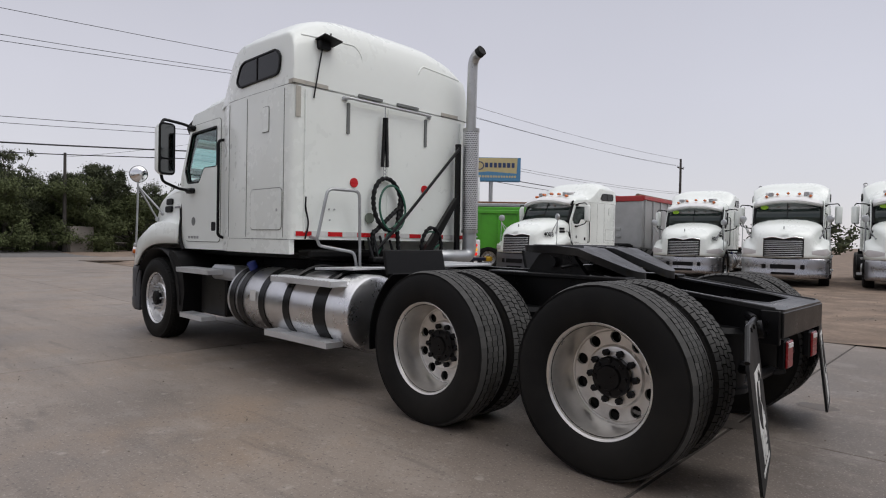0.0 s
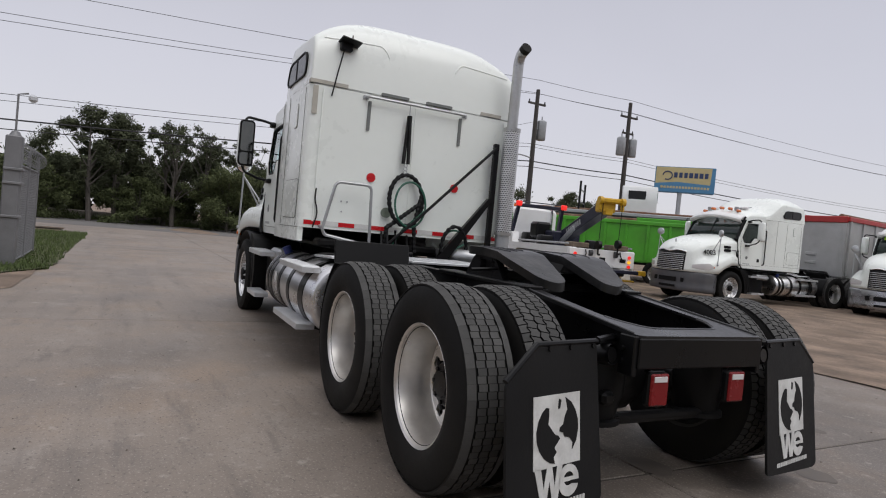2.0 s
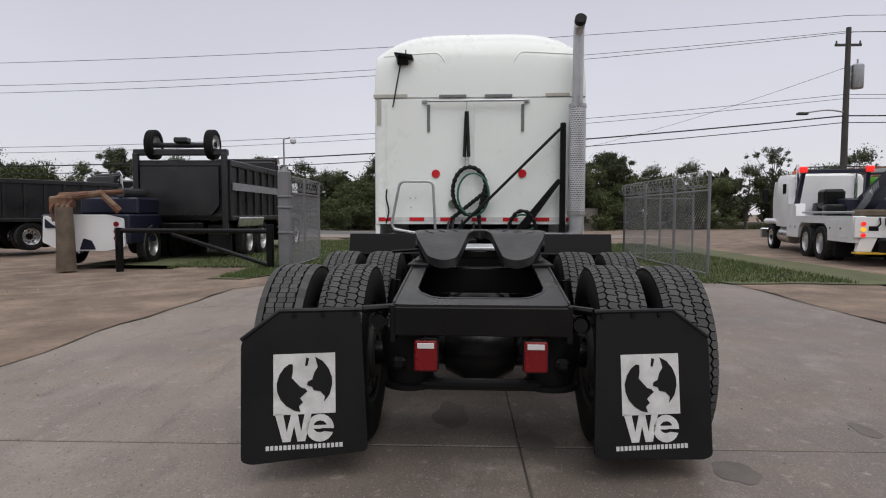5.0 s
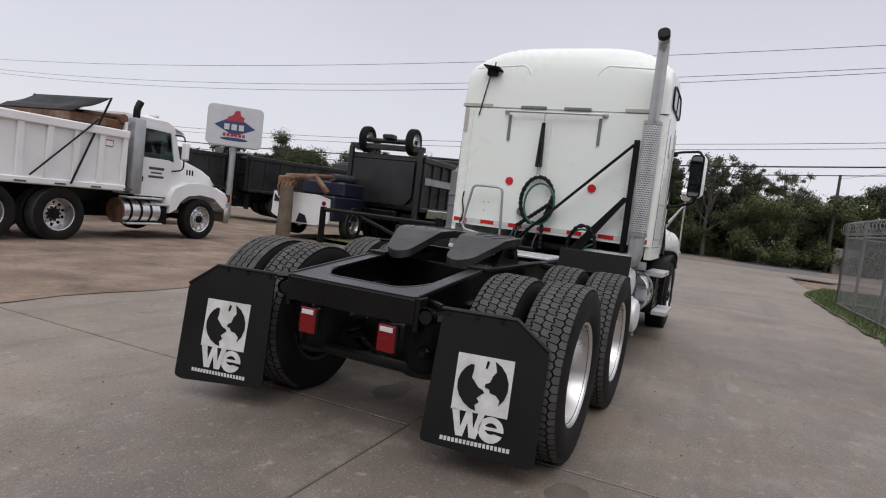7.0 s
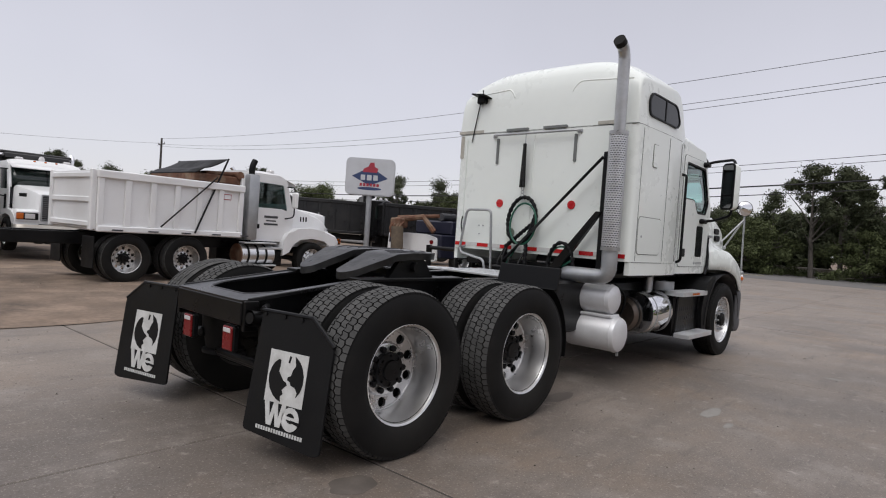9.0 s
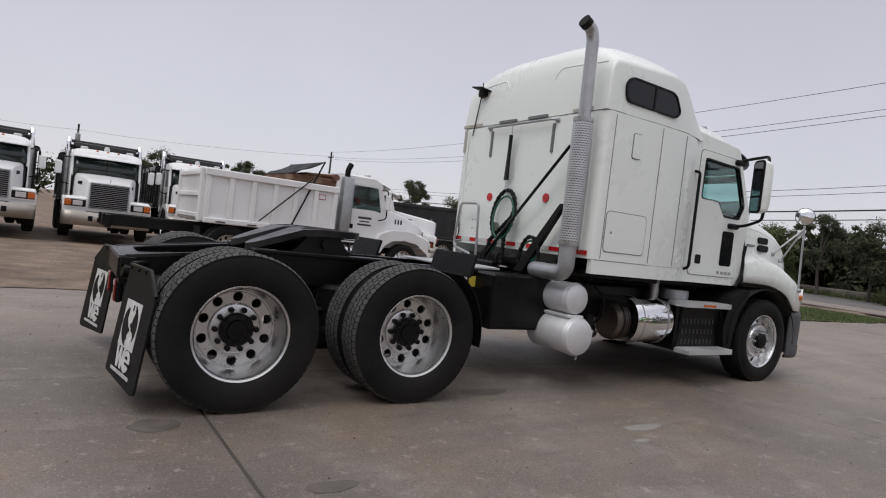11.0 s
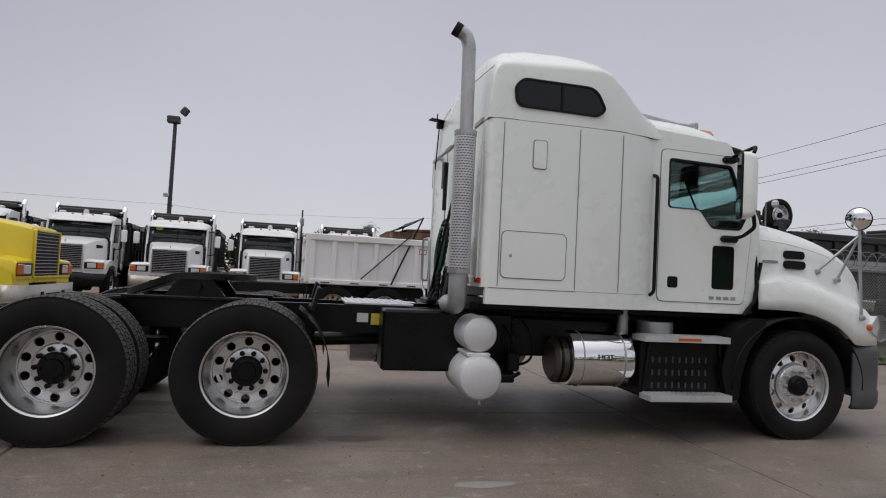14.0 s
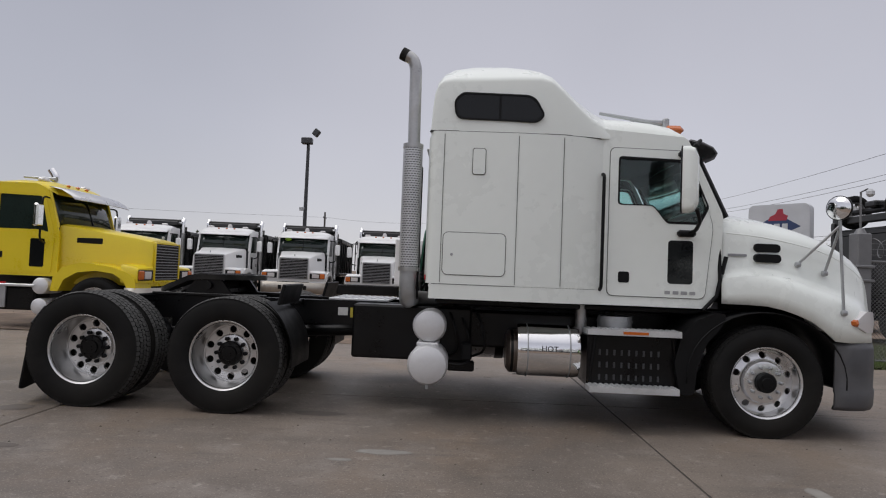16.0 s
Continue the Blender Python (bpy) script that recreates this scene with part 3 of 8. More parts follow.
def rim2(kind, material):
    """The rim: barrel, a disc with ten round hand holes, and a raised bolting face."""
    bm = bmn()
    h = TW / 2
    lathe(bm, [(0.316, h - 0.044), (0.322, h - 0.030), (0.312, h - 0.022), (0.300, h - 0.030), (0.290, h - 0.055), (0.284, h - 0.10), (0.272, 0.0), (0.264, -h + 0.06), (0.288, -h + 0.04), (0.316, -h + 0.03)], 60)
    yd = {"outer": -0.105, "inner": 0.10, "front": 0.050}[kind]
    rh, sz = (0.236, 0.030) if kind == "front" else (0.216, 0.033)
    holes = [circle(rh * math.cos(2 * math.pi * (k + 0.5) / 10), rh * math.sin(2 * math.pi * (k + 0.5) / 10), sz, 14) for k in range(10)]
    tmp = plate(bmesh.new(), circle(0, 0, 0.286 if kind == "front" else 0.262, 60), 0.022, Matrix.Translation((0, yd, 0)) @ XZ, holes)
    # the band slopes: out towards the bolting face on a front wheel, in towards it on an outer drive wheel
    lean = {"outer": 0.16, "inner": -0.1, "front": -0.42}[kind]
    for v in tmp.verts:
        v.co.y += lean * (math.hypot(v.co.x, v.co.z) - 0.16)
    me = bpy.data.meshes.new("tmp")
    tmp.to_mesh(me)
    tmp.free()
    bm.from_mesh(me)
    bpy.data.meshes.remove(me)
    wide = 0.016 if kind == "front" else 0.0
    lathe(bm, [(0.178 + wide, yd + 0.002), (0.174 + wide, yd + 0.016), (0.164 + wide, yd + 0.031), (0.156 + wide, yd + 0.034), (0.0905, yd + 0.034), (0.09, yd)], 44)
    if kind == "outer":
        lathe(bm, [(0.288, yd + 0.060), (0.276, yd + 0.040), (0.268, yd + 0.022), (0.256, yd + 0.024), (0.250, yd + 0.030), (0.244, yd + 0.020)], 60)
    if kind == "front":
        lathe(bm, [(0.302, yd + 0.045), (0.296, yd - 0.020), (0.288, yd - 0.050), (0.280, yd - 0.050)], 60)
    me = bpy.data.meshes.new("wheel")
    bmesh.ops.recalc_face_normals(bm, faces=bm.faces)
    bm.to_mesh(me)
    bm.free()
    me.materials.append(material)
    me.polygons.foreach_set("use_smooth", [True] * len(me.polygons))
    me.set_sharp_from_angle(angle=radians(28))
    return me, yd


def simple_mesh(name, bm, material, smooth=35):
    me = bpy.data.meshes.new(name)
    bmesh.ops.recalc_face_normals(bm, faces=bm.faces)
    bm.to_mesh(me)
    bm.free()
    me.materials.append(material)
    me.polygons.foreach_set("use_smooth", [True] * len(me.polygons))
    me.set_sharp_from_angle(angle=radians(smooth))
    return me


RIM_OUT, YD_OUT = rim2("outer", RIM)
RIM_OLD, _ = rim2("outer", RIMOLD)
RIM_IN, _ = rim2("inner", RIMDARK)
RIM_FRONT, YD_FRONT = rim2("front", RIMFRONT)
NUT = simple_mesh("lug_nut", tube(bmn(), [(0, 0, 0), (0, 0.032, 0), (0, 0.036, 0)], [0.020, 0.020, 0.012], 6), BLACKPL)
NUTC = simple_mesh("lug_nut", tube(bmn(), [(0, 0, 0), (0, 0.040, 0), (0, 0.046, 0)], [0.015, 0.014, 0.008], 6), GALV)
bm = lathe(bmn(), [(0.112, 0.0), (0.114, 0.040), (0.104, 0.052), (0.070, 0.056), (0.064, 0.070), (0.0, 0.072)], 24)
for k in range(8):
    a = 2 * math.pi * k / 8
    tube(bm, [(0.092 * math.cos(a), 0.05, 0.092 * math.sin(a)), (0.092 * math.cos(a), 0.064, 0.092 * math.sin(a))], 0.012, 6)
HUB = simple_mesh("hub", bm, BLACK)
HUBF = simple_mesh("hub", lathe(bmn(), [(0.088, -0.05), (0.088, 0.040), (0.078, 0.052), (0.050, 0.054), (0.046, 0.060), (0.0, 0.061)], 24), BLACKPL)


def wheel(parent, x, y, z, side, rim, hub=True, tread=None, front=False, old=False):
    """side: 1 the outside looks to +y, -1 to -y."""
    m = pose(x, y, z, 0, 0, 0 if side > 0 else 180)
    w = put("wheel", rim, parent, "dusty cast aluminium disc wheel" if old else "", m)
    put("tyre", TYRE_STEER if front else TYRE, w)
    put("tread", tread or TREAD_DRIVE, w, "worn grey tread lugs")
    if hub:
        yd = YD_FRONT if front else YD_OUT
        put("hub", HUBF if front else HUB, w, "", Matrix.Translation((0, yd + 0.03, 0)))
        for k in range(10):
            a = 2 * math.pi * k / 10
            put("lug_nut", NUTC if front else NUT, w, "", Matrix.Translation((0.135 * math.cos(a), yd + 0.03, 0.135 * math.sin(a))))
    return w


# ---- the sleeper tractor ----
def shell(bm, secs, cap=True):
    return rings(bm, secs, False, cap)


def sleeper_roof():
    bm = bmn()
    table = [  # x, half width, shoulder height, crown height
        (3.070, 1.165, 2.640, 2.640), (3.080, 1.170, 2.82, 2.90), (3.095, 1.170, 2.96, 3.06), (3.125, 1.170, 3.05, 3.20), (3.17, 1.170, 3.085, 3.285),
        (3.26, 1.170, 3.095, 3.35), (3.45, 1.172, 3.10, 3.39), (3.75, 1.175, 3.115, 3.395), (3.95, 1.170, 3.125, 3.375), (4.06, 1.160, 3.13, 3.35),
        (4.17, 1.150, 3.105, 3.30), (4.28, 1.140, 3.005, 3.215), (4.40, 1.115, 2.89, 3.11), (4.54, 1.08, 2.775, 3.015), (4.66, 1.04, 2.72, 2.96), (4.80, 1.0, 2.68, 2.92), (4.92, 0.98, 2.66, 2.90)]
    secs = []
    for x, w, zs, zc in table:
        w *= 0.9875
        half = [(x, w, 2.622), (x, w * 0.998, 2.622 + (zs - 2.622) * 0.5), (x, w * 0.990, zs - 0.03), (x, w * 0.988, zs - 0.012)]
        for f in (0.992, 0.97, 0.92, 0.86, 0.78, 0.70, 0.62, 0.56, 0.52, 0.48, 0.44, 0.36, 0.24, 0.12, 0.0):
            half.append((x, w * 0.99 * f, zs + (zc - zs) * (1 - f ** 4.4)))
        secs.append(half + [(x_, -y, z) for x_, y, z in reversed(half[:-1])])
    shell(bm, secs)
    return bm


def plan_wall(bm, out, z0, z1):
    return rings(bm, [[(x, y, z0) for x, y in out], [(x, y, z1) for x, y in out]])


SLEEPER_PLAN = [(3.07, 1.085), (3.078, 1.13), (3.105, 1.155), (3.14, 1.163), (3.87, 1.163), (4.28, 1.137), (4.52, 1.068), (4.64, 1.012), (4.70, 1.005)]


def bar_words(parent, m, w, h, n, material, name="lettering"):
    """A line of writing that is not spelled out: a row of bars."""
    bm = bmn()
    x = 0.0
    rnd = random.Random(int(w * 1000) + n)
    step = w / n
    for k in range(n):
        box(bm, (x + step * 0.42, 0, 0), (step * (0.62 + 0.15 * rnd.random()), h, 0.002))
        x += step
    return part(name, bm, material, parent, m=m)


def step_mesh(x, y, z, w, d, n):
    """A step plank along x whose top is cut into teeth."""
    out = [(x - w / 2, z - 0.024), (x + w / 2, z - 0.024)]
    p = w / n
    for k in range(n):
        e = x + w / 2 - k * p
        out += [(e, z + 0.030), (e - p * 0.45, z + 0.030), (e - p * 0.5, z + 0.022), (e - p * 0.95, z + 0.022)]
    return plate(bmn(), out + [(x - w / 2, z + 0.022)], d, Matrix.Translation((0, y, 0)) @ XZ)


def tractor(name, label, group, main=True, number=None, m=None, chrome_bumper=False):
    """A white conventional sleeper tractor; x ahead, rear axle at x = 0, ground at z = 0."""
    T = thing(name, label, "truck", group, m)

    # chassis
    bm = bmn()
    for s in (1, -1):
        y = s * 0.415
        prof = [(5.9, 0.77), (5.9, 1.0), (0.30, 1.0), (-0.66, 0.885), (-0.66, 0.745), (-0.1, 0.745), (0.15, 0.77)]
        plate(bm, prof, 0.018, Matrix.Translation((0, y, 0)) @ XZ)
        for zz, sl in ((1.0, 0), (0.77, 0)):
            box(bm, (3.1, y - s * 0.04, zz), (5.6, 0.09, 0.014))
    frame_rail = part("chassis_frame", bm, BLACK, T, "glossy black painted steel frame rails")
    bm = bmn()
    box(bm, (-0.665, 0.0, 0.815), (0.035, 0.86, 0.145), 0.006)
    for s in (1, -1):
        box(bm, (-0.62, s * 0.440, 0.80), (0.10, 0.03, 0.19), 0.005)
        for dz in (0.77, 0.83):
            tube(bm, [(-0.60, s * 0.445, dz), (-0.60, s * 0.470, dz)], 0.014, 6)
    part("rear_crossmember", bm, BLACK, T)
    # wide sloping top flange round the tail, its opening rounded
    inner = [(0.34, 0.345), (-0.40, 0.345), (-0.555, 0.245), (-0.555, -0.245), (-0.40, -0.345), (0.34, -0.345)]
    out = soften([(0.34, -0.445), (-0.685, -0.445), (-0.685, 0.445), (0.34, 0.445)] + inner, 0.06, 4)
    opening = [(x, y) for x, y in soften([(0.6, 0.345)] + inner[1:5] + [(0.6, -0.345)], 0.06, 4) if x < 0.34]
    M = Matrix.Translation((0.30, 0.0, 1.006)) @ pose(0, 0, 0, 0, -6.7, 0) @ Matrix.Translation((-0.30, 0, 0))
    part("tail_flange", plate(bmn(), out, 0.016, M), SHEEN, T, "glossy black frame tail with a rounded opening", smooth=30)
    for sg in (1, -1):
        part("rail_edge", box(bmn(), (-0.12, sg * 0.437, 0.960), (1.05, 0.014, 0.026), 0.004, pose(0, 0, 0, 0, -6.7, 0)), SHEEN, T)
        part("air_line", tube(bmn(), bend([(0.30, sg * 0.30, 0.80), (-0.05, sg * 0.24, 0.84), (-0.30, sg * 0.10, 0.78), (-0.36, -sg * 0.12, 0.72)], 5, 0.2), 0.011, 6), BLACKPL, T)
    part("tail_lip", tube(bmn(), [M @ Vector((x, y, 0.002)) for x, y in opening], 0.011, 6), SHEEN, T)
    for x in (0.66, 1.75, 2.5, 3.6, 4.6):
        part("crossmember", box(bmn(), (x, 0.0, 0.88), (0.10, 0.82, 0.18), 0.01), BLACK, T)

    # axles, bags, drive line
    for x in (0.0, 1.30):
        bm = bmn()
        tube(bm, [(x, 1.05, 0.505), (x, -1.05, 0.505)], 0.075, 14)
        lathe_bm = bmn()
        bm2 = lathe(lathe_bm, [(0.05, -0.24), (0.14, -0.2), (0.2, -0.08), (0.2, 0.08), (0.14, 0.2), (0.05, 0.24)], 20, True)
        me = bpy.data.meshes.new("tmp")
        bmesh.ops.transform(bm2, matrix=Matrix.Translation((x, 0.0, 0.54)), verts=bm2.verts)
        bm2.to_mesh(me)
        bm2.free()
        bm.from_mesh(me)
        bpy.data.meshes.remove(me)
        part("axle", bm, BLACK, T)
        for s in (1, -1):
            bm = bmn()
            box(bm, (x - 0.05, s * 0.43, 0.56), (1.0 if x else 0.95, 0.08, 0.07), 0.02)
            box(bm, (x + 0.1, s * 0.43, 0.68), (0.16, 0.06, 0.26), 0.015)
            part("suspension_arm", bm, BLACK, T)
            xb = x - 0.34
            bm = lathe(bmn(), [(0.08, -0.20), (0.15, -0.195), (0.15, -0.17), (0.125, -0.165), (0.135, -0.10), (0.155, -0.04), (0.16, 0.06), (0.155, 0.12), (0.16, 0.15), (0.13, 0.18), (0.06, 0.185)], 24, True)
            part("air_spring", bm, BLACKPL, T, m=pose(xb, s * 0.385, 0.60, 90))
            bm = bmn()
            tube(bm, [(x + 0.23, s * 0.62, 0.42), (x + 0.28, s * 0.55, 0.92)], 0.035, 10)
            part("shock_absorber", bm, BLACK, T)
            bm = lathe(bmn(), [(0.03, -0.12), (0.085, -0.10), (0.092, 0.0), (0.092, 0.03), (0.07, 0.09), (0.03, 0.1)], 16, True)
            part("brake_chamber", bm, BLACK, T, m=pose(x - 0.22, s * 0.30, 0.60, 0, 0, 80))
    bm = bmn()
    tube(bm, [(-0.42, 0.41, 0.43), (-0.42, -0.41, 0.43)], 0.03, 10)
    box(bm, (-0.42, 0.0, 0.415), (0.05, 0.9, 0.03), 0.008)
    part("cross_tube", bm, BLACK, T)
    bm = bmn()
    tube(bm, [(1.2, 0.0, 0.62), (4.4, 0.0, 0.78)], 0.06, 12)
    part("drive_shaft", bm, BLACK, T)
    bm = bmn()
    box(bm, (5.0, 0.0, 0.85), (1.6, 0.7, 0.55), 0.08)
    box(bm, (6.3, 0.0, 1.05), (1.2, 0.7, 0.7), 0.08)
    tube(bm, [(6.05, 0.95, 0.5), (6.05, -0.95, 0.5)], 0.06, 10)
    part("engine_block", bm, BLACK, T)

    # wheels
    for x in (0.0, 1.30):
        wheel(T, x, 1.10, 0.515, 1, RIM_OLD if main else RIM_OUT, tread=TREAD_RIB if main else None, old=main)
        wheel(T, x, -1.10, 0.515, -1, RIM_OUT)
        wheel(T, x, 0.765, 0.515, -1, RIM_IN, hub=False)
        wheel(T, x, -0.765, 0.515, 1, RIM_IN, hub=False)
    wheel(T, 6.10, 1.04, 0.480, 1, RIM_FRONT, tread=TREAD_STEER, front=True)
    wheel(T, 6.10, -1.04, 0.480, -1, RIM_FRONT, tread=TREAD_STEER, front=True)

    # fifth wheel
    bm = bmn()
    out = [(1.20, -0.20), (1.25, 0.0), (1.20, 0.20), (1.10, 0.38), (0.95, 0.46), (0.72, 0.47), (0.55, 0.44), (0.26, 0.34), (0.20, 0.24), (0.24, 0.15), (0.55, 0.09), (0.80, 0.045), (0.86, 0.0),
           (0.80, -0.045), (0.55, -0.09), (0.24, -0.15), (0.20, -0.24), (0.26, -0.34), (0.55, -0.44), (0.72, -0.47), (0.95, -0.46), (1.10, -0.38)]
    top = soften(out, 0.05, 3)
    def fz(x):
        return 1.225 - 0.02 * max(0.0, 0.75 - x) / 0.2 - (0.30 * max(0.0, 0.60 - x))
    up = [(x, y, fz(x)) for x, y in top]
    lo = [(x, y * 0.985, fz(x) - 0.055) for x, y in top]
    v1, v2 = [bm.verts.new(p) for p in up], [bm.verts.new(p) for p in lo]
    n = len(up)
    for i in range(n):
        bm.faces.new((v1[i], v1[(i + 1) % n], v2[(i + 1) % n], v2[i]))
    es = [bm.edges.get((v1[i], v1[(i + 1) % n])) for i in range(n)]
    bmesh.ops.triangle_fill(bm, use_beauty=True, edges=es)
    es = [bm.edges.get((v2[i], v2[(i + 1) % n])) for i in range(n)]
    bmesh.ops.triangle_fill(bm, use_beauty=True, edges=es)
    fw = part("fifth_wheel_plate", bm, GREASE, T, "black worn fifth wheel plate with grease grooves", smooth=25)
    bm = bmn()
    for s in (1, -1):
        for r in (0.20, 0.30, 0.40):
            pts = [(0.82 + r * math.cos(radians(a)) * 0.9, s * r * math.sin(radians(a)), 1.2275) for a in range(20, 125, 8)]
            pts = [(x, y, fz(x) + 0.0015) for x, y, z in pts if x > 0.5]
            tube(bm, pts, 0.006, 4)
    part("grease_groove", bm, GREYPL, fw)
    bm = bmn()
    for s in (1, -1):
        plate(bm, soften([(0.52, 1.0), (1.05, 1.0), (0.92, 1.175), (0.66, 1.175)], 0.04), 0.05, Matrix.Translation((0, s * 0.40, 0)) @ XZ)
        box(bm, (0.8, s * 0.40, 1.012), (1.15, 0.14, 0.03), 0.006)
        tube(bm, [(0.8, s * 0.33, 1.11), (0.8, s * 0.47, 1.11)], 0.04, 12)
    box(bm, (0.85, 0.0, 1.05), (0.12, 0.8, 0.06), 0.01)
    tube(bm, [(0.62, 0.35, 1.1), (0.62, 0.62, 1.08)], 0.012, 6)
    part("fifth_wheel_bracket", bm, BLACK, T)

    # deck plates and quarter fenders
    bm = bmn()
    box(bm, (2.35, 0.0, 1.022), (0.62, 0.78, 0.022), 0.004)
    deck = part("deck_plate", bm, TREADPLATE, T, "bare aluminium tread deck plate")
    for k in range(9):
        part("tread_bar", box(bmn(), (2.08 + k * 0.067, 0.0, 1.036), (0.02, 0.74, 0.008)), TREADPLATE, deck)
    for s in (1, -1):
        bm = bmn()
        arc = [(1.31 + 0.60 * math.cos(radians(a)), 0.505 + 0.60 * math.sin(radians(a))) for a in range(-8, 62, 7)]
        arc_o = [(x + 0.004, z + 0.008) for x, z in arc]
        rs = []
        for (x, z), (xo, zo) in zip(arc, arc_o):
            rs.append([(x, s * 0.60, z), (x, s * 1.20, z), (xo, s * 1.20, zo), (xo, s * 0.60, zo)])
        rings(bm, rs)
        box(bm, (1.75, s * 0.55, 0.98), (0.05, 0.3, 0.05), 0.01)
        part("quarter_fender", bm, BLACKPL, T, "black plastic quarter fender")
        bm = bmn()
        box(bm, (1.78, s * 0.86, 1.075), (0.03, 0.62, 0.19), 0.006, pose(0, 0, 0, 0, 14, 0))
        part("fender_flap", bm, BLACKPL, T)

    # sleeper walls
    bm = bmn()
    full = SLEEPER_PLAN + [(x, -y) for x, y in reversed(SLEEPER_PLAN)]
    plan_wall(bm, full, 1.235, 2.616)
    part("sleeper_wall", bm, WHITE, T, "white sleeper box wall", smooth=40)
    for s in (1, -1):
        line = [(x, y) for x, y in SLEEPER_PLAN if x > 3.1]
        rs = [[(x, s * (y + 0.001), 1.10), (x, s * (y + 0.001), 1.232), (x, s * (y - 0.05), 1.232), (x, s * (y - 0.05), 1.10)] for x, y in line]
        part("sleeper_skirt", rings(bmn(), rs), WHITE, T, smooth=40)
    part("sleeper_roof", sleeper_roof(), WHITE, T, "white domed roof cap", smooth=40)
    surface = BVHTree.FromBMesh(sleeper_roof())
    for s in (1, -1):
        line = []
        edge = bend([(0, s * 1.05, 3.085), (0, s * 0.46, 3.12), (0, s * 0.39, 3.05), (0, s * 0.35, 2.88)], 6, 0.07)
        pts = [p.lerp(q, k / 8) for p, q in zip(edge, edge[1:]) for k in range(8)]
        for p in pts:
            hit = surface.ray_cast(Vector((2.0, p.y, p.z)), Vector((1, 0, 0)))[0]
            if hit:
                line.append(hit + Vector((0.004, 0, -0.002)))
        if len(line) > 2:
            part("roof_crease", tube(bmn(), line, [0.010 * min(1.0, (len(line) - k) / 14) + 0.001 for k in range(len(line))], 8), WHITE, T, smooth=60)
    bm = bmn()
    plan_wall(bm, [(x + 0.006, y * 0.994) for x, y in full], 2.60, 2.626)
    part("roof_seam", bm, SEAM, T)
    for s in (1, -1):
        for x, yy, z0, z1 in ((3.20, 1.1645, 1.25, 2.59), (3.87, 1.1645, 1.25, 2.59), (4.28, 1.139, 1.25, 2.59)):
            part("panel_gap", box(bmn(), (x, s * yy, (z0 + z1) / 2), (0.006, 0.004, z1 - z0)), SEAM, T)
        part("panel_gap", box(bmn(), (3.5, s * 1.1645, 1.233), (0.75, 0.004, 0.006)), SEAM, T)
    for s in (1, -1):
        M = Matrix.Translation((0, s * 1.1655, 0)) @ XZ
        bm = plate(bmn(), rrect(3.215, 1.315, 3.785, 1.705, 0.05), 0.003, M, [rrect(3.221, 1.321, 3.779, 1.699, 0.046)])
        part("hatch_gap", bm, SEAM, T)
        bm = plate(bmn(), rrect(3.222, 1.322, 3.778, 1.698, 0.045), 0.008, M)
        hatch = part("luggage_hatch", bm, WHITE, T)
        part("latch", plate(bmn(), circle(3.30, 1.50, 0.013, 12), 0.014, M), GALV, hatch)
        bm = plate(bmn(), rrect(3.462, 2.232, 3.572, 2.462, 0.02), 0.016, M)
        part("side_vent", bm, WHITE, T)
        bm = plate(bmn(), rrect(3.455, 2.225, 3.579, 2.469, 0.024), 0.004, M)
        part("vent_gap", bm, SEAM, T)
        # roof side window
        Mw = Matrix.Translation((0, s * 1.158, 0)) @ XZ
        wout = soften([(3.29, 2.73), (4.03, 2.715), (4.10, 2.78), (4.00, 2.965), (3.34, 2.975), (3.27, 2.90)], 0.09, 5)
        win = [(3.69 + (x - 3.69) * 0.955, 2.845 + (z - 2.845) * 0.88) for x, z in wout]
        wf = part("window_frame", plate(bmn(), wout, 0.030, Mw, [win]), BLACKPL, T)
        part("pane", plate(bmn(), win, 0.014, Mw), DARKGLASS, wf, "dark tinted sliding pane")
        part("window_bar", plate(bmn(), [(3.68, 2.73), (3.70, 2.73), (3.70, 2.97), (3.68, 2.97)], 0.026, Mw), BLACKPL, wf)

    # cab
    for s in (1, -1):
        M = Matrix.Translation((0, s * 0.995, 0)) @ XZ
        side = soften([(4.62, 1.10), (5.66, 1.10), (5.74, 1.30), (5.76, 1.95), (5.42, 2.66), (4.62, 2.72)], 0.05, 3)
        dwin = soften([(4.80, 2.02), (5.12, 2.02), (5.25, 1.86), (5.55, 1.86), (5.63, 2.02), (5.44, 2.45), (4.80, 2.47)], 0.035, 3)
        lwin = rrect(5.265, 1.315, 5.49, 1.71, 0.03)
        holes = [dwin, lwin] if s < 0 else [dwin]
        part("cab_side", plate(bmn(), side, 0.03, M, holes), WHITE, T, smooth=30)
        # door: a slightly proud panel with the window cut out
        dout = soften([(4.725, 1.19), (5.60, 1.19), (5.665, 1.85), (5.44, 2.53), (4.725, 2.545)], 0.06, 4)
        Md = Matrix.Translation((0, s * 1.012, 0)) @ XZ
        part("door_gap", plate(bmn(), [(5.17 + (x - 5.17) * 1.014, 1.86 + (z - 1.86) * 1.010) for x, z in dout], 0.004, Md, holes), SEAM, T)
        door = part("door", plate(bmn(), dout, 0.014, Md, holes), WHITE, T)
        fr = [(5.17 + (x - 5.17) * 0.955, 2.16 + (z - 2.16) * 0.93) for x, z in dwin]
        part("window_seal", plate(bmn(), dwin, 0.020, Md, [fr]), BLACKPL, door)
        part("window_pane", plate(bmn(), dwin, 0.005, M), CABGLASS if main else SCREEN, door, "green tinted door glass")
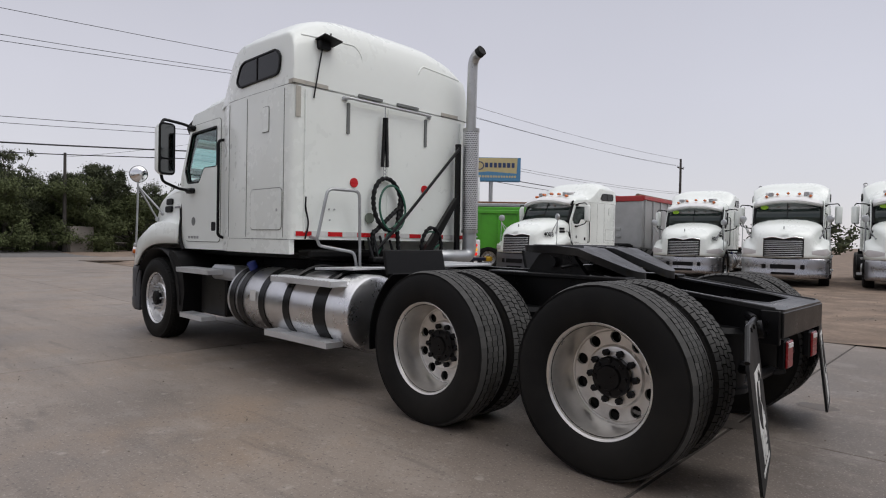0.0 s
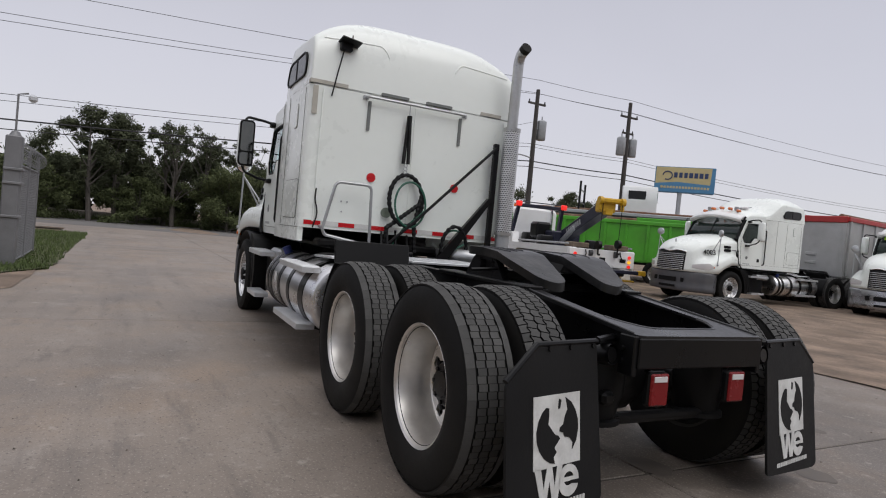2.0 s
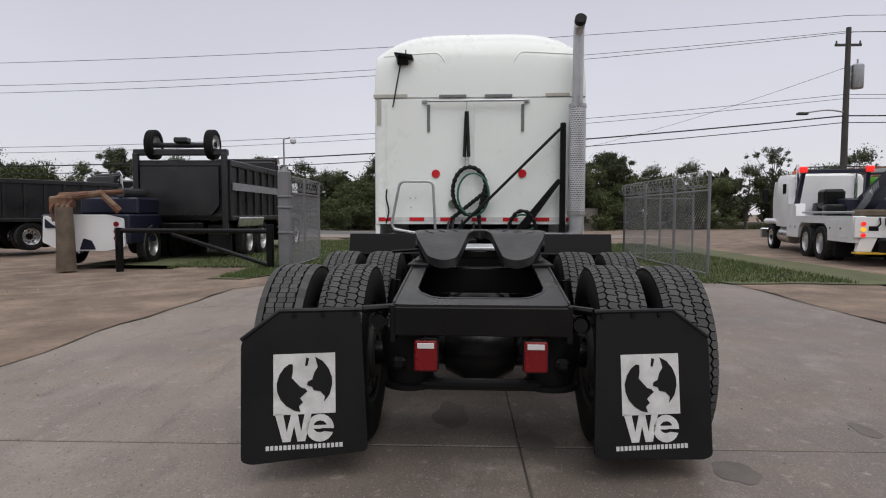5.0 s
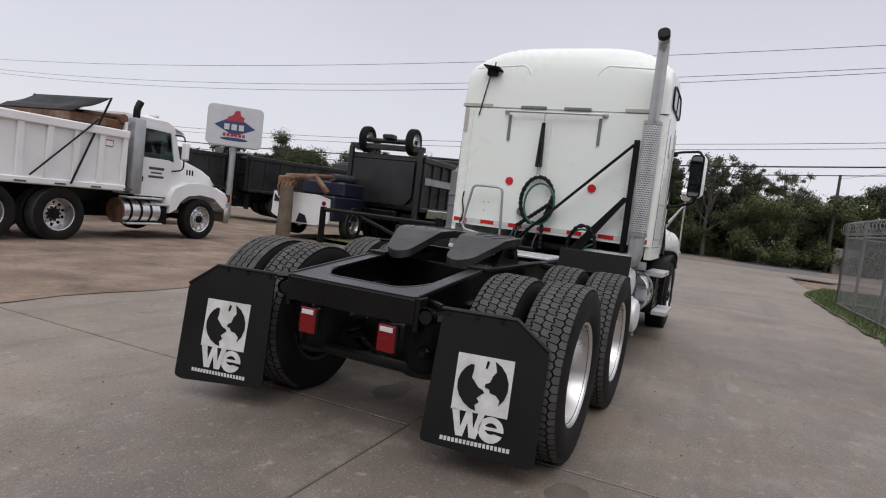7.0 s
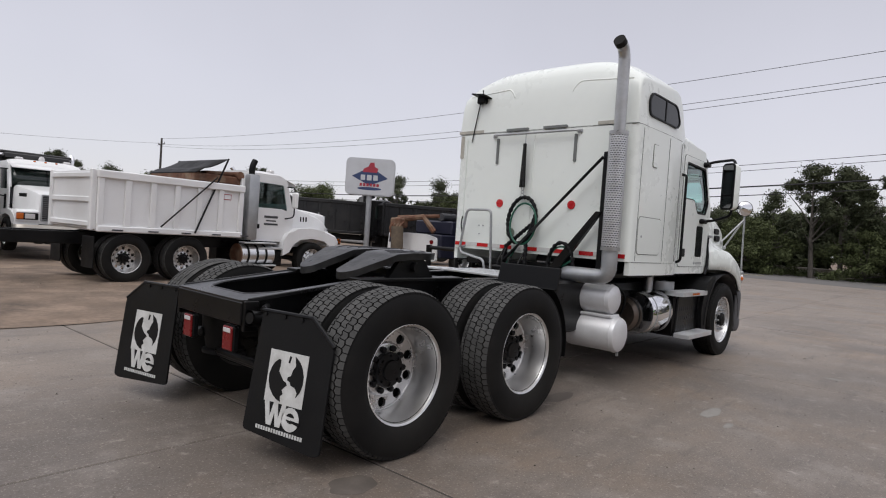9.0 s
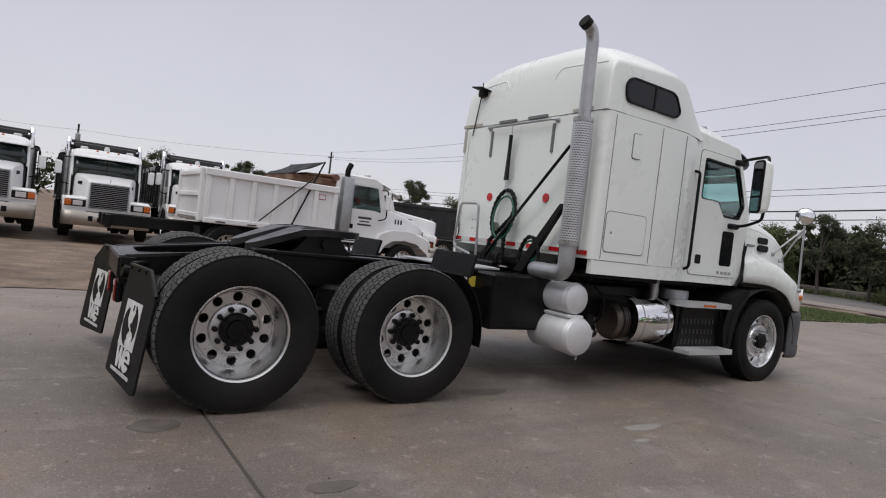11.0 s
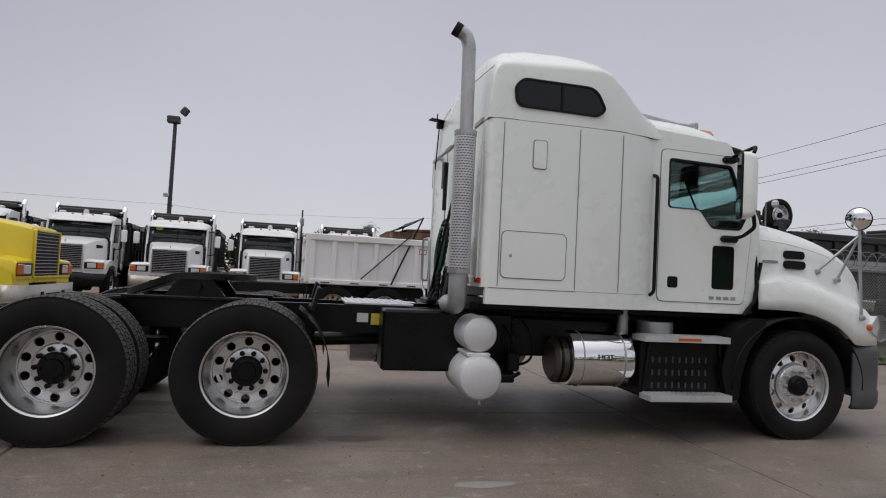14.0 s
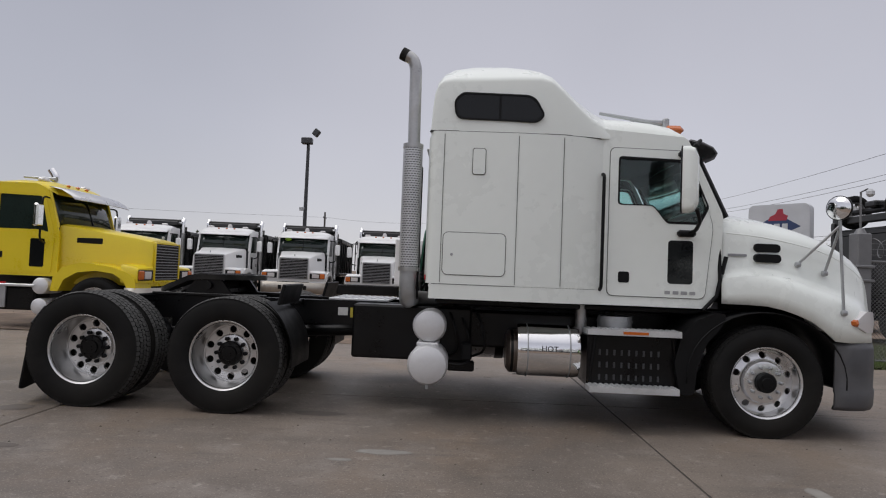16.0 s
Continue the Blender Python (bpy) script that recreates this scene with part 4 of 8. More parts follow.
        if s < 0:
            part("lower_window", plate(bmn(), lwin, 0.018, Md), DARKGLASS, door)
        else:
            part("door_emblem", plate(bmn(), circle(5.38, 1.42, 0.05, 18), 0.018, Md), GREYSLOT, door, "small round grey emblem")
        part("door_handle", plate(bmn(), rrect(4.82, 1.31, 4.92, 1.41, 0.02), 0.022, Md), BLACKPL, door)
        bar_words(door, Matrix.Translation((5.235 if s < 0 else 5.235, s * 1.0205, 1.235)) @ pose(0, 0, 0, 90), 0.30, 0.03, 4, GALV, "badge")
        bm = bmn()
        tube(bm, bend([(4.66, s * 0.99, 2.30), (4.66, s * 1.07, 2.28), (4.66, s * 1.07, 1.26), (4.66, s * 0.99, 1.23)]), 0.016, 8)
        part("grab_bar", bm, BLACKPL, T)
        # main mirror
        bm = tube(bmn(), bend([(5.40, s * 0.99, 2.50), (5.43, s * 1.12, 2.54), (5.41, s * 1.36, 2.56), (5.36, s * 1.40, 2.50)]), 0.017, 8)
        box(bm, (5.40, s * 1.04, 2.50), (0.13, 0.08, 0.06), 0.02)
        part("mirror_arm", bm, BLACKPL, T)
        bm = tube(bmn(), bend([(5.42, s * 1.0, 1.78), (5.46, s * 1.15, 1.79), (5.42, s * 1.36, 1.86), (5.37, s * 1.40, 1.96)]), 0.017, 8)
        box(bm, (5.42, s * 1.04, 1.775), (0.16, 0.08, 0.06), 0.02)
        part("mirror_arm", bm, BLACKPL, T)
        Mm = Matrix.Translation((5.33, s * 1.39, 0)) @ pose(0, 0, 0, 0, 0, 8 if s > 0 else -26) @ Matrix.Translation((-5.33, -s * 1.39, 0))
        bm = bmn()
        rs = []
        for dx, k in ((0.0, 1.0), (0.05, 1.0), (0.095, 0.93), (0.12, 0.72)):
            rs.append([(5.26 + dx, s * 1.39 + y * k, 2.21 + z * k) for y, z in rrect(-0.092, -0.285, 0.092, 0.285, 0.05)])
        rings(bm, rs)
        mirror = part("mirror_housing", bm, WHITE, T, "white mirror shell with black rim", m=Mm)
        part("mirror_rim", plate(bmn(), rrect(-0.095, -0.288, 0.095, 0.288, 0.05), 0.012, Matrix.Translation((5.256, s * 1.39, 2.21)) @ YZ), BLACKPL, mirror)
        part("mirror_glass", plate(bmn(), rrect(-0.075, -0.10, 0.075, 0.265, 0.03), 0.014, Matrix.Translation((5.253, s * 1.39, 2.21)) @ YZ), MIRROR, mirror)
        part("mirror_glass", plate(bmn(), rrect(-0.075, -0.265, 0.075, -0.12, 0.03), 0.014, Matrix.Translation((5.253, s * 1.39, 2.21)) @ YZ), MIRROR, mirror)
    # cab roof, blended from the sleeper down to the visor
    bm = bmn()
    secs = []
    for x, w, zs, zc in ((4.62, 0.995, 2.69, 2.92), (4.9, 0.995, 2.68, 2.91), (5.15, 0.985, 2.66, 2.89), (5.32, 0.97, 2.63, 2.86), (5.44, 0.94, 2.60, 2.80), (5.52, 0.90, 2.575, 2.73)):
        half = [(w, zs - 0.05), (w * 0.995, zs)] + [(w * 0.99 * math.cos(radians(9 * k)) ** 0.5, zs + (zc - zs) * math.sin(radians(9 * k))) for k in range(1, 11)]
        secs.append([(x, y, z) for y, z in half] + [(x, -y, z) for y, z in reversed(half[:-1])])
    shell(bm, secs)
    part("cab_roof", bm, WHITE, T, smooth=50)
    # windscreen, pillars, visor
    bm = bmn()
    secs = []
    for z, x, w in ((1.97, 5.80, 0.93), (2.62, 5.47, 0.90)):
        secs.append([(x + 0.10 * (1 - (y / w) ** 2), y, z) for y in [w * (-1 + k / 24) for k in range(49)]])
    rings(bm, secs, False, False)
    ws = part("windscreen", bm, CABGLASS if main else SCREEN, T, "tinted curved windscreen", smooth=60)
    md = ws.modifiers.new("thickness", "SOLIDIFY")
    md.thickness = 0.006
    for s in (1, -1):
        part("pillar", tube(bmn(), [(5.80, s * 0.945, 1.94), (5.47, s * 0.92, 2.64)], 0.035, 6), BLACKPL, T)
    part("screen_divider", tube(bmn(), [(5.90, 0.0, 1.97), (5.57, 0.0, 2.62)], 0.012, 6), BLACKPL, T)
    bm = bmn()
    secs = []
    for x, dz, w in ((5.47, 0.03, 0.93), (5.58, 0.0, 0.955), (5.67, -0.045, 0.965), (5.715, -0.10, 0.96), (5.69, -0.15, 0.95), (5.61, -0.19, 0.94)):
        secs.append([(x + 0.22 * (1 - (y / w) ** 2), y, 2.63 + dz + 0.14 * (1 - (y / w) ** 2)) for y in [w * (-1 + 2 * k / 12) for k in range(13)]])
    rings(bm, secs, False, False)
    vz = part("sun_visor", bm, GREYPL if main else WHITE2, T)
    vz.modifiers.new("thickness", "SOLIDIFY").thickness = 0.015
    for y in (-0.62, -0.31, 0.0, 0.31, 0.62):
        part("marker_lamp", box(bmn(), (5.42, y, 2.915 - 0.24 * y * y), (0.19, 0.10, 0.085), 0.035), AMBER, T)
    for s in (1, -1):
        bm = bmn()
        box(bm, (5.37, s * 0.5, 2.90), (0.06, 0.14, 0.12), 0.015)
        tube(bm, [(4.72, s * 0.5, 3.0), (5.20, s * 0.5, 2.93), (5.40, s * 0.5, 2.91)], [0.016, 0.022, 0.04], 10)
        box(bm, (5.05, s * 0.5, 2.92), (0.03, 0.03, 0.08), 0.005)
        part("air_horn", bm, GALV, T)
    # interior
    part("headliner", box(bmn(), (5.07, 0, 2.585), (0.86, 1.86, 0.03), 0.01), SEAT, T)
    rs = [[(x + 0.09 * (1 - (y / 0.9) ** 2), y, z) for x, z in ((5.40, 2.585), (5.46, 2.585), (5.52, 2.475), (5.50, 2.46))] for y in [0.9 * (-1 + k / 8) for k in range(17)]]
    part("screen_header", rings(bmn(), rs), SEAT, T)
    # dark sheet added to stand for the unlit sleeper opening
    part("sleeper_dark_sheet", box(bmn(), (4.70, 0, 1.84), (0.02, 1.88, 1.46), 0.005), SEAT, T)
    for s in (1, -1):
        dw = soften([(4.79, 2.01), (5.12, 2.01), (5.25, 1.85), (5.56, 1.85), (5.64, 2.02), (5.44, 2.46), (4.79, 2.48)], 0.035, 3)
        lw_ = rrect(5.26, 1.31, 5.495, 1.715, 0.03)
        part("door_lining", plate(bmn(), soften([(4.68, 1.14), (5.62, 1.14), (5.70, 1.88), (5.42, 2.56), (4.68, 2.58)], 0.05, 3), 0.02, Matrix.Translation((0, s * 0.962, 0)) @ XZ, [dw, lw_] if s < 0 else [dw]), SEAT, T)
    bm = bmn()
    box(bm, (5.2, 0, 1.13), (1.1, 1.9, 0.06))
    box(bm, (5.72, 0, 1.68), (0.22, 1.86, 0.50), 0.05)
    part("cab_floor", bm, SEAT, T)
    for y in (0.5, -0.5):
        bm = bmn()
        box(bm, (5.0, y, 1.55), (0.48, 0.50, 0.16), 0.05, None, 2)
        box(bm, (4.80, y, 1.92), (0.14, 0.48, 0.62), 0.05, pose(0, 0, 0, 0, -8, 0), 2)
        box(bm, (4.76, y, 2.30), (0.10, 0.28, 0.18), 0.04, None, 2)
        box(bm, (5.0, y, 1.32), (0.3, 0.3, 0.34), 0.02)
        part("seat", bm, SEAT, T)
    bm = bmn()
    pts = [(5.45 + 0.06 * math.sin(a), 0.5 + 0.21 * math.cos(a), 1.92 + 0.20 * math.sin(a)) for a in (2 * math.pi * k / 20 for k in range(21))]
    tube(bm, pts, 0.015, 6, False)
    tube(bm, [(5.45, 0.5, 1.92), (5.65, 0.5, 1.8)], 0.025, 6)
    part("steering_wheel", bm, BLACKPL, T)

    # hood with fenders: sections along the truck, swept back towards the sides at the nose
    def bow(y):
        return 0.38 * abs(y) ** 1.9
    def skin(x, y, z):
        k = max(0.0, min(1.0, (x - 6.0) / 1.45))
        return (x - 0.05 * k - bow(y) * k + 0.10 * k * k * max(0.0, 1.55 - z), y, z)
    bm = bmn()
    secs = []
    table = [  # x, crown, side edge height, side half width, fender top, fender half width, lower edge
        (5.745, 2.06, 1.83, 0.965, 1.36, 1.04, 1.155), (5.80, 2.058, 1.828, 0.967, 1.385, 1.06, 1.155), (5.95, 2.045, 1.82, 0.965, 1.41, 1.105, 1.155), (6.15, 2.02, 1.805, 0.955, 1.415, 1.15, 1.15),
        (6.35, 1.985, 1.785, 0.94, 1.40, 1.18, 1.125), (6.55, 1.945, 1.76, 0.92, 1.365, 1.195, 1.085), (6.75, 1.895, 1.73, 0.895, 1.32, 1.195, 1.03), (6.9, 1.85, 1.7, 0.87, 1.285, 1.19, 0.96),
        (7.05, 1.79, 1.66, 0.84, 1.25, 1.18, 0.87), (7.2, 1.72, 1.6, 0.8, 1.22, 1.16, 0.86), (7.32, 1.65, 1.53, 0.75, 1.18, 1.13, 0.86), (7.4, 1.585, 1.46, 0.7, 1.13, 1.09, 0.86),
        (7.45, 1.5, 1.38, 0.64, 1.07, 1.04, 0.86)]
    for x, zc, ze, ws_, zf, wf_, zl in table:
        d = wf_ - ws_
        half = [(wf_, zl), (wf_, zl * 0.6 + zf * 0.4), (wf_ - 0.006, zf - 0.10), (wf_ - d * 0.08, zf - 0.045), (wf_ - d * 0.24, zf + 0.0), (ws_ + d * 0.46, zf + 0.018), (ws_ + d * 0.24, zf + 0.042), (ws_ + d * 0.11, zf + 0.085),
                (ws_ + d * 0.06, zf * 0.3 + ze * 0.7), (ws_ + 0.004, ze - 0.05), (ws_ - 0.010, ze - 0.010), (ws_ - 0.05, ze + (zc - ze) * 0.22), (ws_ * 0.82, ze + (zc - ze) * 0.55), (ws_ * 0.55, ze + (zc - ze) * 0.86), (ws_ * 0.25, zc - 0.006), (0, zc)]
        secs.append([skin(x, y, z) for y, z in half] + [skin(x, -y, z) for y, z in reversed(half[:-1])])
    shell(bm, secs, False)
    crease = [[skin(x, sg * (w + 0.001), ze - 0.030) for x, zc, ze, w, zf, wf_, zl in table[1:-1]] for sg in (1, -1)]
    # the face between the two sides of the nose
    rows = []
    for y, z in half:
        rows.append([skin(7.45, y * k / 6, z) for k in range(-6, 7)])
    rings(bm, rows[:-1], False, False)
    bmesh.ops.remove_doubles(bm, verts=bm.verts, dist=0.002)
    hood = part("hood", bm, WHITE, T, "white sloping hood with moulded wheel arches", smooth=34)
    for line in crease:
        part("hood_crease", tube(bmn(), line, 0.009, 6), WHITE, hood)
    md = hood.modifiers.new("thickness", "SOLIDIFY")
    md.thickness, md.offset = 0.016, 0.0
    for s in (1, -1):
        for z in (1.675, 1.580):
            M = Matrix.Translation((6.17, s * (0.962 + (1.675 - z) * 0.16), z)) @ pose(0, 0, 0, 0, 0, s * -7) @ XZ
            part("hood_vent", plate(bmn(), rrect(-0.125, -0.038, 0.125, 0.038, 0.035), 0.045, M), BLACKPL, hood)
        M = Matrix.Translation((5.90, s * 0.99, 1.60)) @ pose(0, 0, 0, 0, 0, s * -4) @ XZ
        part("badge", plate(bmn(), rrect(-0.085, -0.012, 0.085, 0.012, 0.010), 0.012, M), GREYBAR, hood)
        bm = bmn()
        box(bm, (5.735, s * 0.985, 1.45), (0.05, 0.06, 0.09), 0.015)
        tube(bm, [(5.76, s * 1.0, 1.42), (5.80, s * 0.99, 1.58)], 0.018, 6)
        part("hood_latch", bm, BLACKPL, T)
        # cowl gap
        part("cowl_seal", tube(bmn(), [(5.745, s * 0.965, 1.99), (5.735, s * 1.0, 1.55), (5.735, s * 1.025, 1.36), (5.70, s * 1.04, 1.22), (5.58, s * 1.05, 1.09)], 0.018, 8), BLACKPL, T)
        # convex mirror on a tripod
        bm = bmn()
        tube(bm, [(6.70, s * 1.17, 1.97), (6.72, s * 1.17, 1.55), (6.74, s * 1.175, 1.13)], 0.013, 8)
        tri = part("mirror_post", bm, GALV, T, "slim bright mirror post")
        part("mirror_brace", tube(bmn(), [(6.71, s * 1.17, 1.89), (6.46, s * 0.95, 1.54)], 0.012, 8), GALV, tri)
        part("mirror_brace", tube(bmn(), [(6.71, s * 1.17, 1.89), (6.72, s * 0.92, 1.47)], 0.012, 8), GALV, tri)
        for p in ((6.74, s * 1.18, 1.12), (6.46, s * 0.95, 1.535), (6.72, s * 0.92, 1.465)):
            part("mirror_foot", box(bmn(), p, (0.055, 0.055, 0.055), 0.022, None, 2), GALV, tri)
        bm = lathe(bmn(), [(0.0, 0.035), (0.05, 0.030), (0.085, 0.018), (0.104, 0.002)], 28)
        part("convex_mirror", bm, CHROME, tri, "round chrome convex mirror", m=pose(6.69, s * 1.17, 2.04, 0, 0, 70 if s > 0 else 122))
        bm = lathe(bmn(), [(0.104, 0.004), (0.110, 0.0), (0.109, -0.02), (0.09, -0.045), (0.04, -0.06), (0.0, -0.062)], 28)
        part("mirror_back", bm, BLACKPL if main else GALV, tri, "domed mirror back", m=pose(6.69, s * 1.17, 2.04, 0, 0, 70 if s > 0 else 122))
        # headlamp wrapped round the corner, amber at its rear end
        line = [(7.25, 0.72, 0.975, 1.07), (7.165, 0.88, 0.955, 1.105), (7.09, 1.00, 0.95, 1.125), (7.05, 1.055, 0.95, 1.135), (6.975, 1.100, 0.95, 1.140), (6.862, 1.157, 1.005, 1.065), (6.838, 1.166, 1.02, 1.05)]
        def lens(rows, off):
            bm = bmn()
            rs = []
            for x, y, z0, z1 in rows:
                rs.append([(x + off * 0.5, s * (y + off), z0), (x + off, s * (y + off * 1.6), (z0 + z1) / 2), (x + off * 0.5, s * (y + off), z1), (x - 0.05, s * (y - 0.04), z1), (x - 0.05, s * (y - 0.04), z0)])
            return rings(bm, rs)
        hl = part("headlamp", lens(line[:6], 0.014), CLEAR, T, "clear headlamp with amber corner")
        part("turn_lens", lens(line[5:], 0.012), AMBER, hl)
        # arch liner and splash panel
        bm = bmn()
        pts = [(5.30, 0.62), (5.36, 0.85), (5.48, 1.0), (5.66, 1.07), (5.75, 1.07), (5.72, 0.96), (5.58, 0.80), (5.50, 0.55), (5.48, 0.34), (5.36, 0.34)]
        plate(bm, soften(pts, 0.05, 3), 0.50, Matrix.Translation((0, s * 0.90, 0)) @ XZ)
        part("splash_panel", bm, BLACKPL, T)
        bm = bmn()
        rs = []
        for a in range(-5, 190, 10):
            x, z = 6.10 + 0.62 * math.cos(radians(a)) * 1.12, 0.50 + 0.60 * math.sin(radians(a))
            rs.append([(x, s * 0.5, z), (x, s * 1.16, z)])
        rings(bm, rs, False, False)
        part("arch_liner", bm, BLACKPL, T).modifiers.new("thickness", "SOLIDIFY").thickness = 0.01
    # front bumper
    bm = bmn()
    half = [(6.69, 1.15), (6.83, 1.165), (6.97, 1.135), (7.08, 1.05), (7.21, 0.86), (7.36, 0.5), (7.41, 0.25), (7.43, 0.0)]
    line = half + [(x, -y) for x, y in reversed(half[:-1])]
    rs = []
    for z, k in ((0.27, 0.985), (0.31, 1.0), (0.42, 1.004), (0.44, 0.996), (0.60, 1.0), (0.80, 1.0), (0.86, 0.985)):
        rs.append([(6.2 + (x - 6.2) * k, y * k, z) for x, y in line])
    rings(bm, rs, False, False)
    bp = part("front_bumper", bm, BUMPER if chrome_bumper else GREYPL, T, "dull polished steel bumper" if chrome_bumper else "scuffed dark grey plastic bumper")
    bp.modifiers.new("thickness", "SOLIDIFY").thickness = 0.03
    if not main:
        # grille and face seen head on
        def face_strip(y0, y1, zlo, zhi, off, n=10):
            rs = []
            for k in range(n + 1):
                y = y0 + (y1 - y0) * k / n
                rs.append([(7.41 - bow(y) + 0.10 * (1.55 - z) + off, y, z) for z in (zlo(y), zhi(y))])
            return rings(bmn(), rs, False, False)
        def crest(y):
            return 1.425 + 0.22 * abs(y) - 0.62 * max(0.0, abs(y) - 0.22) ** 1.5
        gr = part("grille_frame", face_strip(-0.53, 0.53, lambda y: 0.88, lambda y: crest(y), 0.012), BLACKPL, T, "black grille with thin bright bars")
        gr.modifiers.new("thickness", "SOLIDIFY").thickness = 0.02
        part("grille_crest", face_strip(-0.54, 0.54, lambda y: crest(y) - 0.016, lambda y: crest(y) + 0.016, 0.026, 20), CHROME, gr).modifiers.new("thickness", "SOLIDIFY").thickness = 0.015
        for k in range(9):
            z = 0.905 + k * 0.056
            part("grille_bar", face_strip(-0.50, 0.50, lambda y: z - 0.011, lambda y: z + 0.011, 0.026), GALV, gr).modifiers.new("thickness", "SOLIDIFY").thickness = 0.012
        part("bumper_opening", box(bmn(), (7.435, 0, 0.60), (0.025, 0.66, 0.13), 0.006), BLACKPL, bp)
        part("bumper_opening", box(bmn(), (7.43, 0, 0.40), (0.025, 0.62, 0.07), 0.006), BLACKPL, bp)
        for s in (1, -1):
            part("tow_opening", box(bmn(), (7.36, s * 0.50, 0.60), (0.05, 0.12, 0.13), 0.01, pose(0, 0, 0, 0, 0, -s * 18)), BLACKPL, bp)
            part("roof_lamp", box(bmn(), (5.10, s * 0.55, 2.93), (0.12, 0.26, 0.09), 0.025), CLEAR, T)
        part("hood_ornament", box(bmn(), (7.22, 0, 1.76), (0.05, 0.03, 0.10), 0.012), GALV, hood)
        if chrome_bumper:
            sk = [(y, z) for y, z in [(-0.66 + 0.12 * math.cos(t), 2.46 + 0.07 * math.sin(t)) for t in (2 * math.pi * k / 16 for k in range(16))]]
            part("screen_sticker", rings(bmn(), [[(5.82 - (z - 1.97) * 0.508 + 0.10 * (1 - (y / 0.91) ** 2), y, z) for y, z in sk], [(5.83 - (z - 1.97) * 0.508 + 0.10 * (1 - (y / 0.91) ** 2), y, z) for y, z in sk]]), LIME, T, "lime green oval sticker")
    # exhaust on the right
    for s in (-1,):
        bm = tube(bmn(), bend([(2.91, s * 1.04, 2.48), (2.90, s * 1.04, 3.22), (2.87, s * 1.04, 3.31), (2.77, s * 1.04, 3.36)]), 0.057, 20)
        stack = part("exhaust_pipe", bm, EXHAUST, T, "dull steel upright exhaust pipe")
        # solid plug: soot outside, the pipe's dark hollow painted on its end
        bm = tube(bmn(), [(2.818, s * 1.04, 3.336), (2.79, s * 1.04, 3.350), (2.764, s * 1.04, 3.363)], 0.0595, 18)
        part("pipe_mouth", bm, SOOT_HOLLOW, stack, "sooty pipe end with its dark hollow painted black")
        bm = tube(bmn(), [(2.905, s * 1.04, 1.36), (2.905, s * 1.04, 2.48)], 0.074, 20)
        part("muffler_core", bm, DARKGREY, T)
        # heat shield: full bands alternating with staggered rows of slots, over a dark core
        bm = bmn()
        cols, rws, R, h = 20, 52, 0.090, 1.13 / 52
        def ring_pt(a, z):
            return bm.verts.new((2.905 + R * math.cos(a), s * 1.04 + R * math.sin(a), z))
        for j in range(rws):
            z0 = 1.36 + h * j
            for i in range(cols):
                a0 = 2 * math.pi * (i + 0.5 * (j % 2)) / cols
                da = 2 * math.pi / cols
                for u, v in ((0.0, 0.32), (0.32, 0.5), (0.5, 0.82), (0.82, 1.0)):
                    bm.faces.new([ring_pt(a0 + da * u, z0), ring_pt(a0 + da * v, z0), ring_pt(a0 + da * v, z0 + h * 0.62), ring_pt(a0 + da * u, z0 + h * 0.62)])
                bm.faces.new([ring_pt(a0, z0 + h * 0.62), ring_pt(a0 + da * 0.32, z0 + h * 0.62), ring_pt(a0 + da * 0.32, z0 + h), ring_pt(a0, z0 + h)])
        bmesh.ops.remove_doubles(bm, verts=bm.verts, dist=0.0004)
        part("heat_shield", bm, SHIELD, T, "perforated steel heat shield")
        for z in (1.355, 2.49):
            part("clamp_band", tube(bmn(), [(2.905, s * 1.04, z - 0.018), (2.905, s * 1.04, z + 0.018)], 0.094, 24), EXHAUST, T)
        bm = tube(bmn(), bend([(2.905, s * 1.04, 1.345), (2.905, s * 1.04, 1.07), (2.91, s * 0.55, 1.07), (3.3, s * 0.4, 1.05)], 7), 0.078, 20)
        part("exhaust_elbow", bm, GALV, T, "dull grey exhaust elbow")
        bm = bmn()
        box(bm, (2.97, s * 0.90, 1.70), (0.05, 0.06, 1.25), 0.008)
        plate(bm, [(0.0, 1.02), (0.14, 1.02), (-0.44, 1.72), (-0.50, 1.72)], 0.05, Matrix.Translation((2.95, -0.40, 0)) @ YZ)
        tube(bm, [(2.93, -0.88, 2.27), (2.93, 0.02, 1.38), (2.95, 0.30, 1.12)], 0.016, 8)
        part("stack_bracket", bm, BLACK, T, "black steel stack bracket and stay")

    # left fuel tank with straps and steps
    for s in ((1,) if main else (1,)):
        bm = lathe(bmn(), [(0.0, -1.0), (0.26, -1.0), (0.30, -0.985), (0.315, -0.96), (0.315, 0.96), (0.30, 0.985), (0.26, 1.0), (0.0, 1.0)], 44)
        tank = part("fuel_tank", bm, ALU, T, "polished cylindrical aluminium fuel tank", m=pose(3.17, s * 0.90, 0.64, 0, 0, 90))
        for y in (-0.86, -0.70, -0.30, 0.12, 0.62):
            w = 0.085 if y > 0.5 else 0.05
            part("tank_strap", lathe(bmn(), [(0.314, y - w), (0.321, y - w), (0.321, y + w), (0.314, y + w)], 44), BLACK, tank)
        part("tank_cap", tube(bmn(), [(0.12, -0.78, 0.28), (0.16, -0.78, 0.36)], 0.045, 12), BLUECAP, tank)
        part("tank_sticker", box(bmn(), (0.318, -0.45, 0.06), (0.004, 0.10, 0.10)), STICKER, tank)
        for x, z, w in ((2.75, 0.885, 0.90), (2.82, 0.395, 0.95)):
            part("tank_step", step_mesh(x, s * 1.20, z, w, 0.16, 18), TREADPLATE, T, "serrated aluminium step", smooth=20)
